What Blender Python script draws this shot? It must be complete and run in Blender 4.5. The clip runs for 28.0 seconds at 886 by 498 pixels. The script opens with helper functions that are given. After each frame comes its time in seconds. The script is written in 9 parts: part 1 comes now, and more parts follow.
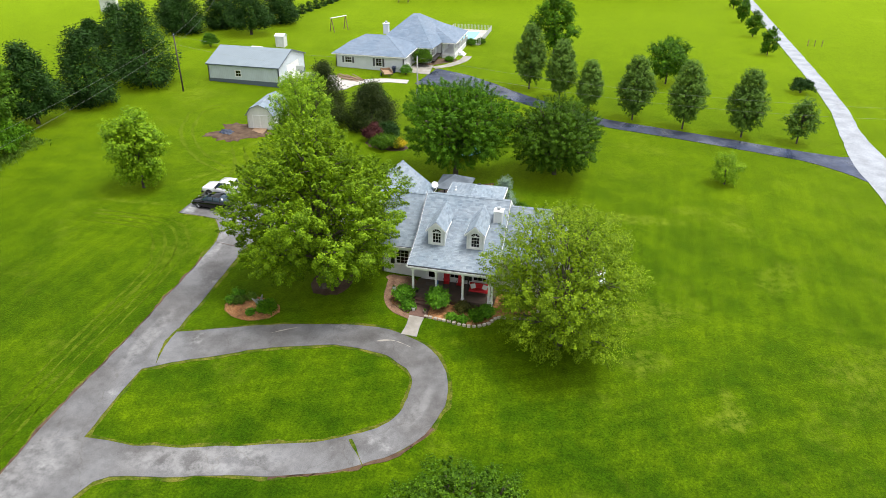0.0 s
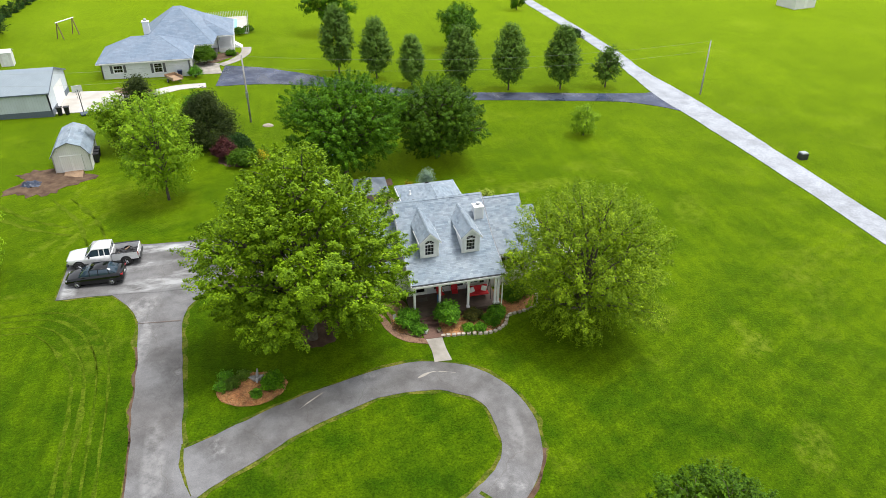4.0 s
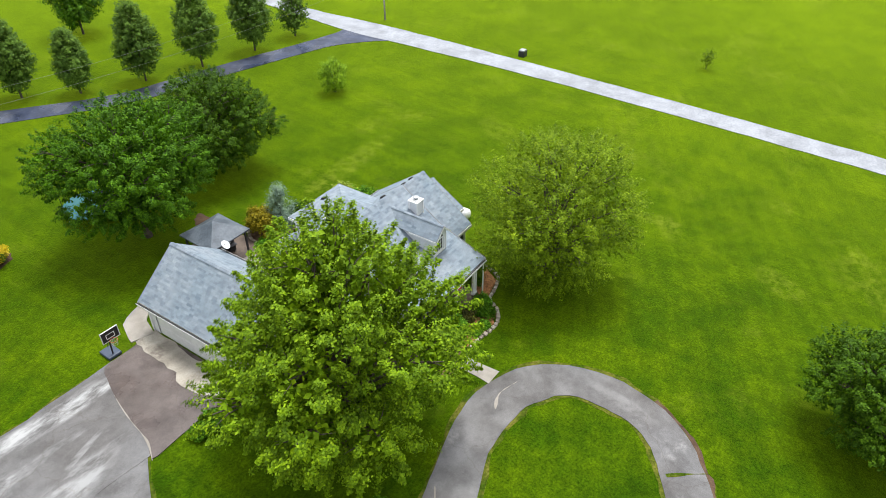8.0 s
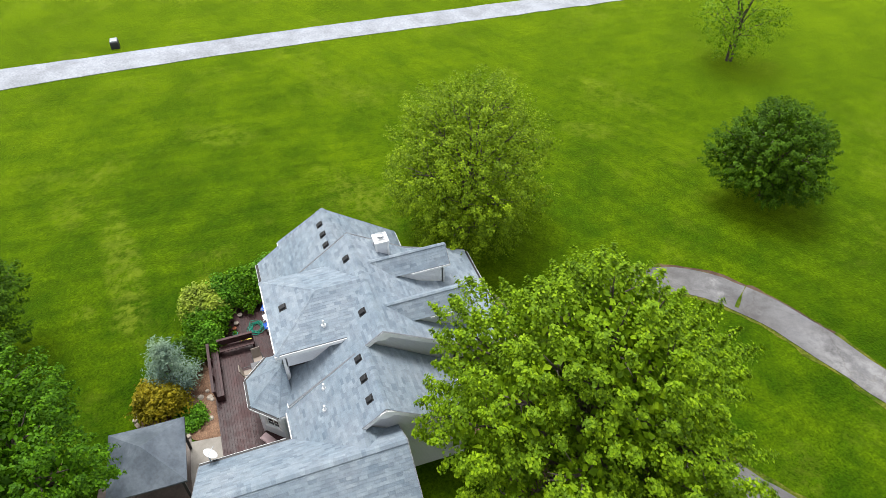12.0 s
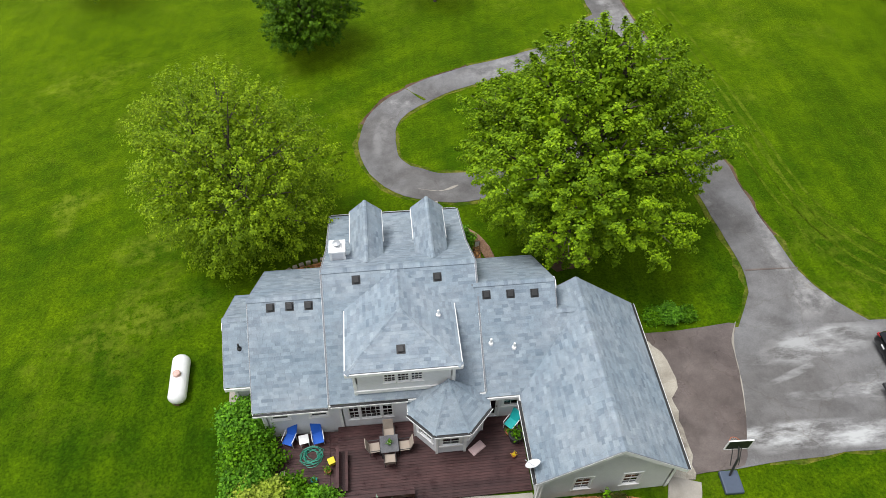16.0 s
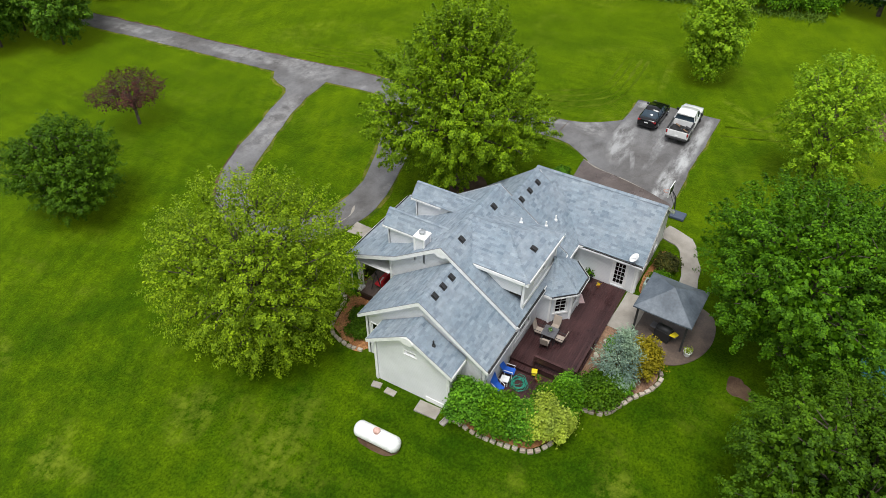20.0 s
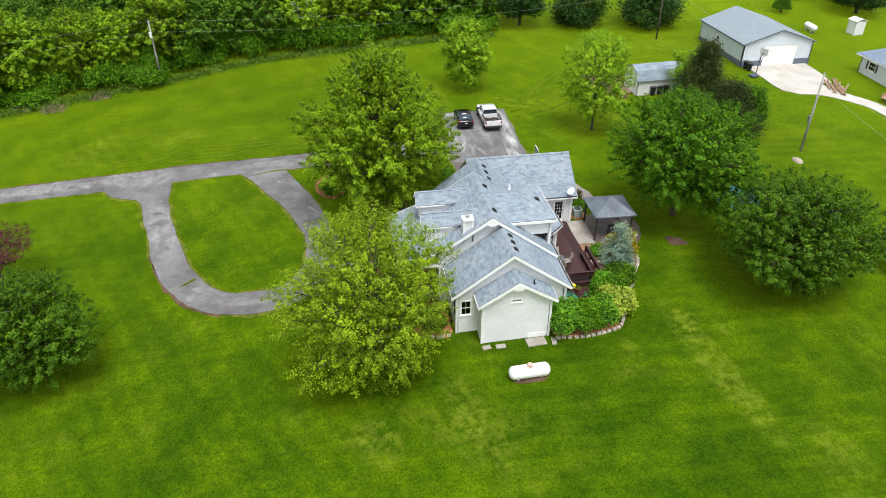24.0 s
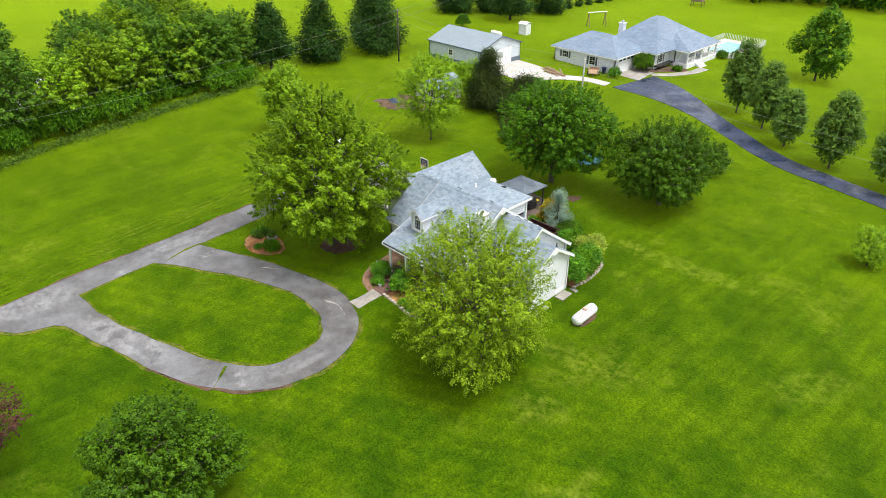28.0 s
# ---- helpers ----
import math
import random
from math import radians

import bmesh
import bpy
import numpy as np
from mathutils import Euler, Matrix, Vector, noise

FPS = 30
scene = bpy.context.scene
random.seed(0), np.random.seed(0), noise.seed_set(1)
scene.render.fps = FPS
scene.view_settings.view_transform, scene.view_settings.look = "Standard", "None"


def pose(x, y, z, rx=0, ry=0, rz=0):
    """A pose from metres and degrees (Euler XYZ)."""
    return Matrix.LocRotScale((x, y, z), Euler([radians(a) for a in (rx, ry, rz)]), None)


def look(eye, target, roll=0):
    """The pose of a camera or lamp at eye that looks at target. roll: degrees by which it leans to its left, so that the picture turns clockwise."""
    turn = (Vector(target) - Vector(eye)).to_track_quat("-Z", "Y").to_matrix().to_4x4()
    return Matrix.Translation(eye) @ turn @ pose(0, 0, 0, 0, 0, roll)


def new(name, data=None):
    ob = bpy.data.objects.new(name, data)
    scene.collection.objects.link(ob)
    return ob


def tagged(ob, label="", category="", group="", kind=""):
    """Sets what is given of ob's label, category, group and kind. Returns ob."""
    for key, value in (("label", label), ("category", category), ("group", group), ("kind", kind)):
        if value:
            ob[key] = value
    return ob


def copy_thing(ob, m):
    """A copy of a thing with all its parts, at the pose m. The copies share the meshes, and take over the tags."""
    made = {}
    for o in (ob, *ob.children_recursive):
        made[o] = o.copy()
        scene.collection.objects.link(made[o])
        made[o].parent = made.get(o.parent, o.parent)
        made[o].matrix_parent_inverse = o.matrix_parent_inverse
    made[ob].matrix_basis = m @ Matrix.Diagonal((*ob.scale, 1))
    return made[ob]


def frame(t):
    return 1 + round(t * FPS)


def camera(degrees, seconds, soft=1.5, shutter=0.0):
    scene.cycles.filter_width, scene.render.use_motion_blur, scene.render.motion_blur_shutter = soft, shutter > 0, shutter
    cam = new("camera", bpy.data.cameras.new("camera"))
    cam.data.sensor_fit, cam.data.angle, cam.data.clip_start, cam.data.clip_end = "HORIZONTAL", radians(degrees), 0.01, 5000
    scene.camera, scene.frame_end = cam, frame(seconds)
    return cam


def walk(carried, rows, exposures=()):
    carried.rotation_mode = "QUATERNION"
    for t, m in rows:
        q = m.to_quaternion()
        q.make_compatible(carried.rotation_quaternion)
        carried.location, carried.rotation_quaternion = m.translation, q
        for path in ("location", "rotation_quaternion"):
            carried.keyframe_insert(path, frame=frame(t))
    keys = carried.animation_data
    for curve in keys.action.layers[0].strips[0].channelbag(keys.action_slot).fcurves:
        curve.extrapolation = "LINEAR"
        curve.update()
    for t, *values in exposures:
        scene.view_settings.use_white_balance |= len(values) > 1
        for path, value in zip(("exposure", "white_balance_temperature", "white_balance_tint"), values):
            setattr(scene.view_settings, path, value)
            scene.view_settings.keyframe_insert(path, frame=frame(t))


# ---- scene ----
cam = camera(65.2, 28.0, 0.8)
# the drone circles the house: METRES scales its path, EYE is its height over the front yard
METRES, EYE, TILT, LEAN, TURN = 205.0, 32.3, -29.31, -0.38, 13.2
START_X, START_Y = 10.0, -53.0
ROWS = [
    (0.0, 0.0, 0.0, 0.0, 0.0, -0.0, 0.0),
    (0.5, -0.0119, 0.0019, 0.0014, -2.53, -0.18, 1.41),
    (1.0, -0.0241, 0.0048, 0.0031, -5.18, -0.42, 2.9),
    (1.5, -0.0367, 0.0086, 0.0053, -7.96, -0.83, 4.45),
    (2.0, -0.0495, 0.0133, 0.008, -10.93, -1.37, 6.09),
    (2.5, -0.0621, 0.019, 0.0116, -14.03, -2.04, 7.82),
    (3.0, -0.0748, 0.026, 0.0157, -17.33, -2.84, 9.57),
    (3.5, -0.0871, 0.0342, 0.0204, -20.83, -3.87, 11.4),
    (5.5, -0.1305, 0.0788, 0.0461, -37.69, -10.45, 19.17),
    (6.0, -0.1387, 0.0931, 0.0539, -42.83, -12.86, 21.07),
    (6.5, -0.1452, 0.1081, 0.0622, -48.29, -15.6, 22.91),
    (7.0, -0.15, 0.1237, 0.0705, -54.13, -18.67, 24.63),
    (7.5, -0.153, 0.1393, 0.0787, -60.31, -22.12, 26.28),
    (8.0, -0.1542, 0.1542, 0.0867, -66.51, -25.68, 27.57),
    (8.5, -0.1538, 0.1702, 0.0954, -73.32, -29.67, 28.57),
    (9.0, -0.1517, 0.1862, 0.1041, -80.32, -33.81, 29.24),
    (9.5, -0.1476, 0.2022, 0.1131, -87.72, -38.25, 29.58),
    (10.0, -0.1416, 0.2178, 0.1218, -95.38, -42.79, 29.49),
    (10.5, -0.1337, 0.2324, 0.1309, -103.45, -47.73, 28.92),
    (11.0, -0.1242, 0.2465, 0.1391, -112.09, -52.98, 27.81),
    (11.5, -0.1132, 0.2594, 0.1465, -118.45, -56.31, 26.71),
    (13.5, -0.0519, 0.3012, 0.168, -155.64, -75.05, 12.08),
    (14.0, -0.0353, 0.3076, 0.1714, -164.89, -77.81, 7.34),
    (14.5, -0.0181, 0.3123, 0.1746, -173.54, -79.34, 2.62),
    (15.0, -0.0003, 0.3159, 0.1768, -181.44, -79.32, -1.83),
    (15.5, 0.0177, 0.318, 0.1784, -188.93, -78.41, -5.98),
    (16.0, 0.0364, 0.3182, 0.1789, -196.27, -76.92, -10.01),
    (16.5, 0.0551, 0.3169, 0.1784, -203.39, -74.64, -13.73),
    (17.0, 0.0734, 0.314, 0.1769, -210.47, -71.93, -16.92),
    (17.5, 0.0912, 0.309, 0.1747, -217.52, -68.76, -19.8),
    (18.0, 0.1083, 0.3027, 0.1711, -224.43, -65.31, -22.33),
    (18.5, 0.1247, 0.2953, 0.1664, -231.19, -61.54, -24.41),
    (19.0, 0.1398, 0.2868, 0.161, -237.7, -57.7, -25.98),
    (19.5, 0.1538, 0.2768, 0.1548, -244.04, -53.72, -27.27),
    (20.0, 0.1666, 0.2659, 0.148, -250.22, -49.73, -28.23),
    (20.5, 0.1772, 0.2542, 0.1412, -255.98, -45.99, -28.86),
    (21.0, 0.1873, 0.241, 0.1333, -261.94, -42.09, -29.32),
    (21.5, 0.1956, 0.2274, 0.125, -267.72, -38.23, -29.4),
    (23.5, 0.2125, 0.1642, 0.09, -289.85, -24.24, -27.68),
    (24.0, 0.2117, 0.1477, 0.0803, -295.07, -21.1, -26.77),
    (24.5, 0.209, 0.1312, 0.0711, -300.08, -18.24, -25.71),
    (25.0, 0.2043, 0.1151, 0.0623, -304.92, -15.61, -24.49),
    (25.5, 0.1978, 0.0994, 0.0539, -309.63, -13.18, -23.13),
    (26.0, 0.1893, 0.0841, 0.0455, -314.26, -10.94, -21.66),
    (26.5, 0.1792, 0.0698, 0.0376, -318.71, -8.97, -20.08),
    (27.0, 0.1674, 0.0565, 0.0303, -323.06, -7.21, -18.37),
    (27.5, 0.154, 0.0444, 0.0236, -327.3, -5.65, -16.61),
    (28.0, 0.1401, 0.034, 0.0181, -331.25, -4.3, -14.83),
]
walk(cam, [(t, pose(START_X, START_Y, EYE, TILT, LEAN, TURN) @ pose(METRES * x, METRES * y, METRES * z, 90 + pitch, roll, yaw)) for t, x, y, z, yaw, pitch, roll in ROWS], exposures=[(0.0, 1.53), (8.0, 1.48), (14.0, 1.32), (17.0, 1.13), (20.0, 1.07), (24.0, 1.42), (28.0, 1.57)])

# ---- light: a bright overcast day ----
CLOUD = 3.8
world = bpy.data.worlds.new("overcast_sky")
scene.world = world
world.use_nodes = True
wn, wl = world.node_tree.nodes, world.node_tree.links
sky = wn.new("ShaderNodeTexSky")
sky.sky_type = "NISHITA"
sky.sun_disc = False
sky.sun_elevation = radians(71)
sky.sun_rotation = radians(79)
sky.air_density, sky.dust_density, sky.ozone_density = 1.0, 6.0, 1.0
veil = wn.new("ShaderNodeHueSaturation")
veil.inputs["Saturation"].default_value = 0.45
wl.new(sky.outputs["Color"], veil.inputs["Color"])
# thin cloud evens the sky out
cloud = wn.new("ShaderNodeMix")
cloud.data_type = "RGBA"
cloud.inputs[0].default_value = 0.75
cloud.inputs[7].default_value = (CLOUD * 0.97, CLOUD, CLOUD * 1.06, 1)
wl.new(veil.outputs["Color"], cloud.inputs[6])
wl.new(cloud.outputs[2], wn["Background"].inputs["Color"])
wn["Background"].inputs["Strength"].default_value = 0.1
sun_data = bpy.data.lights.new("sun", "SUN")
sun_data.energy, sun_data.angle, sun_data.color = 1.4, radians(24), (1.0, 1.0, 0.985)
sun = new("sun", sun_data)
sun.matrix_world = look((21, 4, 61), (0, 0, 0))

# ---- materials ----
def nodes_of(name):
    m = bpy.data.materials.new(name)
    m.use_nodes = True
    nt = m.node_tree
    return m, nt.nodes, nt.links, nt.nodes["Principled BSDF"]


def noise_node(n, l, pos, scale, detail=3.0, rough=0.55):
    t = n.new("ShaderNodeTexNoise")
    t.inputs["Scale"].default_value, t.inputs["Detail"].default_value, t.inputs["Roughness"].default_value = scale, detail, rough
    l.new(pos, t.inputs["Vector"])
    return t.outputs["Fac"]


def ramp_node(n, l, fac, a, b, lo=0.35, hi=0.65):
    r = n.new("ShaderNodeValToRGB")
    r.color_ramp.elements[0].position, r.color_ramp.elements[1].position = lo, hi
    r.color_ramp.elements[0].color, r.color_ramp.elements[1].color = (*a, 1), (*b, 1)
    l.new(fac, r.inputs["Fac"])
    return r.outputs["Color"]


def mix_node(n, l, fac, a, b, mode="MIX"):
    m = n.new("ShaderNodeMix")
    m.data_type, m.blend_type = "RGBA", mode
    for k, v in ((0, fac), (6, a), (7, b)):
        if isinstance(v, (int, float)):
            m.inputs[k].default_value = v
        elif isinstance(v, tuple):
            m.inputs[k].default_value = (*v, 1)
        else:
            l.new(v, m.inputs[k])
    return m.outputs[2]


def bump_node(n, l, height, strength, distance, bsdf):
    b = n.new("ShaderNodeBump")
    b.inputs["Strength"].default_value, b.inputs["Distance"].default_value = strength, distance
    l.new(height, b.inputs["Height"])
    l.new(b.outputs["Normal"], bsdf.inputs["Normal"])


def place_of(n):
    return n.new("ShaderNodeNewGeometry").outputs["Position"]


def surface(name, c1, c2, coarse=0.6, fine=14.0, rough=0.7, relief=0.3, depth=0.01, metal=0.0, lo=0.35, hi=0.65, spec=0.5, grain=0.2, sheen=0.0):
    """Two colours mixed by coarse stains and fine grain."""
    m, n, l, b = nodes_of(name)
    pos = place_of(n)
    a = ramp_node(n, l, noise_node(n, l, pos, coarse, 4), c1, c2, lo, hi)
    g = noise_node(n, l, pos, fine, 3)
    dark = ramp_node(n, l, g, (1 - grain,) * 3, (1 + 0.6 * grain,) * 3, 0.3, 0.7)
    l.new(mix_node(n, l, 1.0, a, dark, "MULTIPLY"), b.inputs["Base Color"])
    b.inputs["Roughness"].default_value, b.inputs["Metallic"].default_value = rough, metal
    b.inputs["Specular IOR Level"].default_value = spec
    b.inputs["Sheen Weight"].default_value, b.inputs["Sheen Roughness"].default_value = sheen, 0.38
    b.inputs["Sheen Tint"].default_value = (0.66, 0.88, 0.03, 1)
    if relief:
        bump_node(n, l, g, relief, depth, b)
    return m


def paint(name, c, rough=0.5, metal=0.0, coat=0.0):
    """A coat of paint or plastic with faint dirt."""
    m, n, l, b = nodes_of(name)
    pos = place_of(n)
    d = tuple(x * 0.86 for x in c)
    l.new(ramp_node(n, l, noise_node(n, l, pos, 2.5, 5, 0.65), d, c, 0.3, 0.6), b.inputs["Base Color"])
    b.inputs["Roughness"].default_value, b.inputs["Metallic"].default_value, b.inputs["Coat Weight"].default_value = rough, metal, coat
    return m


def foliage(name, c1, c2, c3, light=0.22, rough=0.55):
    """Leaves: each one its own tint, some light passing through."""
    m, n, l, b = nodes_of(name)
    geo = n.new("ShaderNodeNewGeometry")
    info = n.new("ShaderNodeObjectInfo")
    r = n.new("ShaderNodeValToRGB")
    near = lambda c: tuple(v + (u - v) * 0.6 for u, v in zip(c, c2))
    r.color_ramp.elements[0].color, r.color_ramp.elements[1].color = (*near(c1), 1), (*near(c3), 1)
    e = r.color_ramp.elements.new(0.55)
    e.color = (*c2, 1)
    l.new(geo.outputs["Random Per Island"], r.inputs["Fac"])
    clump = ramp_node(n, l, noise_node(n, l, geo.outputs["Position"], 0.55, 2), (0.74, 0.77, 0.8), (1.2, 1.16, 1.0), 0.35, 0.65)
    shoot = ramp_node(n, l, noise_node(n, l, geo.outputs["Position"], 1.9, 2), (0.8, 0.82, 0.85), (1.2, 1.17, 1.05), 0.35, 0.65)
    clump = mix_node(n, l, 1.0, clump, shoot, "MULTIPLY")
    tree = ramp_node(n, l, info.outputs["Random"], (0.85, 0.86, 0.85), (1.12, 1.1, 1.05), 0.0, 1.0)
    col = mix_node(n, l, 1.0, mix_node(n, l, 1.0, r.outputs["Color"], clump, "MULTIPLY"), tree, "MULTIPLY")
    l.new(col, b.inputs["Base Color"])
    b.inputs["Roughness"].default_value = rough
    b.inputs["Specular IOR Level"].default_value = 0.12
    tr = n.new("ShaderNodeBsdfTranslucent")
    l.new(col, tr.inputs["Color"])
    mx = n.new("ShaderNodeMixShader")
    mx.inputs[0].default_value = light
    l.new(b.outputs["BSDF"], mx.inputs[1])
    l.new(tr.outputs["BSDF"], mx.inputs[2])
    l.new(mx.outputs["Shader"], n["Material Output"].inputs["Surface"])
    return m


def worn_places(n, l, pos, c, broken, colour, places):
    """Thin worn places: middle x, y, half length, half width, turn, strength."""
    for px, py, rx, ry, turned, much in places:
        mp = n.new("ShaderNodeMapping")
        mp.vector_type = "TEXTURE"
        mp.inputs["Location"].default_value = (px, py, 0)
        mp.inputs["Rotation"].default_value[2] = radians(turned)
        mp.inputs["Scale"].default_value = (rx, ry, 40)
        l.new(pos, mp.inputs["Vector"])
        gr = n.new("ShaderNodeTexGradient")
        gr.gradient_type = "SPHERICAL"
        l.new(mp.outputs["Vector"], gr.inputs["Vector"])
        f = n.new("ShaderNodeMath")
        f.operation = "MULTIPLY"
        l.new(ramp_node(n, l, gr.outputs["Fac"], (0, 0, 0), (much,) * 3, 0.05, 0.4), f.inputs[0])
        l.new(broken, f.inputs[1])
        c = mix_node(n, l, f.outputs[0], c, colour)
    return c


def grass_material():
    m, n, l, b = nodes_of("mown_grass")
    pos = place_of(n)
    wide = noise_node(n, l, pos, 0.035, 4)
    mid = noise_node(n, l, pos, 0.28, 6, 0.68)
    small = noise_node(n, l, pos, 1.9, 5, 0.7)
    blade = noise_node(n, l, pos, 7.0, 5, 0.75)
    base = ramp_node(n, l, wide, (0.0225, 0.059, 0.0008), (0.0425, 0.088, 0.0011), 0.35, 0.65)
    c = base
    for fac, lo, hi, r0, r1 in ((mid, (0.58, 0.72, 0.78), (1.45, 1.25, 1.0), 0.38, 0.62), (small, (0.8, 0.84, 0.82), (1.22, 1.17, 1.2), 0.34, 0.66), (blade, (0.5, 0.56, 0.5), (1.55, 1.46, 1.5), 0.35, 0.65)):
        c = mix_node(n, l, 1.0, c, ramp_node(n, l, fac, lo, hi, r0, r1), "MULTIPLY")
    # pale thatch in broken patches
    broken = ramp_node(n, l, noise_node(n, l, pos, 1.4, 5, 0.75), (0, 0, 0), (0.75, 0.75, 0.75), 0.42, 0.6)
    dry = n.new("ShaderNodeMath")
    dry.operation = "MULTIPLY"
    l.new(ramp_node(n, l, noise_node(n, l, pos, 0.09, 5, 0.7), (0, 0, 0), (1, 1, 1), 0.54, 0.7), dry.inputs[0])
    l.new(broken, dry.inputs[1])
    c = mix_node(n, l, dry.outputs[0], c, (0.115, 0.15, 0.012))
    c = worn_places(n, l, pos, c, broken, (0.115, 0.155, 0.012), ((13.2, 14.1, 8.6, 1.5, 7, 0.9), (21.6, -12.6, 2.6, 1.0, 100, 1.0), (15.6, -9.0, 2.6, 1.7, 20, 0.9), (18.7, -23.5, 3.0, 1.6, 60, 0.8), (26.1, -28.0, 2.2, 0.9, 30, 0.9), (13.4, -3.2, 3.4, 1.9, 10, 0.7), (21.0, -14.0, 2.4, 1.2, 20, 0.8), (8.3, 14.1, 1.4, 1.0, 0, 0.9), (9.6, 16.4, 1.2, 0.8, 30, 0.8), (-33.5, 17.5, 2.2, 0.5, 20, 0.9), (-31.5, 20.5, 2.4, 0.5, 75, 0.9), (21.0, -30.0, 3.2, 1.2, 30, 0.6), (27.7, 6.2, 4.0, 2.2, 60, 0.6), (-31.5, 12.5, 6.0, 0.6, 62, 0.8), (-29.5, 13.0, 6.0, 0.6, 62, 0.8), (-36.0, 2.8, 5.0, 0.5, 6, 0.7)))
    # stripes left by the mower, one way on some lawns and another way on others
    where = ramp_node(n, l, noise_node(n, l, pos, 0.022, 2), (0, 0, 0), (1, 1, 1), 0.46, 0.54)
    ways = []
    for turned in (4, 62):
        mp = n.new("ShaderNodeMapping")
        mp.inputs["Rotation"].default_value[2] = radians(turned)
        l.new(pos, mp.inputs["Vector"])
        w = n.new("ShaderNodeTexWave")
        w.inputs["Scale"].default_value, w.inputs["Distortion"].default_value, w.inputs["Detail"].default_value, w.inputs["Detail Scale"].default_value = 0.21, 2.2, 4.0, 0.5
        l.new(mp.outputs["Vector"], w.inputs["Vector"])
        ways.append(ramp_node(n, l, w.outputs["Fac"], (0.92, 0.94, 0.94), (1.08, 1.06, 1.02), 0.3, 0.7))
    c = mix_node(n, l, 1.0, c, mix_node(n, l, where, ways[0], ways[1]), "MULTIPLY")
    # combed streaks along the same ways
    combed = []
    for turned in (4, 62):
        mp = n.new("ShaderNodeMapping")
        mp.inputs["Rotation"].default_value[2] = radians(turned)
        mp.inputs["Scale"].default_value = (1.0, 0.1, 1.0)
        l.new(pos, mp.inputs["Vector"])
        combed.append(ramp_node(n, l, noise_node(n, l, mp.outputs["Vector"], 1.7, 5, 0.7), (0.89, 0.9, 0.9), (1.11, 1.1, 1.08), 0.38, 0.62))
    c = mix_node(n, l, 1.0, c, mix_node(n, l, where, combed[0], combed[1]), "MULTIPLY")
    l.new(c, b.inputs["Base Color"])
    b.inputs["Roughness"].default_value = 0.85
    b.inputs["Specular IOR Level"].default_value = 0.03
    b.inputs["Sheen Weight"].default_value, b.inputs["Sheen Roughness"].default_value = 1.0, 0.38
    b.inputs["Sheen Tint"].default_value = (0.72, 1.0, 0.02, 1)
    bump_node(n, l, blade, 0.6, 0.06, b)
    return m


def asphalt_material(name, c1, c2, worn, amount=0.58, wet=0.0, along=1.0, places=()):
    m, n, l, b = nodes_of(name)
    pos = place_of(n)
    mp = n.new("ShaderNodeMapping")
    mp.inputs["Scale"].default_value = (along, 1.0, 1.0)
    l.new(pos, mp.inputs["Vector"])
    drawn = mp.outputs["Vector"]
    base = ramp_node(n, l, noise_node(n, l, pos, 0.55, 7, 0.74), tuple(0.7 * v for v in c1), c2, 0.32, 0.7)
    old = ramp_node(n, l, noise_node(n, l, pos, 0.14, 4, 0.6), (0.88, 0.84, 0.81), (1.2, 1.2, 1.21), 0.4, 0.62)
    base = mix_node(n, l, 1.0, base, old, "MULTIPLY")
    grit = noise_node(n, l, pos, 22.0, 3, 0.7)
    base = mix_node(n, l, 1.0, base, ramp_node(n, l, grit, (0.75, 0.75, 0.75), (1.2, 1.2, 1.2), 0.3, 0.7), "MULTIPLY")
    k = n.new("ShaderNodeMath")
    k.operation = "MULTIPLY"
    l.new(ramp_node(n, l, noise_node(n, l, drawn, 0.3, 5, 0.62), (0, 0, 0), (1, 1, 1), amount, amount + 0.14), k.inputs[0])
    l.new(ramp_node(n, l, noise_node(n, l, drawn, 2.6, 6, 0.75), (0, 0, 0), (0.9, 0.9, 0.9), 0.4, 0.6), k.inputs[1])
    base = mix_node(n, l, k.outputs[0], base, worn)
    scuffed = ramp_node(n, l, noise_node(n, l, drawn, 1.2, 7, 0.7), (0, 0, 0), (1, 1, 1), 0.4, 0.6)
    base = worn_places(n, l, pos, base, scuffed, worn, places)
    # fine cracks
    v = n.new("ShaderNodeTexVoronoi")
    v.feature = "DISTANCE_TO_EDGE"
    v.inputs["Scale"].default_value = 0.2
    bend = n.new("ShaderNodeVectorMath")
    bend.operation = "ADD"
    l.new(pos, bend.inputs[0])
    nz = n.new("ShaderNodeTexNoise")
    nz.inputs["Scale"].default_value, nz.inputs["Detail"].default_value = 1.3, 4
    l.new(pos, nz.inputs["Vector"])
    l.new(nz.outputs["Color"], bend.inputs[1])
    l.new(bend.outputs["Vector"], v.inputs["Vector"])
    crack = ramp_node(n, l, v.outputs["Distance"], (0.84, 0.82, 0.78), (1, 1, 1), 0.002, 0.008)
    l.new(mix_node(n, l, 1.0, base, crack, "MULTIPLY"), b.inputs["Base Color"])
    rr = ramp_node(n, l, noise_node(n, l, pos, 0.3, 4), (0.75 - 0.6 * wet,) * 3, (0.88 - 0.2 * wet,) * 3, 0.42, 0.58)
    l.new(rr, b.inputs["Roughness"])
    bump_node(n, l, grit, 0.35, 0.01, b)
    return m


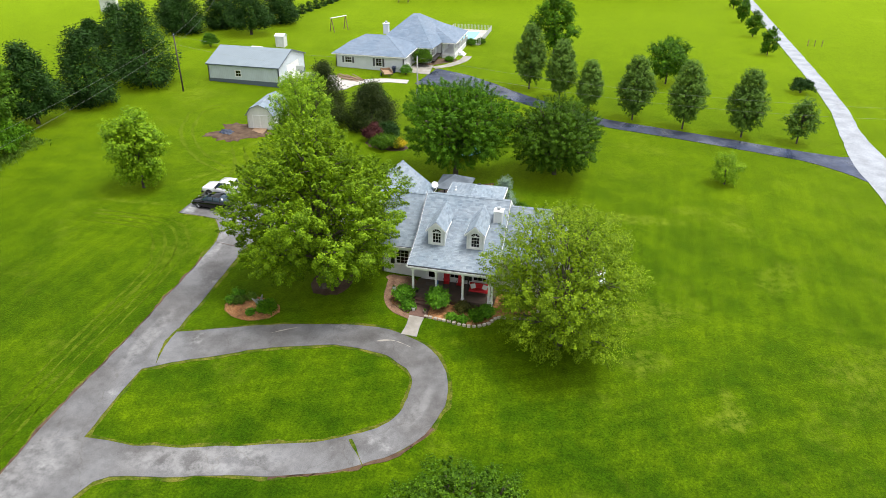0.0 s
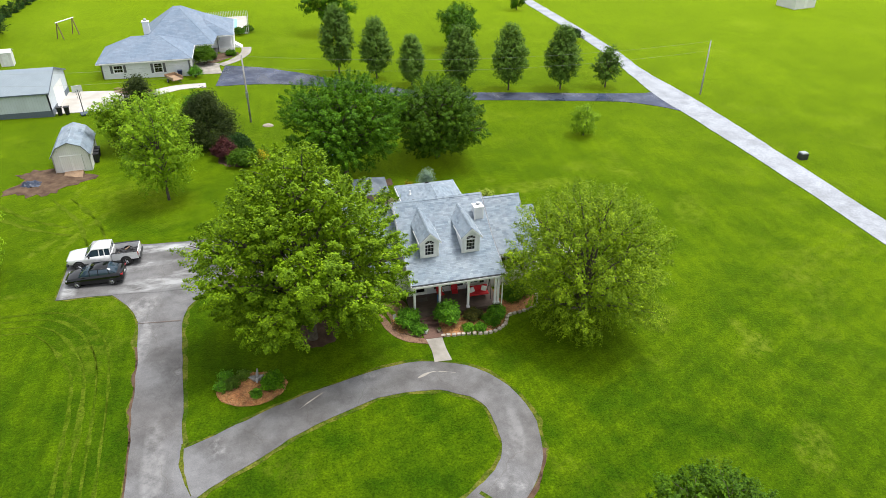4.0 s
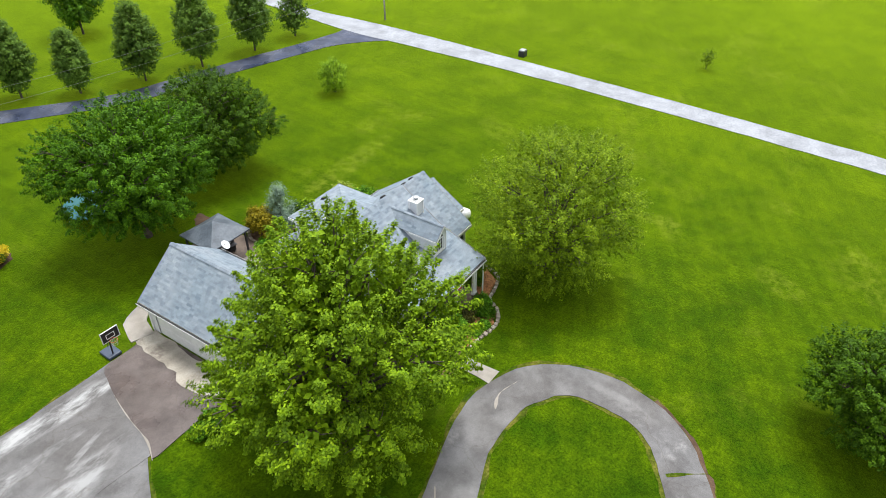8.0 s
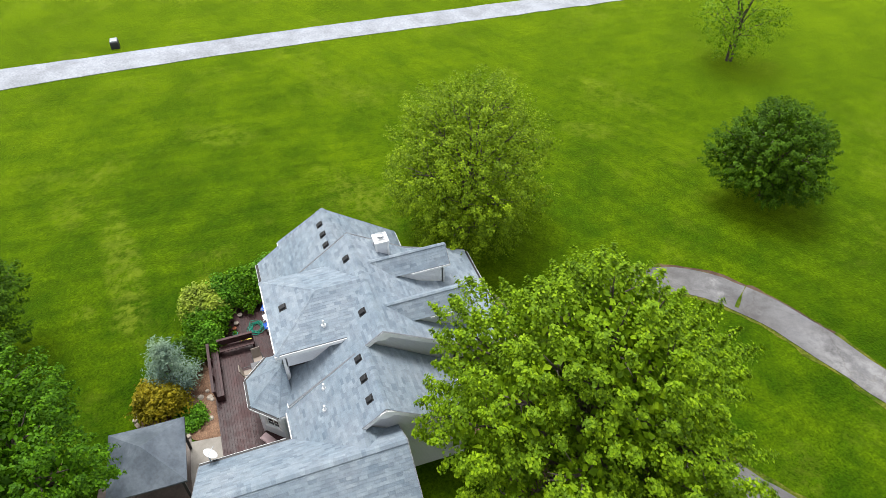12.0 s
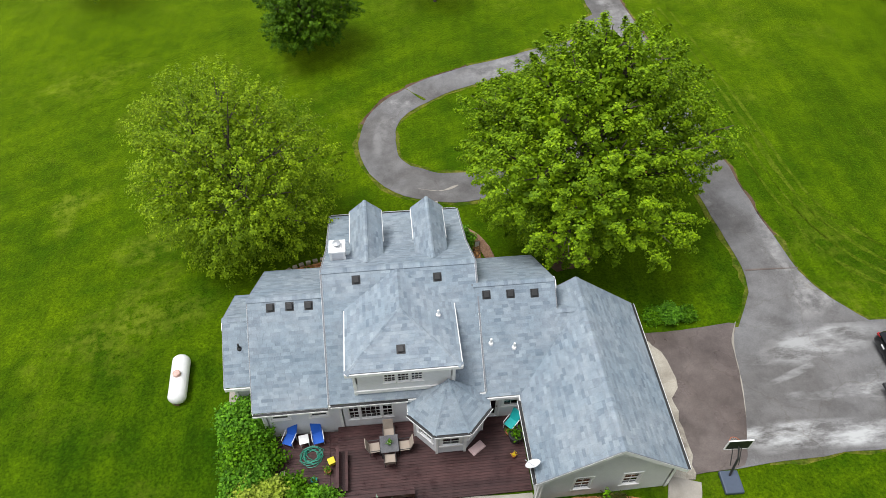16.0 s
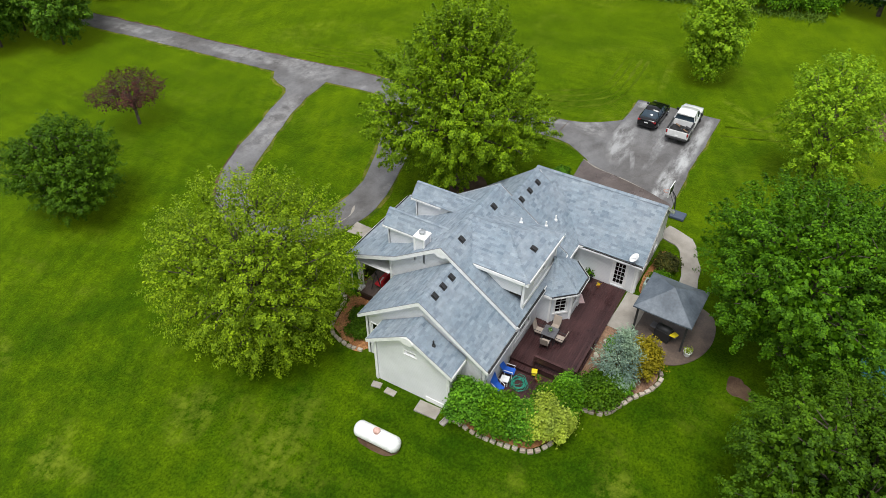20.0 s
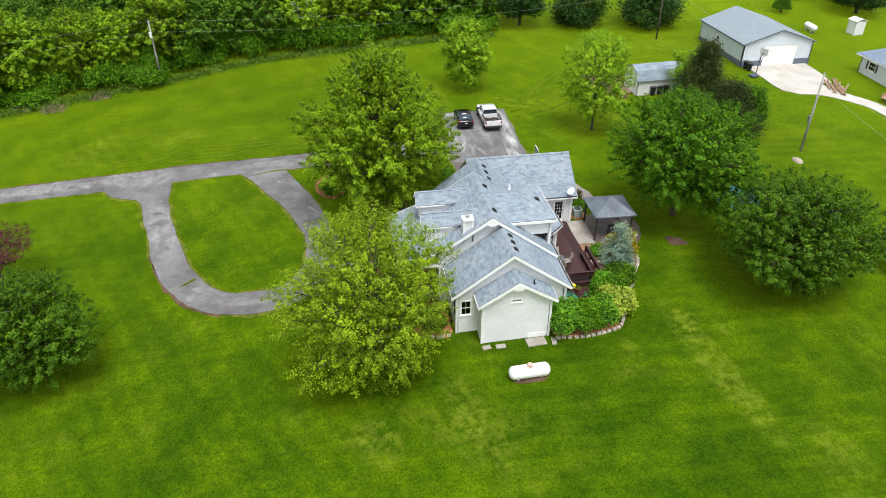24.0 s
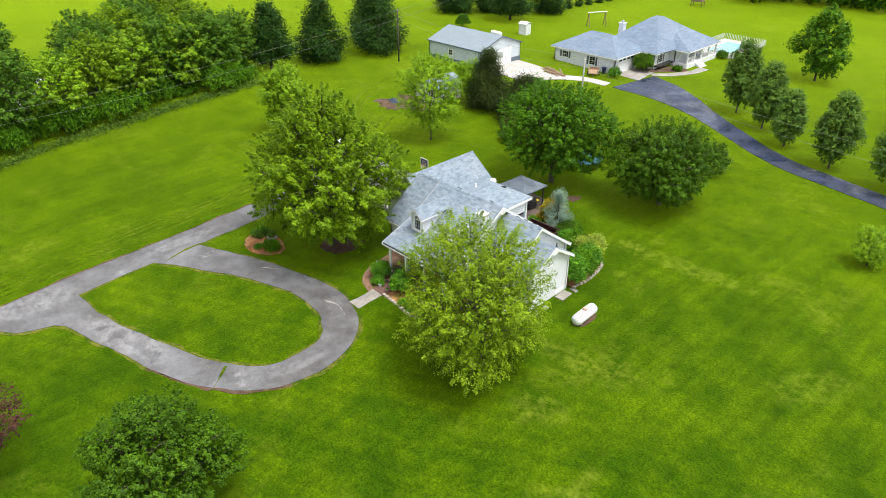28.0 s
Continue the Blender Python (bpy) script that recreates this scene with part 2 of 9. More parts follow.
def shingle_material(name, tones, blotch=1.0):
    m, n, l, b = nodes_of(name)
    geo, info = n.new("ShaderNodeNewGeometry"), n.new("ShaderNodeObjectInfo")
    add = n.new("ShaderNodeMath")
    add.operation = "ADD"
    l.new(geo.outputs["Random Per Island"], add.inputs[0])
    l.new(info.outputs["Random"], add.inputs[1])
    fr = n.new("ShaderNodeMath")
    fr.operation = "FRACT"
    l.new(add.outputs[0], fr.inputs[0])
    r = n.new("ShaderNodeValToRGB")
    r.color_ramp.elements[0].color, r.color_ramp.elements[1].color = (*tones[0], 1), (*tones[-1], 1)
    for i, c in enumerate(tones[1:-1]):
        r.color_ramp.elements.new((i + 1) / (len(tones) - 1)).color = (*c, 1)
    l.new(fr.outputs[0], r.inputs["Fac"])
    grit = noise_node(n, l, geo.outputs["Position"], 30.0, 3, 0.7)
    stain = noise_node(n, l, geo.outputs["Position"], 0.4, 4)
    blot = noise_node(n, l, geo.outputs["Position"], 2.0, 3, 0.6)
    c = mix_node(n, l, 1.0, r.outputs["Color"], ramp_node(n, l, grit, (0.8, 0.8, 0.8), (1.2, 1.2, 1.2), 0.3, 0.7), "MULTIPLY")
    c = mix_node(n, l, 1.0, c, ramp_node(n, l, stain, (0.88, 0.9, 0.94), (1.12, 1.06, 1.06), 0.35, 0.65), "MULTIPLY")
    c = mix_node(n, l, 1.0, c, ramp_node(n, l, blot, (1 - 0.18 * blotch, 1 - 0.17 * blotch, 1 - 0.15 * blotch), (1 + 0.1 * blotch,) * 3, 0.38, 0.6), "MULTIPLY")
    l.new(c, b.inputs["Base Color"])
    b.inputs["Roughness"].default_value = 0.8
    bump_node(n, l, grit, 0.4, 0.006, b)
    return m


def siding_material(name, c, lap=0.115, upright=False, depth=0.012):
    """Lapped boards: a saw-tooth relief, one tooth a board."""
    m, n, l, b = nodes_of(name)
    pos = place_of(n)
    sp = n.new("ShaderNodeSeparateXYZ")
    l.new(pos, sp.inputs[0])
    d = n.new("ShaderNodeMath")
    d.operation = "DIVIDE"
    if upright:
        s = n.new("ShaderNodeMath")
        s.operation = "ADD"
        l.new(sp.outputs["X"], s.inputs[0])
        l.new(sp.outputs["Y"], s.inputs[1])
        l.new(s.outputs[0], d.inputs[0])
    else:
        l.new(sp.outputs["Z"], d.inputs[0])
    d.inputs[1].default_value = lap
    f = n.new("ShaderNodeMath")
    f.operation = "FRACT"
    l.new(d.outputs[0], f.inputs[0])
    base = ramp_node(n, l, noise_node(n, l, pos, 0.8, 5), tuple(x * 0.9 for x in c), c, 0.35, 0.65)
    line = ramp_node(n, l, f.outputs[0], (0.8, 0.8, 0.8), (1, 1, 1), 0.0, 0.14)
    l.new(mix_node(n, l, 1.0, base, line, "MULTIPLY"), b.inputs["Base Color"])
    b.inputs["Roughness"].default_value = 0.6
    bump_node(n, l, f.outputs[0], 0.5, depth, b)
    return m


def wood_material(name, c1, c2, rough=0.55, stretch=(1, 14, 14)):
    m, n, l, b = nodes_of(name)
    geo, info = n.new("ShaderNodeNewGeometry"), n.new("ShaderNodeObjectInfo")
    mp = n.new("ShaderNodeMapping")
    mp.inputs["Scale"].default_value = stretch
    l.new(geo.outputs["Position"], mp.inputs["Vector"])
    grain = noise_node(n, l, mp.outputs["Vector"], 2.2, 5, 0.65)
    c = ramp_node(n, l, grain, c1, c2, 0.3, 0.7)
    c = mix_node(n, l, 1.0, c, ramp_node(n, l, info.outputs["Random"], (0.75, 0.75, 0.75), (1.2, 1.18, 1.15), 0, 1), "MULTIPLY")
    stain = noise_node(n, l, geo.outputs["Position"], 0.9, 5, 0.7)
    c = mix_node(n, l, 1.0, c, ramp_node(n, l, stain, (0.7, 0.7, 0.72), (1.15, 1.15, 1.15), 0.35, 0.62), "MULTIPLY")
    l.new(c, b.inputs["Base Color"])
    l.new(ramp_node(n, l, stain, (rough - 0.22,) * 3, (rough + 0.15,) * 3, 0.35, 0.6), b.inputs["Roughness"])
    b.inputs["Specular IOR Level"].default_value = 0.28
    bump_node(n, l, grain, 0.3, 0.004, b)
    return m


def glass_material(name, tint=(0.9, 0.95, 0.95)):
    m, n, l, b = nodes_of(name)
    b.inputs["Base Color"].default_value = (*tint, 1)
    b.inputs["Roughness"].default_value, b.inputs["Transmission Weight"].default_value, b.inputs["IOR"].default_value = 0.02, 1.0, 1.38
    return m


def varied(name, c1, c2, rough=0.8, relief=0.5):
    """Loose pieces, each with its own tone between two colours."""
    m, n, l, b = nodes_of(name)
    geo, info = n.new("ShaderNodeNewGeometry"), n.new("ShaderNodeObjectInfo")
    add = n.new("ShaderNodeMath")
    add.operation = "ADD"
    l.new(geo.outputs["Random Per Island"], add.inputs[0])
    l.new(info.outputs["Random"], add.inputs[1])
    fr = n.new("ShaderNodeMath")
    fr.operation = "FRACT"
    l.new(add.outputs[0], fr.inputs[0])
    g = noise_node(n, l, geo.outputs["Position"], 9.0, 4, 0.65)
    c = ramp_node(n, l, fr.outputs[0], c1, c2, 0, 1)
    l.new(mix_node(n, l, 1.0, c, ramp_node(n, l, g, (0.75, 0.75, 0.75), (1.2, 1.2, 1.2), 0.3, 0.7), "MULTIPLY"), b.inputs["Base Color"])
    b.inputs["Roughness"].default_value = rough
    bump_node(n, l, g, relief, 0.01, b)
    return m


GRASS = grass_material()
ASPHALT = asphalt_material("old_asphalt", (0.1056, 0.103, 0.1026), (0.1584, 0.1568, 0.1584), (0.33, 0.326, 0.322), 0.6, 0.55, 1.0, ((-23.6, -0.4, 2.4, 1.3, 60, 0.56), (-23.0, -4.3, 3.5, 0.5, 88, 0.50), (-21.2, -30.0, 5.0, 2.6, 80, 0.37), (-11.0, -26.0, 6.5, 1.6, 16, 0.46), (-20.4, -38.0, 7.0, 1.0, 92, 0.50), (-21.4, -16.5, 5.0, 0.8, 92, 0.37), (-19.5, -55.0, 6.0, 0.9, 92, 0.43), (0.4, -18.2, 3.0, 0.6, 80, 0.25)))
PAD_ASPHALT = asphalt_material("pad_asphalt", (0.12, 0.118, 0.118), (0.168, 0.167, 0.169), (0.4, 0.405, 0.405), 0.6, 0.55, 0.35, ((-20.6, 8.1, 7.5, 0.9, -4, 1.0), (-27.2, 8.6, 3.5, 0.6, 0, 0.6), (-22.6, 3.0, 4.0, 1.3, 8, 0.65), (-29.2, 3.0, 0.7, 2.4, 0, 0.7), (-20.5, 4.6, 2.4, 0.25, 18, 0.4), (-18.1, 8.4, 1.6, 0.5, 10, 0.3)))
BROWN_ASPHALT = asphalt_material("stained_asphalt", (0.1, 0.077, 0.067), (0.15, 0.122, 0.108), (0.24, 0.205, 0.18), 0.62, 0.45)
# the blue of the sky mirrored in wet asphalt is mixed into these colours
BLACK_ASPHALT = asphalt_material("new_sky_tinted_asphalt", (0.022, 0.031, 0.06), (0.041, 0.055, 0.1), (0.055, 0.063, 0.095), 0.6, 0.9)
APRON = asphalt_material("broken_apron", (0.34, 0.31, 0.255), (0.44, 0.41, 0.345), (0.12, 0.096, 0.08), 0.5, 0.3)
BED_EARTH = surface("straw_flecked_earth", (0.16, 0.085, 0.05), (0.3, 0.18, 0.11), 1.6, 14.0, 0.95, 0.8, 0.03, grain=0.5)
WET_BROWN = asphalt_material("wet_brown_asphalt", (0.085, 0.066, 0.06), (0.135, 0.11, 0.1), (0.2, 0.17, 0.15), 0.6, 0.85)
DRY_GRASS = surface("dry_verge", (0.035, 0.07, 0.004), (0.15, 0.145, 0.025), 1.1, 7.0, 0.9, 0.5, 0.03, lo=0.38, hi=0.7, grain=0.5, spec=0.05, sheen=0.9)
TRACK_GRASS = surface("flattened_grass", (0.042, 0.082, 0.002), (0.08, 0.12, 0.007), 1.2, 7.0, 0.9, 0.5, 0.03, lo=0.4, hi=0.62, grain=0.5, spec=0.03, sheen=1.0)
PORCH_BOARDS = wood_material("porch_boards", (0.06, 0.042, 0.035), (0.12, 0.088, 0.072), 0.6)
GRAVEL = surface("white_gravel", (0.2517, 0.2652, 0.2894), (0.3481, 0.3671, 0.4026), 0.5, 5.0, 0.9, 0.6, 0.03)
CONCRETE = surface("concrete", (0.235, 0.212, 0.18), (0.345, 0.317, 0.278), 0.9, 18.0, 0.7, 0.2, 0.004, grain=0.08)
WHITE_CONCRETE = surface("pale_concrete", (0.367, 0.34, 0.298), (0.465, 0.44, 0.405), 0.5, 10.0, 0.8, 0.2, 0.004, grain=0.06)
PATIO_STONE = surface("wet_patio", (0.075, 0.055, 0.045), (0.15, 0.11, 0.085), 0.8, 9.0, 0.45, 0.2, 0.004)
MULCH = surface("bark_mulch", (0.3105, 0.125, 0.044), (0.567, 0.275, 0.11), 1.1, 9.0, 0.95, 0.8, 0.03, grain=0.55)
# earth brown; also stands in for the shade below the propane tank
DIRT_AND_SHADE = surface("bare_earth_and_shade", (0.06, 0.031, 0.016), (0.12, 0.074, 0.042), 1.2, 12.0, 0.95, 0.7, 0.03)
STONE = varied("edging_stone", (0.34, 0.28, 0.22), (0.55, 0.48, 0.4), 0.85, 0.6)
SHINGLE = shingle_material("grey_shingle", [(0.1487, 0.1914, 0.2289), (0.2072, 0.2583, 0.2962), (0.2268, 0.2800, 0.3157), (0.1780, 0.2199, 0.2561), (0.2560, 0.3109, 0.3448), (0.2014, 0.2457, 0.2775)], 0.6)
SHINGLE_BLUE = shingle_material("blue_grey_shingle", [(0.1404, 0.1902, 0.251), (0.1685, 0.2225, 0.2864), (0.1584, 0.2064, 0.2641), (0.1858, 0.2426, 0.308)], 0.3)
ROOF_DECK = surface("roof_deck", (0.17, 0.18, 0.2), (0.2, 0.21, 0.23), 1.0, 20, 0.85)
SIDING = siding_material("greige_siding", (0.79, 0.795, 0.82))
SIDING_PALE = siding_material("pale_siding", (0.77, 0.79, 0.82), 0.115)
STEEL_WALL = siding_material("pale_steel_sheet", (0.6452, 0.7008, 0.7565), 0.3, True, 0.02)
STEEL_DARK = siding_material("slate_steel_sheet", (0.13, 0.16, 0.2), 0.3, True, 0.02)
STEEL_ROOF = siding_material("steel_roof_sheet", (0.219, 0.2639, 0.2959), 0.3, True, 0.02)
SHED_WALL = siding_material("shed_boards", (0.8, 0.795, 0.78), 0.2, True, 0.008)
WHITE = paint("white_trim", (0.87, 0.87, 0.865), 0.45)
WHITE_GLOSS = paint("white_car_paint", (0.82, 0.82, 0.82), 0.2, 0.0, 1.0)
BLACK_GLOSS = paint("black_car_paint", (0.004, 0.0045, 0.006), 0.1, 0.0, 0.0)
TANK_WHITE = paint("white_enamel", (0.78, 0.78, 0.78), 0.35)
DARK = paint("dark_metal", (0.03, 0.03, 0.032), 0.5)
BLACK = paint("black_plastic", (0.015, 0.015, 0.016), 0.55)
RUBBER = paint("tyre_rubber", (0.02, 0.02, 0.02), 0.85)
CHROME = paint("bright_metal", (0.7, 0.71, 0.72), 0.25, 1.0)
GALVANISED = paint("galvanised_steel", (0.45, 0.47, 0.49), 0.45, 0.7)
RED = paint("red_fabric", (0.5, 0.012, 0.02), 0.75)
REDLAMP = paint("red_lens", (0.35, 0.01, 0.015), 0.2)
BLUE = paint("blue_sling", (0.01, 0.1, 0.5), 0.7)
TEAL = paint("teal_plastic", (0.01, 0.36, 0.36), 0.5)
PAD_BLUE = paint("faded_blue_vinyl", (0.015, 0.12, 0.13), 0.6)
GREEN_HOSE = paint("green_hose", (0.015, 0.28, 0.19), 0.45)
YELLOW = paint("yellow_plastic", (0.75, 0.6, 0.02), 0.5)
TERRACOTTA = surface("terracotta", (0.28, 0.08, 0.035), (0.4, 0.13, 0.06), 3.0, 20, 0.8)
TAN = paint("tan_sling", (0.36, 0.3, 0.25), 0.8)
STEEL_GREY = surface("slate_tabletop", (0.075, 0.075, 0.085), (0.13, 0.13, 0.14), 2.0, 20, 0.4)
GAZEBO_CLOTH = surface("grey_canopy", (0.072, 0.09, 0.1116), (0.1368, 0.162, 0.1908), 0.8, 6.0, 0.6, 0.3, 0.02)
DECKWOOD = wood_material("stained_deck_boards", (0.032, 0.0145, 0.0145), (0.074, 0.034, 0.034), 0.45)
WOOD_POLE = wood_material("weathered_pole", (0.26, 0.25, 0.235), (0.44, 0.43, 0.41), 0.85, (14, 14, 1))
DARK_POLE = wood_material("dark_pole", (0.06, 0.048, 0.04), (0.13, 0.11, 0.09), 0.85, (14, 14, 1))
OLDWOOD = wood_material("old_timber", (0.2, 0.13, 0.08), (0.36, 0.25, 0.16), 0.8)
BARK = surface("bark", (0.06, 0.045, 0.035), (0.13, 0.105, 0.085), 3.0, 16.0, 0.9, 0.8, 0.03)
CARPET = surface("dark_carpet", (0.024, 0.0204, 0.018), (0.039, 0.033, 0.0288), 1.0, 30, 0.95)
GLASS = glass_material("tinted_window_glass", (0.045, 0.0495, 0.0612))
CARGLASS = paint("tinted_glass", (0.03, 0.05, 0.07), 0.04)
CLOTH_WHITE = paint("white_blind", (0.7, 0.7, 0.69), 0.8)
BRICK = varied("brown_brick", (0.075, 0.036, 0.028), (0.14, 0.075, 0.055), 0.8, 0.5)
POOL = paint("pool_water", (0.2, 0.5, 0.62), 0.1)
LEAF_MAPLE = foliage("maple_leaves", (0.04341, 0.09299, 0.002556), (0.1549, 0.2782, 0.007089), (0.3348, 0.4948, 0.01278))
LEAF_OLIVE = foliage("olive_leaves", (0.05878, 0.1134, 0.003758), (0.212, 0.3349, 0.009367), (0.4115, 0.558, 0.01877))
LEAF_DARK = foliage("dark_leaves", (0.01862, 0.06513, 0.001807), (0.0706, 0.1869, 0.00503), (0.1698, 0.3634, 0.009078))
LEAF_ROUND = foliage("dense_leaves", (0.01989, 0.05389, 0.002236), (0.0663, 0.1538, 0.005453), (0.1359, 0.2603, 0.01044))
LEAF_BRIGHT = foliage("bright_leaves", (0.1005, 0.2239, 0.007488), (0.2009, 0.3582, 0.01248), (0.3444, 0.5037, 0.01872))
LEAF_PEAR = foliage("pear_leaves", (0.05687, 0.1268, 0.02002), (0.1137, 0.2145, 0.03146), (0.1787, 0.303, 0.05005))
LEAF_RED = foliage("purple_leaves", (0.04425, 0.01482, 0.02016), (0.08414, 0.02696, 0.0321), (0.1376, 0.05054, 0.04586))
LEAF_CEDAR = foliage("cedar_needles", (0.0108, 0.0378, 0.0055), (0.024, 0.07, 0.0088), (0.0504, 0.1232, 0.0143), 0.1)
LEAF_SPRUCE = foliage("spruce_needles", (0.012, 0.029, 0.0055), (0.032, 0.052, 0.009), (0.075, 0.096, 0.017), 0.1)
LEAF_BROWN = foliage("bronzed_needles", (0.022, 0.034, 0.009), (0.05, 0.058, 0.013), (0.1, 0.088, 0.022), 0.1)
LEAF_BLUE = foliage("blue_spruce_needles", (0.1122, 0.187, 0.1496), (0.215, 0.3179, 0.2618), (0.3366, 0.4488, 0.3927), 0.15)
LEAF_GOLD = foliage("gold_leaves", (0.143, 0.143, 0.011), (0.275, 0.231, 0.0132), (0.396, 0.33, 0.022))
LEAF_SNOW = foliage("pale_blossom", (0.1854, 0.2818, 0.02376), (0.3212, 0.416, 0.0528), (0.4324, 0.5233, 0.1003))
LEAF_WOODS = foliage("woodland_leaves", (0.02513, 0.07254, 0.005746), (0.08378, 0.1949, 0.0134), (0.1843, 0.3264, 0.02298))
LEAF_YELLOW = foliage("yellow_leaves", (0.374, 0.3085, 0.00935), (0.561, 0.4488, 0.0187), (0.7012, 0.5797, 0.0374))
LEAF_HEDGE = foliage("hedge_leaves", (0.02925, 0.09546, 0.00702), (0.0975, 0.2621, 0.0156), (0.2106, 0.4493, 0.02808))
LEAF_RANK = foliage("rank_grass", (0.05, 0.11, 0.012), (0.09, 0.17, 0.018), (0.16, 0.23, 0.04))
BARN_RED = siding_material("red_barn_boards", (0.4, 0.03, 0.025), 0.3, True, 0.01)
MULCH_CHIPS = foliage("mulch_chips", (0.2, 0.08, 0.035), (0.42, 0.22, 0.1), (0.62, 0.42, 0.24), 0.0, 0.9)
BRUSH = foliage("dry_brush", (0.12, 0.085, 0.06), (0.26, 0.2, 0.15), (0.45, 0.38, 0.3), 0.0, 0.9)
WIRE = paint("weathered_wire", (0.3, 0.32, 0.28), 0.7)

# ---- helpers for meshes ----
def mesh_ob(name, verts, faces, material, parent=None, label="", smooth=False):
    me = bpy.data.meshes.new(name)
    me.from_pydata([tuple(v) for v in verts], [], faces)
    me.materials.append(material)
    if smooth:
        me.shade_smooth()
    ob = new(name, me)
    if parent is not None:
        ob.parent = parent
    if label:
        ob["label"] = label
    return ob


def part(name, bm, material, parent, label="", smooth=False):
    """One bmesh as one mesh object under a thing or a part."""
    me = bpy.data.meshes.new(name)
    bm.to_mesh(me)
    bm.free()
    me.materials.append(material)
    if smooth:
        me.shade_smooth()
    ob = new(name, me)
    ob.parent = parent
    if label:
        ob["label"] = label
    return ob


def thing(name, label, category, x=0.0, y=0.0, z=0.0, turn=0.0, group="", kind=""):
    ob = new(name)
    ob.matrix_basis = pose(x, y, z, 0, 0, turn)
    ob.empty_display_size = 0.2
    return tagged(ob, label, category, group, kind)


def box(bm, x0, x1, y0, y1, z0, z1, m=None, bevel=0.0):
    vs = [bm.verts.new((x, y, z)) for z in (z0, z1) for y in (y0, y1) for x in (x0, x1)]
    fs = [bm.faces.new([vs[i] for i in f]) for f in ((0, 2, 3, 1), (4, 5, 7, 6), (0, 1, 5, 4), (2, 6, 7, 3), (0, 4, 6, 2), (1, 3, 7, 5))]
    if bevel:
        es = list({e for f in fs for e in f.edges})
        r = bmesh.ops.bevel(bm, geom=es, offset=bevel, segments=2, affect="EDGES", profile=0.5)
        vs = list({v for f in r["faces"] for v in f.verts} | {v for v in vs if v.is_valid})
    if m is not None:
        live = [v for v in vs if v.is_valid]
        bmesh.ops.transform(bm, matrix=m, verts=live)
        if m.determinant() < 0:
            bmesh.ops.reverse_faces(bm, faces=list({f for v in live for f in v.link_faces}))
    return bm


def boxes(*args, bevel=0.0):
    bm = bmesh.new()
    for a in args:
        box(bm, *a, bevel=bevel)
    return bm


def prism(bm, poly, depth):
    """A flat polygon given as 3D points, made into a slab by the vector depth."""
    a = [bm.verts.new(p) for p in poly]
    b = [bm.verts.new(Vector(p) + Vector(depth)) for p in poly]
    bm.faces.new(a)
    bm.faces.new(list(reversed(b)))
    for i in range(len(a)):
        j = (i + 1) % len(a)
        bm.faces.new((a[j], a[i], b[i], b[j]))
    return bm


def rod(bm, p, q, r0, r1=None, n=8):
    """A round bar from p to q."""
    p, q = Vector(p), Vector(q)
    r1 = r0 if r1 is None else r1
    d = (q - p).normalized()
    u = d.orthogonal().normalized()
    w = d.cross(u)
    rings = []
    for c, r in ((p, r0), (q, r1)):
        rings.append([bm.verts.new(c + (u * math.cos(2 * math.pi * i / n) + w * math.sin(2 * math.pi * i / n)) * r) for i in range(n)])
    for i in range(n):
        j = (i + 1) % n
        bm.faces.new((rings[0][i], rings[0][j], rings[1][j], rings[1][i]))
    bm.faces.new(list(reversed(rings[0])))
    bm.faces.new(rings[1])
    return bm


def lathe(bm, profile, n=16, m=None):
    """Turns (radius, height) pairs round the z axis."""
    rings, made = [], []
    for r, z in profile:
        ring = [bm.verts.new((r * math.cos(2 * math.pi * i / n), r * math.sin(2 * math.pi * i / n), z)) for i in range(n)]
        rings.append(ring)
        made += ring
    for a, b in zip(rings, rings[1:]):
        for i in range(n):
            j = (i + 1) % n
            bm.faces.new((a[i], a[j], b[j], b[i]))
    bm.faces.new(list(reversed(rings[0])))
    bm.faces.new(rings[-1])
    if m is not None:
        bmesh.ops.transform(bm, matrix=m, verts=made)
    return bm


def spline(points, step=0.8, closed=False):
    """Catmull-Rom through rows of numbers."""
    p = np.array(points, float)
    n = len(p)
    out = []
    for i in range(n if closed else n - 1):
        if closed:
            a, b, c, d = p[i - 1], p[i], p[(i + 1) % n], p[(i + 2) % n]
        else:
            a, b, c, d = p[max(i - 1, 0)], p[i], p[i + 1], p[min(i + 2, n - 1)]
        k = max(2, int(np.linalg.norm((c - b)[:2]) / step))
        for t in np.arange(k) / k:
            out.append(0.5 * (2 * b + (c - a) * t + (2 * a - 5 * b + 4 * c - d) * t * t + (3 * b - a - 3 * c + d) * t ** 3))
    if not closed:
        out.append(p[-1])
    return np.array(out)


# ---- the lie of the land: it falls gently from the woods towards the gravel road ----
LIE = (0.0052, -0.0365, 0.024, 0.0072, 0.0093, -0.0149)


def land(x, y):
    a, b = 60 * math.tanh(x / 60), 60 * math.tanh(y / 60)
    return LIE[0] + LIE[1] * a + LIE[2] * b + (LIE[3] * a * a + LIE[4] * a * b + LIE[5] * b * b) / 60


def axis_steps():
    near = list(np.arange(-80, 80.01, 2.0))
    far = [80 + 2.0 * (1.13 ** k - 1) / 0.13 for k in range(1, 42)]
    far = [f for f in far if f < 2600] + [2600]
    return [-f for f in reversed(far)] + near + far


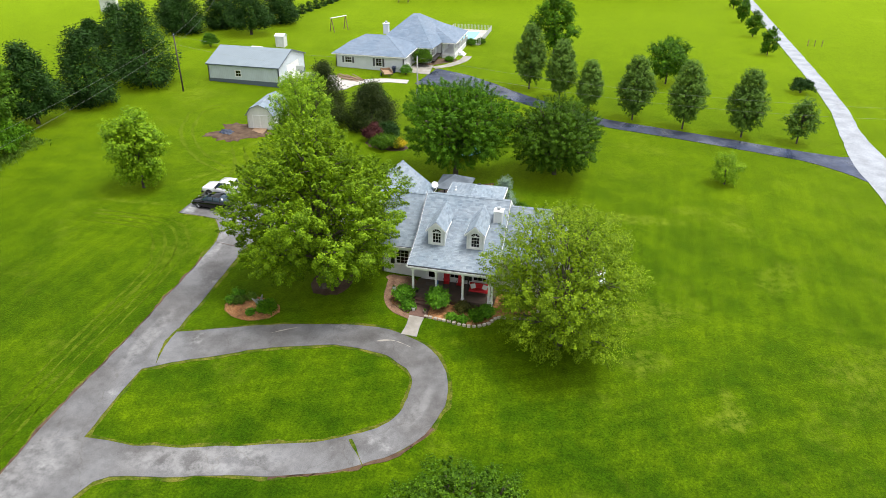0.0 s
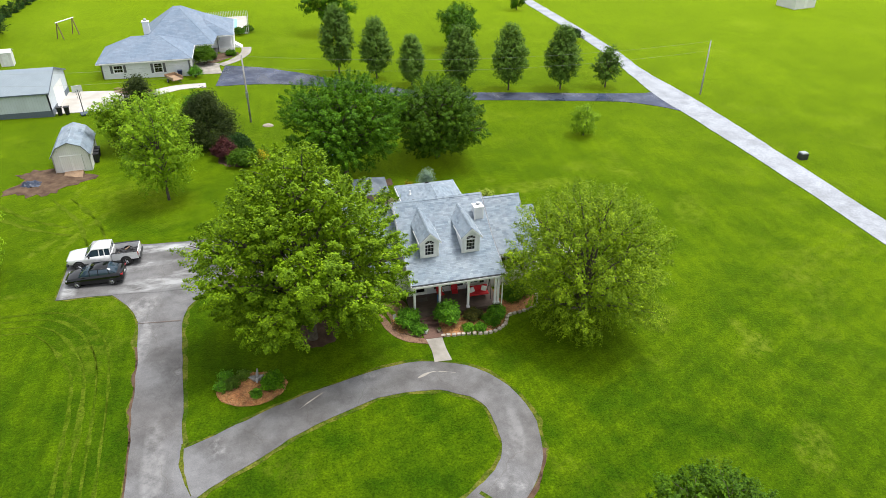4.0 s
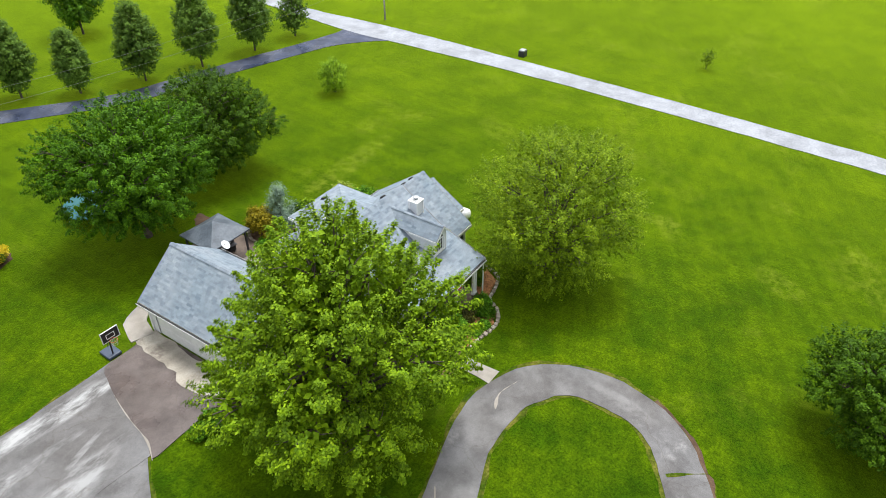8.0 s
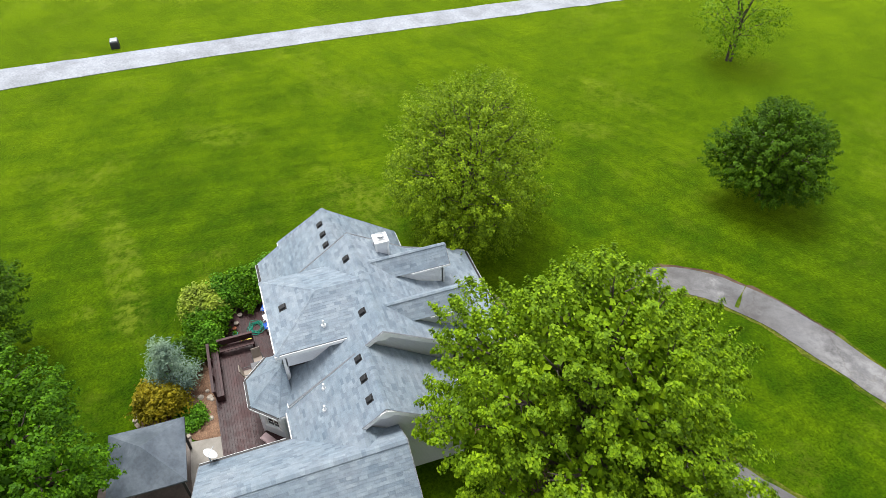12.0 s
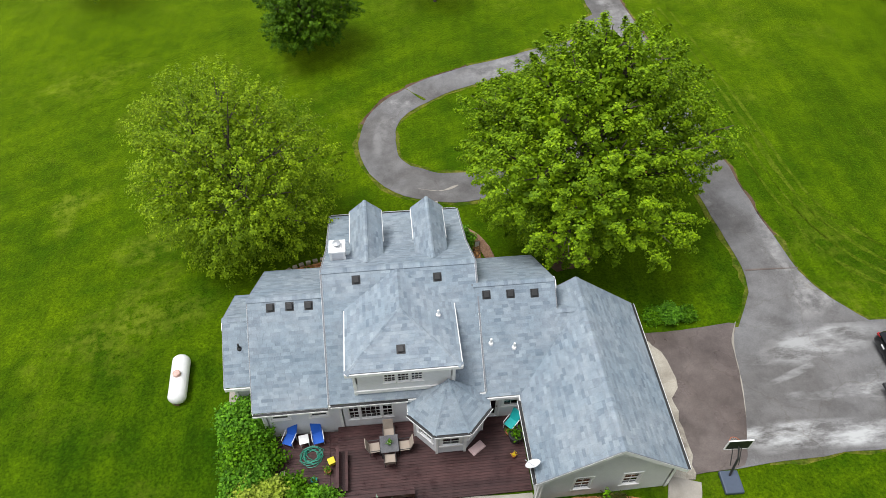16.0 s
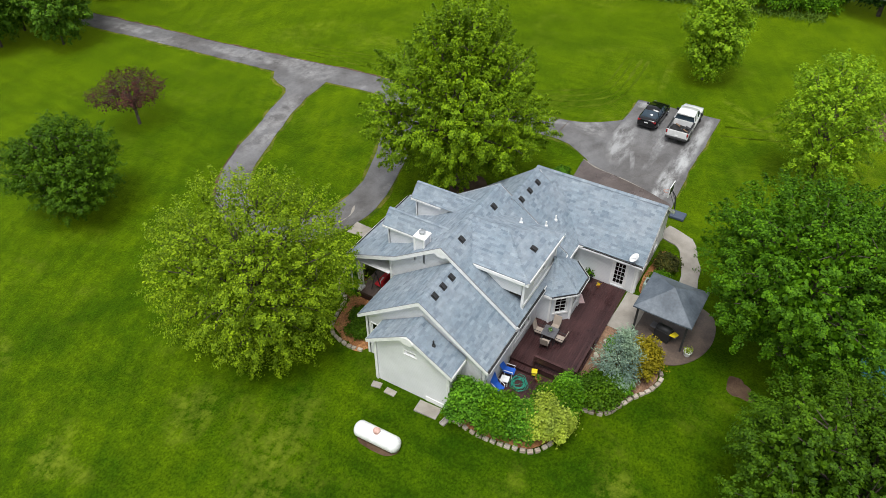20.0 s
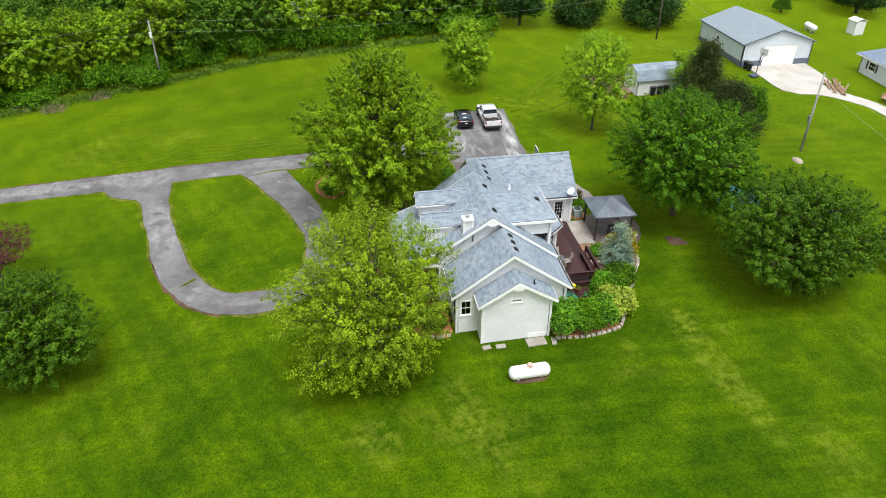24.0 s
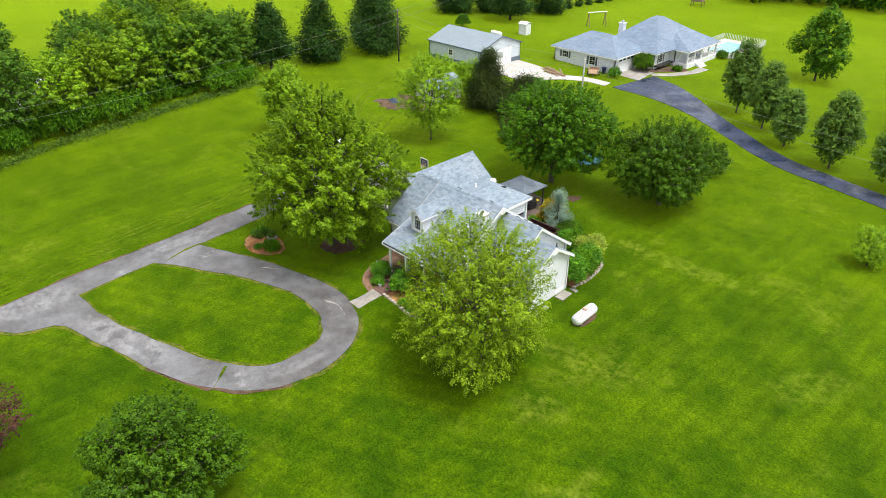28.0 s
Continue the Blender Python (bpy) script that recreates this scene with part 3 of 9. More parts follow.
def ground_sheet():
    xs = axis_steps()
    n = len(xs)
    verts = []
    for y in xs:
        for x in xs:
            far = max(abs(x), abs(y))
            roll = 0.0 if far < 150 else min(1.0, (far - 150) / 300) * 1.6 * math.sin(x * 0.007 + 1) * math.cos(y * 0.006)
            verts.append((x, y, land(x, y) + roll))
    faces = [(j * n + i, j * n + i + 1, (j + 1) * n + i + 1, (j + 1) * n + i) for j in range(n - 1) for i in range(n - 1)]
    ob = mesh_ob("ground", verts, faces, GRASS, smooth=True)
    return tagged(ob, "wide mown lawn and pasture of bright green grass", "lawn", kind="structure")


ground_sheet()


def ragged(x, y, size, amount):
    return amount * noise.noise(Vector((x * size, y * size, 3.7)))


def strip(name, rows, lift, material, label, category="driveway", step=0.8, rough=0.12, kind="structure", parent=None):
    """A paved strip laid on the land along a centre line of (x, y, width)."""
    c = spline(rows, step)
    verts, faces, k = [], [], 7
    for i, (x, y, w) in enumerate(c):
        d = c[min(i + 1, len(c) - 1)] - c[max(i - 1, 0)]
        d = d[:2] / np.linalg.norm(d[:2])
        nx, ny = -d[1], d[0]
        for j in range(k):
            s = -1 + 2 * j / (k - 1)
            px, py = x + nx * s * w / 2, y + ny * s * w / 2
            if j in (0, k - 1):
                e = ragged(px, py, 0.55, rough) + ragged(px, py, 2.3, rough * 0.6)
                px, py = px + nx * s * e, py + ny * s * e
            verts.append((px, py, land(px, py) + lift))
    for i in range(len(c) - 1):
        for j in range(k - 1):
            faces.append((i * k + j, i * k + j + 1, (i + 1) * k + j + 1, (i + 1) * k + j))
    m = len(verts)
    edge = [i * k for i in range(len(c))] + [i * k + k - 1 for i in reversed(range(len(c)))]
    low = [(verts[v][0], verts[v][1], verts[v][2] - 0.12) for v in edge]
    verts += low
    for i in range(len(edge)):
        j = (i + 1) % len(edge)
        faces.append((edge[i], edge[j], m + j, m + i))
    ob = mesh_ob(name, verts, faces, material, parent, smooth=False)
    return tagged(ob, label, category, kind=kind)


def bed(name, outline, centre, lift, material, label, category="flower bed", mound=0.05, kind="structure", step=0.4, rough=0.1):
    """A low mound with a curved outline, seen whole from its centre."""
    o = spline(outline, step, True)
    rings = [0.0, 0.3, 0.6, 0.85, 1.0]
    cx, cy = centre
    verts = [(cx, cy, land(cx, cy) + lift + mound)]
    n = len(o)
    for r in rings[1:]:
        for x, y in o:
            e = 1 + (ragged(x, y, 1.5, rough) if r == 1.0 else 0)
            px, py = cx + (x - cx) * r * e, cy + (y - cy) * r * e
            h = mound * (1 - r ** 2) + ragged(px, py, 3.0, 0.5 * mound * (r < 1))
            verts.append((px, py, land(px, py) + lift + h))
    for x, y in o:
        e = 1 + ragged(x, y, 1.5, rough)
        px, py = cx + (x - cx) * e, cy + (y - cy) * e
        verts.append((px, py, land(px, py) + lift - 0.15))
    faces = [(0, 1 + i, 1 + (i + 1) % n) for i in range(n)]
    for k in range(len(rings) - 1):
        a, b = 1 + k * n, 1 + (k + 1) * n
        faces += [(a + i, b + i, b + (i + 1) % n, a + (i + 1) % n) for i in range(n)]
    ob = mesh_ob(name, verts, faces, material)
    return tagged(ob, label, category, kind=kind)


# ---- roads and drives ----
strip("road", [(44.5, -420, 3.4), (44.5, -120, 3.4), (44.5, -30, 3.5), (44.4, 10, 3.7), (44.2, 28, 4.4), (44.0, 38, 4.6), (44.4, 50, 3.0), (45.7, 70, 2.7), (45.8, 150, 2.7), (46.5, 420, 2.7)], 0.05, GRAVEL,
      "straight white crushed-stone road across the grass", "gravel road", 1.5, 0.12)
strip("road_drive", [(43.0, 36.0, 9.5), (40.5, 36.6, 5.6), (37, 37.9, 3.7), (33, 38.9, 3.3), (25, 40.7, 3.2), (17, 42.2, 3.2), (11.4, 43.2, 3.2), (6.8, 45.2, 3.2), (3, 47.5, 3.3), (-3, 51.2, 3.8), (-9, 54.6, 6.0), (-14, 56.5, 8.5), (-18.5, 57.2, 10.0)], 0.04, BLACK_ASPHALT,
      "dark wet asphalt drive curving to the neighbouring house", rough=0.1)
DRIVE = [(-18.2, -75, 2.8), (-18.9, -64, 2.8), (-19.3, -57, 2.8), (-19.8, -48, 2.8), (-20.1, -40, 2.9), (-20.6, -32, 3.1), (-21.2, -24, 3.0), (-21.3, -18, 3.0), (-21.6, -10, 3.0), (-21.9, -5, 2.9), (-22.1, -2, 3.2), (-22.1, 0.2, 5.2), (-22.1, 2.4, 8.5)]
strip("pavement_drive", DRIVE, 0.034, ASPHALT, "worn grey asphalt drive with pale patches")
LOOP = [(-21.2, -29.8, 7.4), (-19.4, -29.1, 6.2), (-18.0, -28.1, 4.0), (-16.4, -27.5, 2.6), (-13.3, -26.8, 2.3), (-9, -25.5, 2.4), (-5, -24.2, 2.6), (-2.5, -22.8, 2.5), (-0.6, -21.2, 2.5), (0.35, -19.3, 2.5), (0.65, -16.9, 2.6), (0.15, -14.7, 2.6), (-1.2, -13.1, 2.8), (-3.6, -12.0, 2.9), (-6.6, -12.0, 2.7), (-9.3, -12.6, 2.6), (-13, -13.9, 2.9), (-16, -15.4, 3.2), (-18.5, -16.7, 3.5), (-21.2, -18.2, 4.2)]
strip("pavement_loop", LOOP, 0.042, ASPHALT, "curved asphalt turning loop round a lawn", step=0.6)
for edge_rows, grown in ((DRIVE, 0.5), (LOOP, 0.5)):
    strip("verge", [(x, y, w + grown) for x, y, w in edge_rows], 0.014, DRY_GRASS, "thin worn yellowish grass verge along the drive", "grass verge", 0.6, 0.35)
strip("verge", [(-30.1, 5.65, 7.8), (-26, 5.6, 7.8), (-21, 5.4, 8.0), (-17.2, 5.3, 8.2)], 0.018, DRY_GRASS, "thin worn yellowish grass verge round the pad", "grass verge", 0.6, 0.3)
strip("pavement_pad", [(-29.95, 5.65, 7.5), (-26, 5.6, 7.4), (-21, 5.4, 7.6), (-17.2, 5.3, 7.9), (-15.2, 5.3, 8.0)], 0.05, PAD_ASPHALT, "grey asphalt parking pad with pale streaks", "parking pad")
bed("pavement_apron", [(-18.55, 1.2), (-18.0, 2.2), (-17.75, 3.2), (-17.6, 4.2), (-17.25, 5.6), (-16.9, 6.8), (-16.4, 8.2), (-15.9, 9.2), (-14.4, 9.35), (-12.6, 9.4), (-12.0, 9.2), (-11.95, 5.0), (-12.0, 1.5), (-12.8, 1.25), (-15.0, 1.3), (-17.0, 1.2)], (-14.8, 5.2), 0.058, WET_BROWN, "brown stained wet asphalt before the garage", "parking pad", 0.0, rough=0.01)
strip("pavement_joint", [(-18.6, 1.1, 0.06), (-18.02, 2.2, 0.07), (-17.77, 3.2, 0.05), (-17.6, 4.2, 0.04), (-17.27, 5.6, 0.06), (-16.92, 6.8, 0.04)], 0.066, CONCRETE, "pale crumbled joint between two kinds of asphalt", "joint", 0.25, 0.05)
for crack, filled, said in (([(-3.2, -22.1, 0.03), (-2.45, -23.0, 0.05), (-1.7, -24.0, 0.03)], DRY_GRASS, "grass-grown crack across the loop"),
                            ([(-19.83, -14.9, 0.06), (-19.84, -16.4, 0.12), (-19.55, -17.8, 0.14), (-19.2, -18.9, 0.06)], DRY_GRASS, "grass-grown joint between drive and loop"),
                            ([(-12.75, -13.4, 0.02), (-11.9, -12.75, 0.035), (-11.1, -12.2, 0.02)], CONCRETE, "pale crack in the asphalt"),
                            ([(-4.6, -12.1, 0.02), (-3.4, -11.7, 0.03), (-1.9, -12.1, 0.02)], CONCRETE, "pale crack in the asphalt")):
    strip("pavement_crack", crack, 0.052, filled, said, "crack", 0.2, 0.12)
# bare earth where the asphalt has broken away
strip("verge_earth", [(x - w / 2, y, 0.26) for x, y, w in DRIVE[:10]], 0.026, DIRT_AND_SHADE, "narrow bare earth edge beside the drive", "earth edge", 0.4, 0.3)
strip("verge_earth", [(-7.0, -26.2, 0.2), (-4.3, -25.3, 0.3), (-1.7, -23.85, 0.36), (0.45, -22.1, 0.3), (1.6, -19.7, 0.2)], 0.026, DIRT_AND_SHADE, "narrow bare earth edge outside the loop", "earth edge", 0.4, 0.35)
strip("pavement_seam", [(-23.7, -2.25, 0.07), (-22.4, -2.35, 0.05), (-20.6, -2.45, 0.07)], 0.06, BROWN_ASPHALT, "dark seam across the drive", "joint", 0.3, 0.04)
strip("pavement_apron_slab", [(-12.8, 1.9, 1.1), (-13.0, 3.2, 2.1), (-13.0, 4.6, 2.0), (-12.8, 5.2, 1.4), (-12.8, 6.6, 1.5), (-12.8, 8.0, 1.6), (-12.7, 9.6, 1.4)], 0.074, APRON, "broken patchy concrete apron at the garage door", "concrete slab", 0.4, 0.3)
strip("pavement_garage_slab", [(-12.9, 9.6, 1.5), (-12.2, 11.2, 1.5), (-10.8, 12.0, 1.2), (-8.4, 12.7, 1.1), (-5.8, 12.8, 1.2)], 0.082, CONCRETE, "tan concrete path round the garage", "concrete path", 0.5, 0.18)
strip("pavement_walk", [(-2.45, -10.75, 1.3), (-2.45, -9.4, 1.1), (-2.5, -8.1, 1.25)], 0.05, CONCRETE, "short concrete front walk", "path", 0.4, 0.02)
strip("pavement_side_walk", [(-2.9, -8.4, 0.7), (-3.9, -8.1, 0.6), (-4.9, -7.4, 0.55), (-5.6, -6.2, 0.5), (-6.0, -3.4, 0.5)], 0.044, BED_EARTH, "curved bare earth path in front of the house", "path", 0.4, 0.15)
strip("pavement_shop_slab", [(-38.0, 48.3, 8.6), (-34, 48.3, 8.2), (-30.6, 48.0, 7.4), (-29.4, 48.8, 4.2), (-27.5, 50.2, 2.5), (-24, 52.4, 2.1), (-20.4, 52.9, 2.0)], 0.06, WHITE_CONCRETE, "pale concrete slab and path before a steel shop", "concrete slab", 0.6, 0.05)
strip("pavement_porch_walk", [(-22.4, 61.2, 5.6), (-19.2, 61.0, 5.6), (-18.6, 61.0, 5.4)], 0.055, CONCRETE, "concrete slab before a garage door", "concrete slab", 0.6, 0.03)
strip("pavement_entry", [(-18.6, 62.6, 1.4), (-16.5, 65, 1.5), (-14.8, 69, 1.5), (-14.6, 72.5, 1.6)], 0.05, CONCRETE, "curved concrete entry walk", "path", 0.6, 0.05)
strip("pavement_deck_slab", [(-5.6, 10.15, 1.5), (-3.8, 10.15, 1.6), (-2.1, 10.0, 1.6)], 0.07, CONCRETE, "pale concrete slab below the deck steps", "concrete slab", 0.4, 0.03)

for k, grown in enumerate((0.0, 1.6)):
    strip("verge", [(-31.2 + grown * 0.4, 13.6 - grown, 0.3), (-34.9, 15.9 - grown, 0.35), (-37.9 - grown * 0.6, 18.9 - grown * 0.6, 0.35), (-40.6 - grown, 22.5, 0.35), (-42.0 - grown, 26.0, 0.35), (-43.1 - grown, 29.6, 0.35), (-41.8 - grown * 0.4, 32.2 + grown * 0.5, 0.3)], 0.012, TRACK_GRASS, "faint tyre track curving over the lawn", "tyre track", 0.6, 0.3)
    strip("verge", [(-29.0 + grown, 10.0, 0.3), (-30.5 + grown, 14.5, 0.3), (-33.5 + grown, 19.5, 0.3)], 0.012, TRACK_GRASS, "faint tyre track curving over the lawn", "tyre track", 0.6, 0.3)

# lines left by the mower round the drive
for k in range(4):
    g = 0.75 * k + 0.9
    strip("verge", [(-22.6 - g, -33, 0.16), (-23.4 - g, -20, 0.2), (-23.9 - g, -9, 0.2), (-25.0 - g, -2.4 - g, 0.22), (-28.0 - 0.8 * g, 0.9 - g, 0.22), (-33, 1.4 - g, 0.18), (-38, 1.2 - g, 0.12)], 0.01, TRACK_GRASS, "faint pale mower line along the drive", "mower line", 0.8, 0.2)

# beds and bare patches
bed("bed_front_east", [(-1.75, -7.9), (0.1, -8.05), (1.9, -8.2), (3.1, -7.5), (3.75, -6.5), (5.2, -6.15), (6.4, -5.6), (6.9, -4.2), (6.8, -2.9), (3.6, -3.2), (3.3, -5.6), (0.5, -5.9), (-1.75, -6.0)], (2.6, -5.9), 0.05, MULCH, "orange-brown bark mulch bed before the porch")
bed("bed_front_west", [(-3.3, -7.9), (-4.4, -7.4), (-5.2, -6.3), (-5.4, -4.6), (-6.6, -3.2), (-4.0, -2.9), (-3.4, -6.0)], (-4.3, -5.6), 0.05, BED_EARTH, "bark mulch bed beside the porch steps")
bed("bed_island", [(-17.9, -10.8), (-17.2, -12.0), (-15.2, -12.5), (-13.5, -11.3), (-13.5, -10.2), (-15.2, -9.3), (-17.0, -9.5)], (-15.7, -10.9), 0.04, MULCH, "round mulch bed on the lawn with a weathered stump", mound=0.14)
bed("bed_back", [(3.4, 8.8), (4.6, 10.2), (4.0, 11.5), (2.4, 12.3), (1.2, 13.1), (0.1, 13.3), (-0.7, 12.3), (-1.0, 11.2), (-1.9, 10.7), (-2.1, 9.3), (0.5, 8.9)], (0.9, 10.6), 0.05, BED_EARTH, "bare brown earth bed with straw behind the deck", rough=0.03)
bed("bed_east_shrubs", [(8.5, 4.4), (8.7, 6.0), (8.5, 7.8), (8.1, 9.0), (6.6, 9.8), (4.8, 10.4), (4.2, 9.6), (6.6, 8.4), (6.9, 6.0), (7.2, 4.2)], (7.3, 7.6), 0.05, MULCH, "mulch bed under shrubs at the house end", rough=0.03)
bed("bed_north", [(-10.6, 10.4), (-8.0, 11.6), (-6.1, 11.4), (-6.0, 10.1), (-8.5, 9.9)], (-8.0, 10.5), 0.05, MULCH, "mulch bed behind the garage")
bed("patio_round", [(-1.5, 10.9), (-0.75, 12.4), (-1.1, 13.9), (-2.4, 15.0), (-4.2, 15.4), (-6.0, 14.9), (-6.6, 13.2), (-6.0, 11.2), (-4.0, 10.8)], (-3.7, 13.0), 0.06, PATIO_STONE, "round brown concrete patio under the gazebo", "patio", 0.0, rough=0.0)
bed("bare_patch_shed", [(-38.4, 22.2), (-36.0, 20.8), (-33.2, 21.4), (-30.6, 24.4), (-33.0, 25.8), (-35.2, 26.8), (-38.2, 26.2), (-37.2, 24.4)], (-35.4, 23.8), 0.02, DIRT_AND_SHADE, "bare brown earth in front of a shed", "bare ground", 0.06, rough=0.3)
bed("bare_patch_tree", [(-1.9, 17.1), (-1.2, 16.8), (-0.6, 17.4), (-0.8, 18.2), (-1.6, 18.3)], (-1.2, 17.5), 0.012, DIRT_AND_SHADE, "round bare earth patch on the lawn", "bare ground", 0.03, step=0.15, rough=0.75)
bed("bed_maple", [(-12.6, -5.8), (-11.0, -7.6), (-9.3, -6.2), (-9.4, -4.2), (-11.2, -3.8)], (-10.9, -5.6), 0.03, DIRT_AND_SHADE, "bare earth ring under the large maple", "bare ground", 0.06, rough=0.3)
bed("bed_neighbour", [(-21.8, 64.2), (-19.6, 63.9), (-17.8, 65.8), (-15.8, 68.6), (-16.2, 69.8), (-18.6, 69.4), (-21.0, 67)], (-18.8, 66.8), 0.03, DIRT_AND_SHADE, "dark mulch bed beside the neighbouring porch", rough=0.1)
bed("bed_north_shrubs", [(-12.6, 25.4), (-14.0, 24.2), (-16.8, 24.2), (-18.6, 26.6), (-18.0, 29.0), (-15.0, 27.6)], (-15.8, 26.2), 0.02, DIRT_AND_SHADE, "mulch bed under a clump of shrubs", rough=0.2)
# a little bare earth, its brown also painting in the tank's shade
bed("bare_rut_tank", [(11.5, 0.3), (11.95, 0.2), (12.4, 0.6), (12.42, 2.3), (12.05, 2.7), (11.55, 2.5)], (12.0, 1.4), 0.015, DIRT_AND_SHADE, "bare earth and painted shade under the propane tank", "bare ground", 0.02, rough=0.2)

# ---- the house ----
def wall(name, parent, p0, p1, z0, z1, material, openings=(), gable=(), thick=0.15):
    """A wall from p0 to p1, its outer face to the right of that way. Openings: (s0, s1, za, zb); gable: (s, z) points above."""
    a, b = Vector((*p0, 0)), Vector((*p1, 0))
    d = (b - a).normalized()
    length = (b - a).length
    n = Vector((d.y, -d.x, 0))
    bm = bmesh.new()
    ss = sorted({0.0, length, *[o[0] for o in openings], *[o[1] for o in openings]})
    zs = sorted({z0, z1, *[o[2] for o in openings], *[o[3] for o in openings]})
    m = Matrix((( d.x, n.x, 0, a.x), (d.y, n.y, 0, a.y), (0, 0, 1, 0), (0, 0, 0, 1)))
    for s0, s1 in zip(ss, ss[1:]):
        for za, zb in zip(zs, zs[1:]):
            cs, cz = (s0 + s1) / 2, (za + zb) / 2
            if not any(o[0] < cs < o[1] and o[2] < cz < o[3] for o in openings):
                box(bm, s0, s1, -thick, 0, za, zb, m)
    if gable:
        prism(bm, [a + d * s + Vector((0, 0, z)) for s, z in gable], -n * thick)
    bmesh.ops.remove_doubles(bm, verts=bm.verts, dist=0.0005)
    bmesh.ops.recalc_face_normals(bm, faces=bm.faces)
    return part(name, bm, material, parent)


def clip(poly, a, b, c):
    """The part of a 2D polygon where a*x + b*y <= c."""
    out = []
    for i, p in enumerate(poly):
        q = poly[(i + 1) % len(poly)]
        dp, dq = a * p[0] + b * p[1] - c, a * q[0] + b * q[1] - c
        if dp <= 0:
            out.append(p)
        if (dp < 0 < dq) or (dq < 0 < dp):
            t = dp / (dp - dq)
            out.append((p[0] + t * (q[0] - p[0]), p[1] + t * (q[1] - p[1])))
    return out


class Roof:
    """One roof: sloping slabs under lapped shingles."""

    def __init__(self, parent, material, seed, exposure=0.16, length=0.4):
        self.parent, self.material, self.rng = parent, material, random.Random(seed)
        self.deck, self.verts, self.faces, self.single = bmesh.new(), [], [], []
        self.exposure, self.length = exposure, length

    def slope(self, poly, thick=0.16, singles=0):
        """A convex sloping face; its first edge is the eave, and it runs anticlockwise seen from above."""
        p = [Vector(q) for q in poly]
        u = (p[1] - p[0]).normalized()
        n = u.cross(p[-1] - p[0]).normalized()
        if n.z < 0:
            n = -n
        w = n.cross(u)
        prism(self.deck, list(reversed([q - n * 0.012 for q in p])), -n * thick)
        flat = [((q - p[0]).dot(u), (q - p[0]).dot(w)) for q in p]
        edges = []
        for i, a in enumerate(flat):
            b = flat[(i + 1) % len(flat)]
            edges.append((b[1] - a[1], -(b[0] - a[0]), (b[1] - a[1]) * a[0] - (b[0] - a[0]) * a[1]))
        lo_s, hi_s = min(q[0] for q in flat), max(q[0] for q in flat)
        lo_w, hi_w = min(q[1] for q in flat), max(q[1] for q in flat)
        row = 0
        t = lo_w - 0.02
        while t < hi_w:
            s = lo_s - self.rng.random() * self.length
            while s < hi_s:
                ln = self.length * self.rng.uniform(0.55, 1.25)
                piece = [(s, t), (s + ln - 0.004, t), (s + ln - 0.004, t + self.exposure + 0.02), (s, t + self.exposure + 0.02)]
                for a, b, c in edges:
                    piece = clip(piece, a, b, c) if piece else piece
                if len(piece) >= 3:
                    up = self.rng.uniform(0.006, 0.013)
                    top = [p[0] + u * q[0] + w * q[1] + n * (up * (1 - 0.9 * (q[1] - t) / self.exposure)) for q in piece]
                    low = [p[0] + u * q[0] + w * q[1] - n * 0.01 for q in piece]
                    k = len(piece)
                    fs = [tuple(range(k))] + [(i, i + k, (i + 1) % k + k, (i + 1) % k) for i in range(k)]
                    if len(self.single) < singles:
                        self.single.append((top + low, fs))
                    else:
                        o = len(self.verts)
                        self.verts += top + low
                        self.faces += [tuple(o + i for i in f) for f in fs]
                s += ln
            row += 1
            t += self.exposure
        return self

    def ridge(self, a, b, width=0.16):
        """Cap shingles along a ridge or hip."""
        a, b = Vector(a), Vector(b)
        d = (b - a).normalized()
        side = d.cross(Vector((0, 0, 1))).normalized()
        k = max(1, int((b - a).length / 0.2))
        for i in range(k):
            c0, c1 = a + (b - a) * (i / k), a + (b - a) * ((i + 1.25) / k)
            o = len(self.verts)
            for c, h in ((c0, 0.03), (c1, 0.018)):
                self.verts += [c - side * width + Vector((0, 0, h - width * 0.55)), c + Vector((0, 0, h)), c + side * width + Vector((0, 0, h - width * 0.55))]
            self.faces += [(o, o + 1, o + 4, o + 3), (o + 1, o + 2, o + 5, o + 4)]
        return self

    def done(self, name="roof", label="grey architectural asphalt shingle roof"):
        bmesh.ops.recalc_face_normals(self.deck, faces=self.deck.faces)
        roof = part(name, self.deck, ROOF_DECK, self.parent, label)
        courses = mesh_ob("shingle_field", self.verts, self.faces, self.material, roof)
        courses["kind"] = "stuff"
        for v, f in self.single:
            mesh_ob("shingle", v, f, self.material, roof)
        return roof


def on_wall(x, y, z, nx, ny):
    """A frame on a wall: x along it, y out of it, z up."""
    return Matrix(((-ny, nx, 0, x), (nx, ny, 0, y), (0, 0, 1, z), (0, 0, 0, 1)))


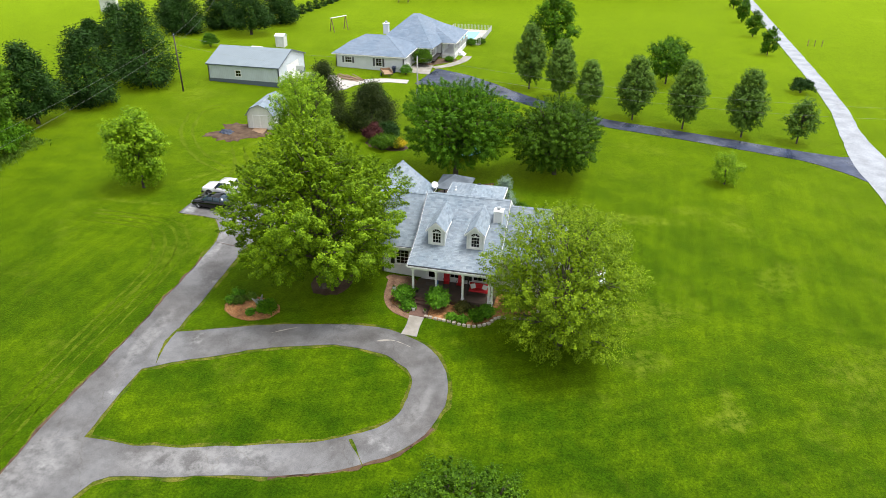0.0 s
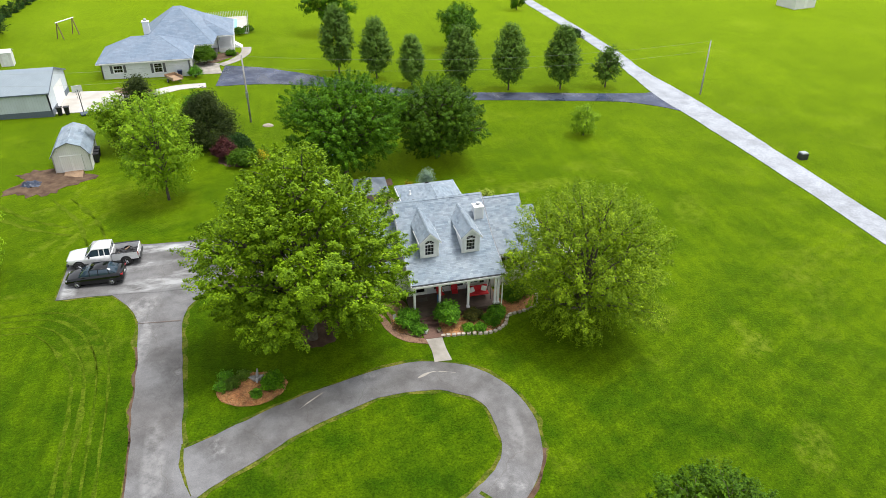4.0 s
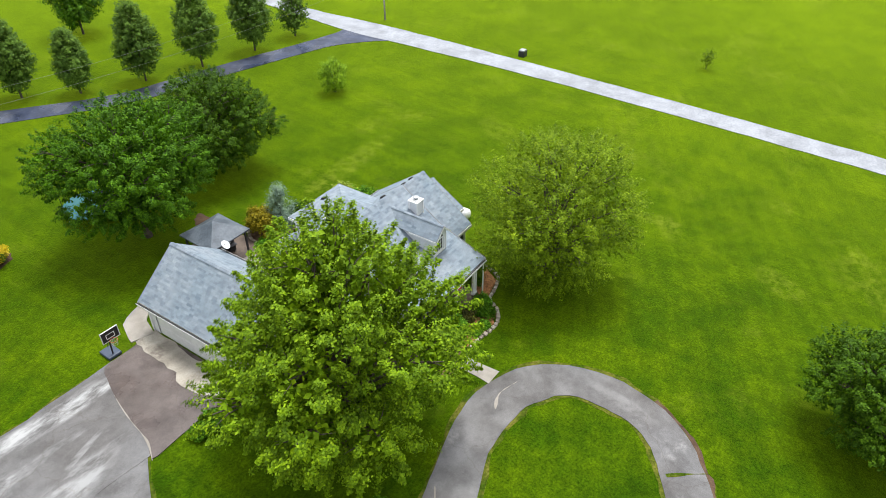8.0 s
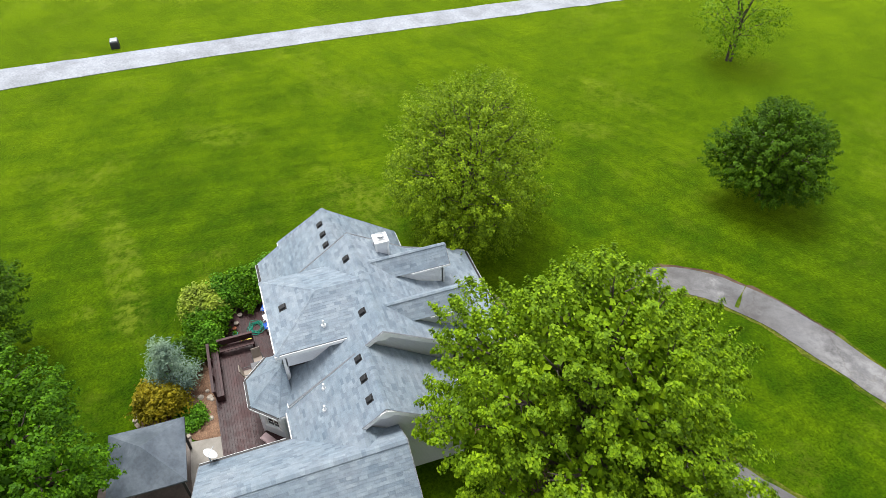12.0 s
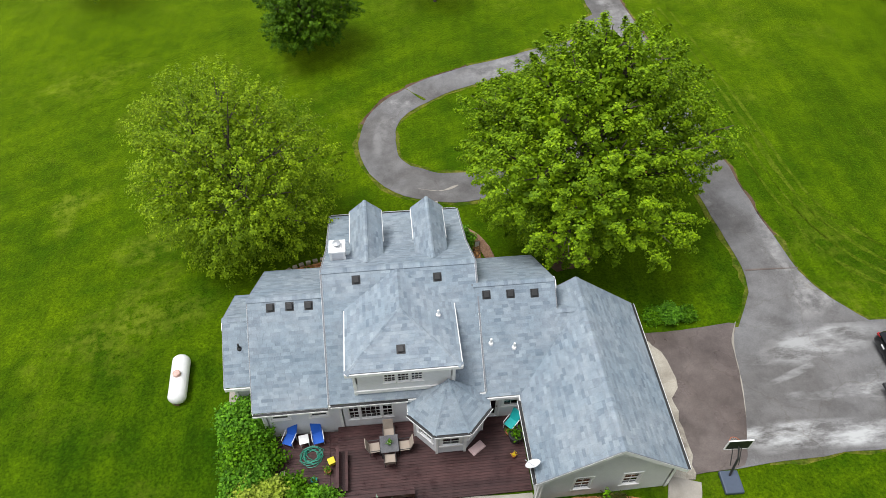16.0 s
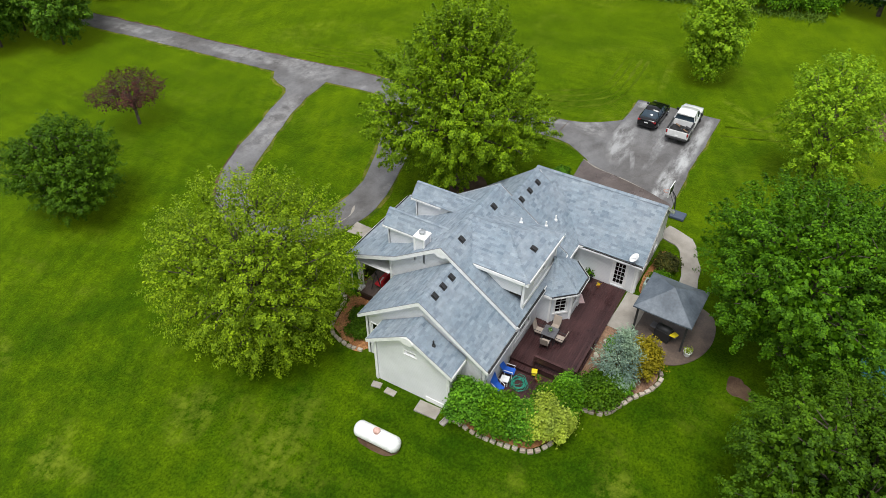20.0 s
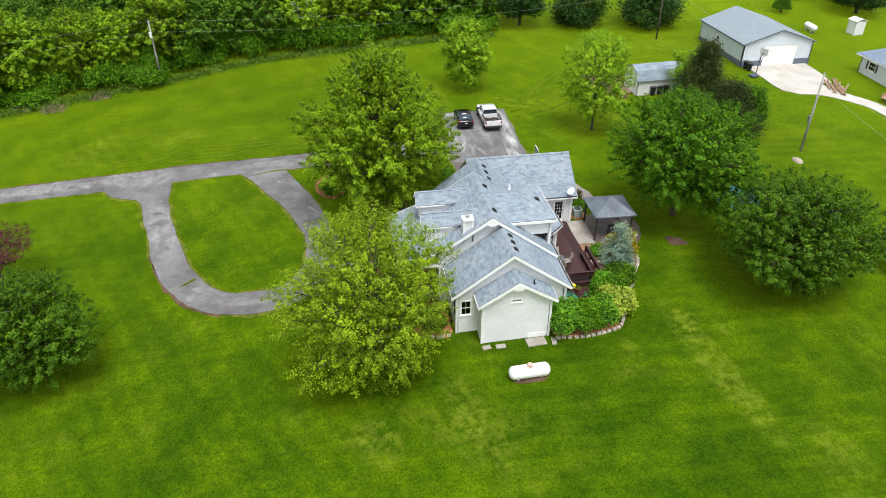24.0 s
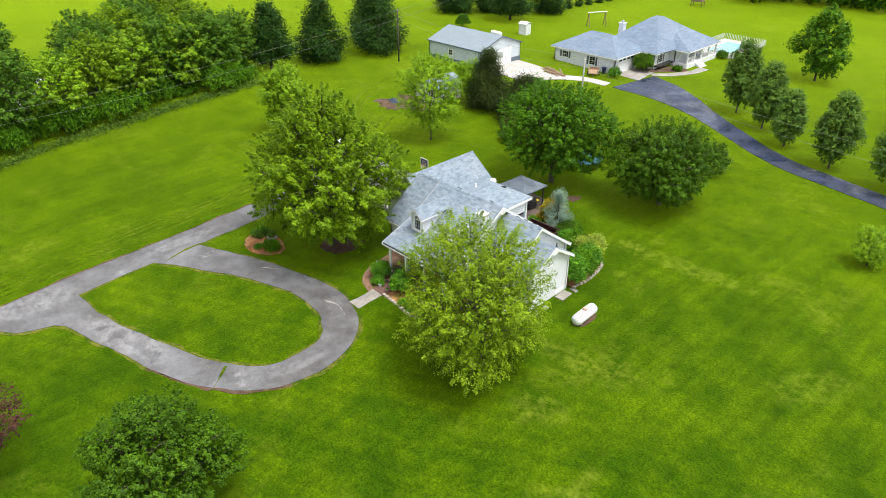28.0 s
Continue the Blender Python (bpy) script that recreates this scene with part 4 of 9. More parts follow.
def window(parent, x, y, z, nx, ny, w, h, cols=2, rows=2, sash=True, shutters=False, trim=0.09, name="window", blind=False):
    """A window set in an opening of w by h whose middle is at (x, y, z) on the wall's outer face."""
    m = on_wall(x, y, z, nx, ny)
    bm = bmesh.new()
    a, b = w / 2, h / 2
    for c in ((-a - trim, a + trim, 0.002, 0.03, b, b + trim), (-a - trim - 0.03, a + trim + 0.03, 0.002, 0.05, -b - trim, -b),
              (-a - trim, -a, 0.002, 0.03, -b, b), (a, a + trim, 0.002, 0.03, -b, b)):
        box(bm, *c, m)
    ob = part(name, bm, WHITE, parent)
    bm = bmesh.new()
    f = 0.05
    for c in ((-a, a, -0.1, -0.03, b - f, b), (-a, a, -0.1, -0.03, -b, -b + f), (-a, -a + f, -0.1, -0.03, -b + f, b - f), (a - f, a, -0.1, -0.03, -b + f, b - f)):
        box(bm, *c, m)
    if sash:
        box(bm, -a + f, a - f, -0.09, -0.04, -0.025, 0.025, m)
    part("window_frame", bm, WHITE, ob)
    bm = bmesh.new()
    for i in range(1, cols):
        s = -a + w * i / cols
        box(bm, s - 0.011, s + 0.011, -0.075, -0.05, -b + f, b - f, m)
    for i in range(1, rows):
        s = -b + h * i / rows
        if not (sash and abs(s) < 0.03):
            box(bm, -a + f, a - f, -0.074, -0.051, s - 0.011, s + 0.011, m)
    if cols > 1 or rows > 2:
        part("glazing_bars", bm, WHITE, ob)
    else:
        bm.free()
    part("pane", box(bmesh.new(), -a + f, a - f, -0.066, -0.060, -b + f, b - f, m), GLASS, ob)
    if blind:
        part("blind", box(bmesh.new(), -a + 0.02, a - 0.02, -0.14, -0.12, -b + h * 0.35, b, m), CLOTH_WHITE, ob, "white roller blind")
    if shutters:
        for s in (-1, 1):
            bm = bmesh.new()
            x0 = s * (a + trim + 0.02)
            x1 = s * (a + trim + 0.36)
            box(bm, min(x0, x1), max(x0, x1), 0.004, 0.035, -b - 0.02, b + 0.02, m)
            for k in range(9):
                zz = -b + 0.06 + (h - 0.12) * k / 9
                box(bm, min(x0, x1) + 0.04, max(x0, x1) - 0.04, 0.035, 0.045, zz, zz + 0.05, m)
            part("shutter", bm, BLACK if shutters is True else shutters, ob, "black louvred shutter" if shutters is True else "grey shutter")
    return ob


def door(parent, x, y, z, nx, ny, w=0.9, h=2.03, glazed=0, name="door", material=None, dark=False):
    """A door leaf in an opening; z is its sill."""
    m = on_wall(x, y, z, nx, ny)
    material = material or WHITE
    a = w / 2
    bm = bmesh.new()
    for c in ((-a - 0.1, -a, 0.002, 0.03, 0, h + 0.1), (a, a + 0.1, 0.002, 0.03, 0, h + 0.1), (-a, a, 0.002, 0.03, h, h + 0.1)):
        box(bm, *c, m)
    ob = part(name, bm, WHITE, parent)
    bm = bmesh.new()
    if glazed:
        for c in ((-a, -a + 0.12, -0.09, -0.045, 0, h), (a - 0.12, a, -0.09, -0.045, 0, h), (-a + 0.12, a - 0.12, -0.09, -0.045, 0, 0.22), (-a + 0.12, a - 0.12, -0.09, -0.045, h - 0.13, h)):
            box(bm, *c, m)
        if glazed > 1:
            for i in (1, 2):
                s = -a + 0.12 + (w - 0.24) * i / 3
                box(bm, s - 0.012, s + 0.012, -0.08, -0.05, 0.22, h - 0.13, m)
            for i in range(1, 5):
                s = 0.22 + (h - 0.35) * i / 5
                box(bm, -a + 0.12, a - 0.12, -0.079, -0.051, s - 0.012, s + 0.012, m)
    else:
        box(bm, -a, a, -0.09, -0.045, 0, h, m)
        for zz in (0.25, 1.15):
            box(bm, -a + 0.14, -0.05, -0.045, -0.035, zz, zz + 0.65, m)
            box(bm, 0.05, a - 0.14, -0.045, -0.035, zz, zz + 0.65, m)
    leaf = part("door_leaf", bm, material, ob)
    if glazed:
        part("pane", box(bmesh.new(), -a + 0.12, a - 0.12, -0.07, -0.064, 0.22, h - 0.13, m), GLASS, leaf)
    part("door_handle", box(bmesh.new(), a - 0.1, a - 0.06, -0.045, 0.015, 0.95, 1.1, m), CHROME, leaf, "metal handle")
    return ob


def line_box(bm, a, b, wide, high, drop=0.0):
    """A straight board from a to b, its top edge on the line lowered by drop."""
    a, b = Vector(a), Vector(b)
    d = (b - a).normalized()
    side = d.cross(Vector((0, 0, 1))).normalized() * wide / 2
    up = Vector((0, 0, 1))
    va = [bm.verts.new(c + s + up * z) for c in (a, b) for s in (-side, side) for z in (-high - drop, -drop)]
    for f in ((0, 1, 3, 2), (4, 6, 7, 5), (0, 4, 5, 1), (2, 3, 7, 6), (0, 2, 6, 4), (1, 5, 7, 3)):
        bm.faces.new([va[i] for i in f])
    return bm


def trim(parent, name, lines, wide=0.05, high=0.18, drop=0.0, material=None, label=""):
    drop += 0.045 if name == "fascia" else 0.0
    for a, b in lines:
        bm = line_box(bmesh.new(), a, b, wide, high, drop)
        bmesh.ops.recalc_face_normals(bm, faces=bm.faces)
        part(name, bm, material or WHITE, parent, label)
        if name == "rake_board":
            bm = line_box(bmesh.new(), a, b, wide - 0.02, 0.02, drop - 0.025)
            bmesh.ops.recalc_face_normals(bm, faces=bm.faces)
            part("drip_edge", bm, ROOF_DECK, parent)


def gable_fan(parent, x, y, z, nx, ny, r=0.32):
    """The half-round fan ornament in a gable's peak."""
    m = on_wall(x, y, z, nx, ny)
    bm = bmesh.new()
    pts = [(r * 1.15 * math.cos(math.pi * i / 10), r * math.sin(math.pi * i / 10)) for i in range(11)]
    pts = [(-r * 0.5, -r * 0.45), (r * 0.5, -r * 0.45)] + pts
    prism(bm, [m @ Vector((px, 0.05, pz)) for px, pz in pts], m.to_3x3() @ Vector((0, -0.045, 0)))
    bmesh.ops.recalc_face_normals(bm, faces=bm.faces)
    part("gable_ornament", bm, WHITE, parent, "white fan-shaped gable ornament")


def downspout(parent, x, y, z0, z1, nx, ny):
    bm = bmesh.new()
    m = on_wall(x, y, 0, nx, ny)
    box(bm, -0.04, 0.04, 0.012, 0.08, z0 + 0.15, z1, m)
    box(bm, -0.04, 0.04, 0.08, 0.4, z0 + 0.1, z0 + 0.17, m)
    part("downspout", bm, WHITE, parent)


house = thing("house", "one-and-a-half-storey greige lap-sided house with grey shingle roofs", "house")
ZF = 0.5          # floor
ZB = -0.6         # foot of the walls, in the earth
FW = -3.3         # front wall of the main block
# main block
RY, RZ = 0.5, 7.06
wall("wall_front", house, (-3.4, FW), (3.2, FW), ZB, 3.9, SIDING, [(0.55, 1.45, ZF, ZF + 2.03), (2.55, 3.75, 0.9, 2.3), (4.6, 5.8, 0.9, 2.3)])
wall("wall_gable_east", house, (3.2, FW), (3.2, 5.2), ZB, 3.55, SIDING, (), [(0, 3.55), (8.5, 3.55), (3.8, RZ - 0.1), (0.6, 4.9), (0, 4.6)])
wall("wall_gable_west", house, (-3.4, 5.2), (-3.4, FW), ZB, 3.55, SIDING, (), [(0, 3.55), (8.5, 3.55), (8.5, 4.6), (7.9, 4.9), (4.7, RZ - 0.1)])
wall("wall_back", house, (3.2, 5.2), (-3.4, 5.2), ZB, 3.55, SIDING, [(0.4, 0.92, 1.15, 2.45), (0.98, 1.97, 1.15, 2.45), (2.03, 2.55, 1.15, 2.45)])
main = Roof(house, SHINGLE, 3)
main.slope([(3.55, 5.55, 3.4), (-3.75, 5.55, 3.4), (-3.75, RY, RZ), (3.55, RY, RZ)], singles=300)
main.slope([(-3.75, -2.7, 4.97), (3.55, -2.7, 4.97), (3.55, RY, RZ), (-3.75, RY, RZ)])
main.slope([(-3.75, -6.34, 3.57), (3.55, -6.34, 3.57), (3.55, -2.7, 4.97), (-3.75, -2.7, 4.97)])
main.ridge((-3.75, RY, RZ), (3.55, RY, RZ))
main.done()
trim(house, "fascia", [((3.56, 5.58, 3.38), (-3.77, 5.58, 3.38)), ((-3.77, -6.37, 3.55), (3.57, -6.37, 3.55))], 0.05, 0.2)
for xx in (3.57, -3.77):
    trim(house, "rake_board", [((xx, 5.55, 3.40), (xx, RY, RZ)), ((xx, RY, RZ), (xx, -2.7, 4.97)), ((xx, -2.7, 4.97), (xx, -6.36, 3.57))], 0.09, 0.26, -0.012)
gable_fan(house, 3.57, RY, RZ - 0.5, 1, 0, 0.36)
gable_fan(house, -3.77, RY, RZ - 0.42, -1, 0)
for wx, ww, wc in ((2.54, 0.52, 2), (1.725, 0.99, 4), (0.91, 0.52, 2)):
    window(house, wx, 5.2, 1.8, 0, 1, ww, 1.3, wc, 4, wc == 2, trim=0.028)
# rear hipped dormer
DE = 5.95
wall("dormer_wall", house, (2.3, 5.25), (-2.3, 5.25), 3.5, DE - 0.05, SIDING, [(1.35, 1.91, 4.45, 5.25), (1.97, 2.53, 4.45, 5.25), (2.59, 3.15, 4.45, 5.25)])
wall("dormer_wall", house, (2.3, 1.0), (2.3, 5.25), 4.6, DE - 0.05, SIDING)
wall("dormer_wall", house, (-2.3, 5.25), (-2.3, 1.0), 4.6, DE - 0.05, SIDING)
for wx in (0.67, 0.05, -0.57):
    window(house, wx, 5.25, 4.85, 0, 1, 0.56, 0.8, 3, 4, True, trim=0.028)
hip = Roof(house, SHINGLE, 5)
hip.slope([(2.58, 5.55, DE), (-2.58, 5.55, DE), (0, 2.97, 7.0)])
hip.slope([(2.58, 0.9, DE), (2.58, 5.55, DE), (0, 2.97, 7.0), (0, 0.65, 7.0)])
hip.slope([(-2.58, 5.55, DE), (-2.58, 0.9, DE), (0, 0.65, 7.0), (0, 2.97, 7.0)])
hip.ridge((2.58, 5.55, DE), (0, 2.97, 7.0)).ridge((-2.58, 5.55, DE), (0, 2.97, 7.0)).ridge((0, 2.97, 7.0), (0, 0.65, 7.0))
hip.done()
trim(house, "fascia", [((2.61, 5.58, DE), (-2.61, 5.58, DE)), ((2.61, 1.9, DE), (2.61, 5.58, DE)), ((-2.61, 5.58, DE), (-2.61, 1.9, DE))], 0.05, 0.2)
trim(house, "dormer_trim", [((2.34, 5.29, 3.95), (-2.34, 5.29, 3.95))], 0.06, 0.22)


def corner_board(x, y, z0, z1):
    part("corner_board", boxes((x - 0.07, x + 0.07, y - 0.07, y + 0.07, z0, z1)), WHITE, house)


for cx, cy, c0, c1 in ((2.27, 5.22, 3.6, 5.85), (-2.27, 5.22, 3.6, 5.85), (3.17, 5.17, 0.3, 3.4), (3.17, FW + 0.03, 0.3, 4.4), (6.77, -2.62, -0.4, 3.1), (6.77, 5.17, -0.4, 3.1), (8.17, -1.07, -0.5, 3.2), (8.17, 3.77, -0.5, 3.2), (-5.73, 9.72, 0.1, 3.0), (-11.82, 9.72, 0.2, 3.0), (-11.82, 1.28, 0.2, 3.0)):
    corner_board(cx, cy, c0, c1)
# east wing
EY, EZ = 1.24, 6.2
wall("wall_front", house, (3.2, -2.65), (6.8, -2.65), ZB, 3.25, SIDING, [(1.75, 2.85, 1.1, 2.5)])
wall("wall_gable_east", house, (6.8, -2.65), (6.8, 5.2), ZB, 3.25, SIDING, [(0.35, 1.05, 1.25, 2.45)], [(0, 3.25), (7.85, 3.25), (3.9, EZ - 0.12)])
wall("wall_back", house, (6.8, 5.2), (3.2, 5.2), ZB, 3.25, SIDING, [(0.35, 1.15, 1.75, 2.45), (2.2, 3.0, 1.75, 2.45)])
wing = Roof(house, SHINGLE, 7)
wing.slope([(7.1, 5.52, 3.12), (3.3, 5.52, 3.12), (3.3, EY, EZ), (7.1, EY, EZ)])
wing.slope([(3.3, -3.0, 3.12), (7.1, -3.0, 3.12), (7.1, EY, EZ), (3.3, EY, EZ)])
wing.ridge((3.3, EY, EZ), (7.1, EY, EZ))
wing.done()
trim(house, "fascia", [((7.12, 5.55, 3.1), (3.6, 5.55, 3.1)), ((3.3, -3.03, 3.1), (7.12, -3.03, 3.1))], 0.05, 0.2)
trim(house, "rake_board", [((7.12, 5.52, 3.12), (7.12, EY, EZ)), ((7.12, EY, EZ), (7.12, -3.0, 3.12))], 0.05, 0.25, 0.02)
window(house, 5.5, -2.65, 1.8, 0, -1, 1.1, 1.4, 3, 4, True, True)
window(house, 6.8, -1.95, 1.85, 1, 0, 0.7, 1.2, 2, 2)
window(house, 6.05, 5.2, 2.1, 0, 1, 0.8, 0.7, 1, 2, True, blind=True)
window(house, 4.2, 5.2, 2.1, 0, 1, 0.8, 0.7, 1, 2, True, blind=True)
# end bay of the east wing
NY, NZ = 1.33, 4.92
wall("wall_front", house, (6.8, -1.1), (8.2, -1.1), ZB - 0.3, 3.3, SIDING)
wall("wall_gable_east", house, (8.2, -1.1), (8.2, 3.8), ZB - 0.3, 3.3, SIDING, [(2.05, 2.75, 3.05, 3.3)], [(0, 3.3), (4.9, 3.3), (2.43, NZ - 0.12)])
wall("wall_back", house, (8.2, 3.8), (6.8, 3.8), ZB - 0.3, 3.3, SIDING)
small = Roof(house, SHINGLE, 11)
small.slope([(8.5, 4.1, 3.2), (6.85, 4.1, 3.2), (6.85, NY, NZ), (8.5, NY, NZ)])
small.slope([(6.85, -1.42, 3.2), (8.5, -1.42, 3.2), (8.5, NY, NZ), (6.85, NY, NZ)])
small.ridge((6.85, NY, NZ), (8.5, NY, NZ))
small.done()
trim(house, "fascia", [((8.52, 4.13, 3.18), (6.95, 4.13, 3.18)), ((6.95, -1.45, 3.18), (8.52, -1.45, 3.18))], 0.05, 0.2)
trim(house, "rake_board", [((8.52, 4.1, 3.2), (8.52, NY, NZ)), ((8.52, NY, NZ), (8.52, -1.42, 3.2))], 0.05, 0.25, 0.02)
gable_fan(house, 8.53, NY, NZ - 0.5, 1, 0, 0.36)
window(house, 8.2, 1.3, 3.175, 1, 0, 0.7, 0.25, 5, 2, False, trim=0.06)
part("crawl_door", boxes((8.2, 8.23, 2.3, 3.55, -0.45, 0.15)), WHITE, house, "low white crawl-space hatch")
# west wing
WY, WZ = 1.45, 6.42
wall("wall_front", house, (-7.2, -2.5), (-3.4, -2.5), ZB, 3.25, SIDING, [(1.3, 2.5, 1.2, 2.6)])
wall("wall_gable_west", house, (-7.2, 5.4), (-7.2, -2.5), ZB, 3.25, SIDING, (), [(0, 3.25), (7.9, 3.25), (3.95, WZ - 0.12)])
wall("wall_back", house, (-3.4, 5.4), (-5.7, 5.4), ZB, 3.25, SIDING, [(0.25, 1.1, 0.55, 2.55), (1.35, 2.1, 1.55, 2.5)])
west = Roof(house, SHINGLE, 13)
west.slope([(-3.65, 5.72, 3.15), (-7.5, 5.72, 3.15), (-7.5, WY, WZ), (-3.65, WY, WZ)])
west.slope([(-7.5, 5.72, 3.15), (-8.75, 5.72, 3.15), (-8.75, 2.65, 5.5), (-7.5, 2.65, 5.5)])
west.slope([(-8.75, 0.9, 4.15), (-7.3, 0.9, 4.15), (-7.3, 2.65, 5.5), (-8.75, 2.65, 5.5)])
west.slope([(-7.5, -2.82, 3.15), (-3.5, -2.82, 3.15), (-3.5, WY, WZ), (-7.5, WY, WZ)])
west.ridge((-7.5, WY, WZ), (-3.6, WY, WZ)).ridge((-8.7, 2.65, 5.5), (-7.5, 2.65, 5.5))
west.done()
trim(house, "fascia", [((-3.8, 5.75, 3.13), (-5.4, 5.75, 3.13)), ((-7.52, -2.85, 3.13), (-3.8, -2.85, 3.13))], 0.05, 0.2)
trim(house, "rake_board", [((-7.52, 2.6, 5.54), (-7.52, WY, WZ)), ((-7.52, WY, WZ), (-7.52, -2.82, 3.15))], 0.05, 0.25, 0.02)
gable_fan(house, -7.53, WY, WZ - 0.42, -1, 0)
window(house, -5.3, -2.5, 1.9, 0, -1, 1.2, 1.4, 3, 4, True, True)
door(house, -4.075, 5.4, 0.55, 0, 1, 0.85, 2.0, 1)
window(house, -5.125, 5.4, 2.025, 0, 1, 0.75, 0.95, 2, 2)
# garage
GX, GZ = -8.78, 5.72
wall("wall_garage_south", house, (-11.85, 1.25), (-5.7, 1.25), ZB, 3.15, SIDING, (), [(0, 3.15), (6.15, 3.15), (3.07, GZ - 0.12)])
wall("wall_garage_east", house, (-5.7, 1.25), (-5.7, 9.75), ZB, 3.15, SIDING, [(6.9, 7.8, 0.55, 2.6)])
wall("wall_garage_north", house, (-5.7, 9.75), (-11.85, 9.75), ZB, 3.15, SIDING, [(1.6, 2.35, 1.3, 2.5), (3.85, 4.6, 1.3, 2.5)], [(0, 3.15), (6.15, 3.15), (3.07, GZ - 0.12)])
wall("wall_garage_west", house, (-11.85, 9.75), (-11.85, 1.25), ZB, 3.15, SIDING, [(0.7, 5.6, 0.3, 2.6)])
gar = Roof(house, SHINGLE, 17)
gar.slope([(-5.4, 0.95, 3.12), (-5.4, 10.05, 3.12), (GX, 10.05, GZ), (GX, 0.95, GZ)])
gar.slope([(-12.15, 10.05, 3.12), (-12.15, 0.95, 3.12), (GX, 0.95, GZ), (GX, 10.05, GZ)])
gar.ridge((GX, 0.95, GZ), (GX, 10.05, GZ))
gar.done()
trim(house, "fascia", [((-5.37, 5.7, 3.1), (-5.37, 10.07, 3.1)), ((-12.18, 10.07, 3.1), (-12.18, 0.93, 3.1))], 0.05, 0.2)
for yy in (10.07, 0.93):
    trim(house, "rake_board", [((-12.15, yy, 3.12), (GX, yy, GZ)), ((GX, yy, GZ), (-5.4, yy, 3.12))], 0.05, 0.25, 0.02)
window(house, -7.675, 9.75, 1.9, 0, 1, 0.75, 1.2, 2, 4)
window(house, -9.925, 9.75, 1.9, 0, 1, 0.75, 1.2, 2, 4)
door(house, -5.7, 8.6, 0.55, 1, 0, 0.9, 2.05, 2)
gm = on_wall(-11.85, 6.6, 0.3, -1, 0)
gdoor = part("garage_door", boxes((-11.87, -11.82, 4.05, 4.15, 0.3, 2.7), (-11.87, -11.82, 9.05, 9.15, 0.3, 2.7), (-11.87, -11.82, 4.15, 9.05, 2.6, 2.7)), WHITE, house, "white sectional garage door")
for k in range(4):
    bm = box(bmesh.new(), -2.44, 2.44, -0.1, -0.05, 0.575 * k + 0.005, 0.575 * k + 0.57, gm)
    for j in range(4):
        box(bm, -2.3 + 1.2 * j, -1.3 + 1.2 * j, -0.05, -0.04, 0.575 * k + 0.1, 0.575 * k + 0.47, gm)
    part("door_panel", bm, WHITE, gdoor)
# floors indoors
for fx0, fx1, fy0, fy1, fz in ((-3.28, 3.08, FW + 0.13, 5.07, ZF), (3.33, 6.67, -2.5, 5.07, ZF), (-7.07, -3.53, -2.36, 5.27, ZF), (-3.28, 3.08, FW + 0.13, 5.1, 3.45), (-11.7, -5.84, 1.4, 9.6, 0.29), (-3.4, -0.6, 5.35, 6.75, ZF), (-2.14, 2.14, 4.3, 5.08, 4.42)):
    part("floor", boxes((fx0, fx1, fy0, fy1, fz - 0.12, fz)), CARPET, house, "dark carpeted floor")


def gutter(a, b, nx, ny):
    """An eaves trough: white lip, black strip inside."""
    a, b = Vector(a), Vector(b)
    bm = bmesh.new()
    o = Vector((nx, ny, 0))
    for s0, s1, z0, z1 in ((0.0, 0.11, -0.11, -0.1), (0.1, 0.115, -0.11, 0.0)):
        q = [a + o * s0 + Vector((0, 0, z0)), b + o * s0 + Vector((0, 0, z0)), b + o * s1 + Vector((0, 0, z0)), a + o * s1 + Vector((0, 0, z0))]
        prism(bm, q, (0, 0, z1 - z0))
    bmesh.ops.recalc_face_normals(bm, faces=bm.faces)
    ob = part("gutter", bm, WHITE, house)
    bm = bmesh.new()
    prism(bm, [a + o * -0.05 + Vector((0, 0, -0.044)), b + o * -0.05 + Vector((0, 0, -0.044)), b + o * 0.098 + Vector((0, 0, -0.044)), a + o * 0.098 + Vector((0, 0, -0.044))], (0, 0, 0.02))
    bmesh.ops.recalc_face_normals(bm, faces=bm.faces)
    part("sediment", bm, BLACK, ob, "black strip along the inside of the gutter")


gutter((3.5, 5.6, 3.37), (-0.1, 5.6, 3.37), 0, 1)
gutter((7.1, 5.58, 3.08), (3.62, 5.58, 3.08), 0, 1)
gutter((-5.34, 6.0, 3.08), (-5.34, 10.05, 3.08), 1, 0)
gutter((-12.21, 10.05, 3.08), (-12.21, 0.95, 3.08), -1, 0)
gutter((-3.7, -6.4, 3.53), (3.5, -6.4, 3.53), 0, -1)
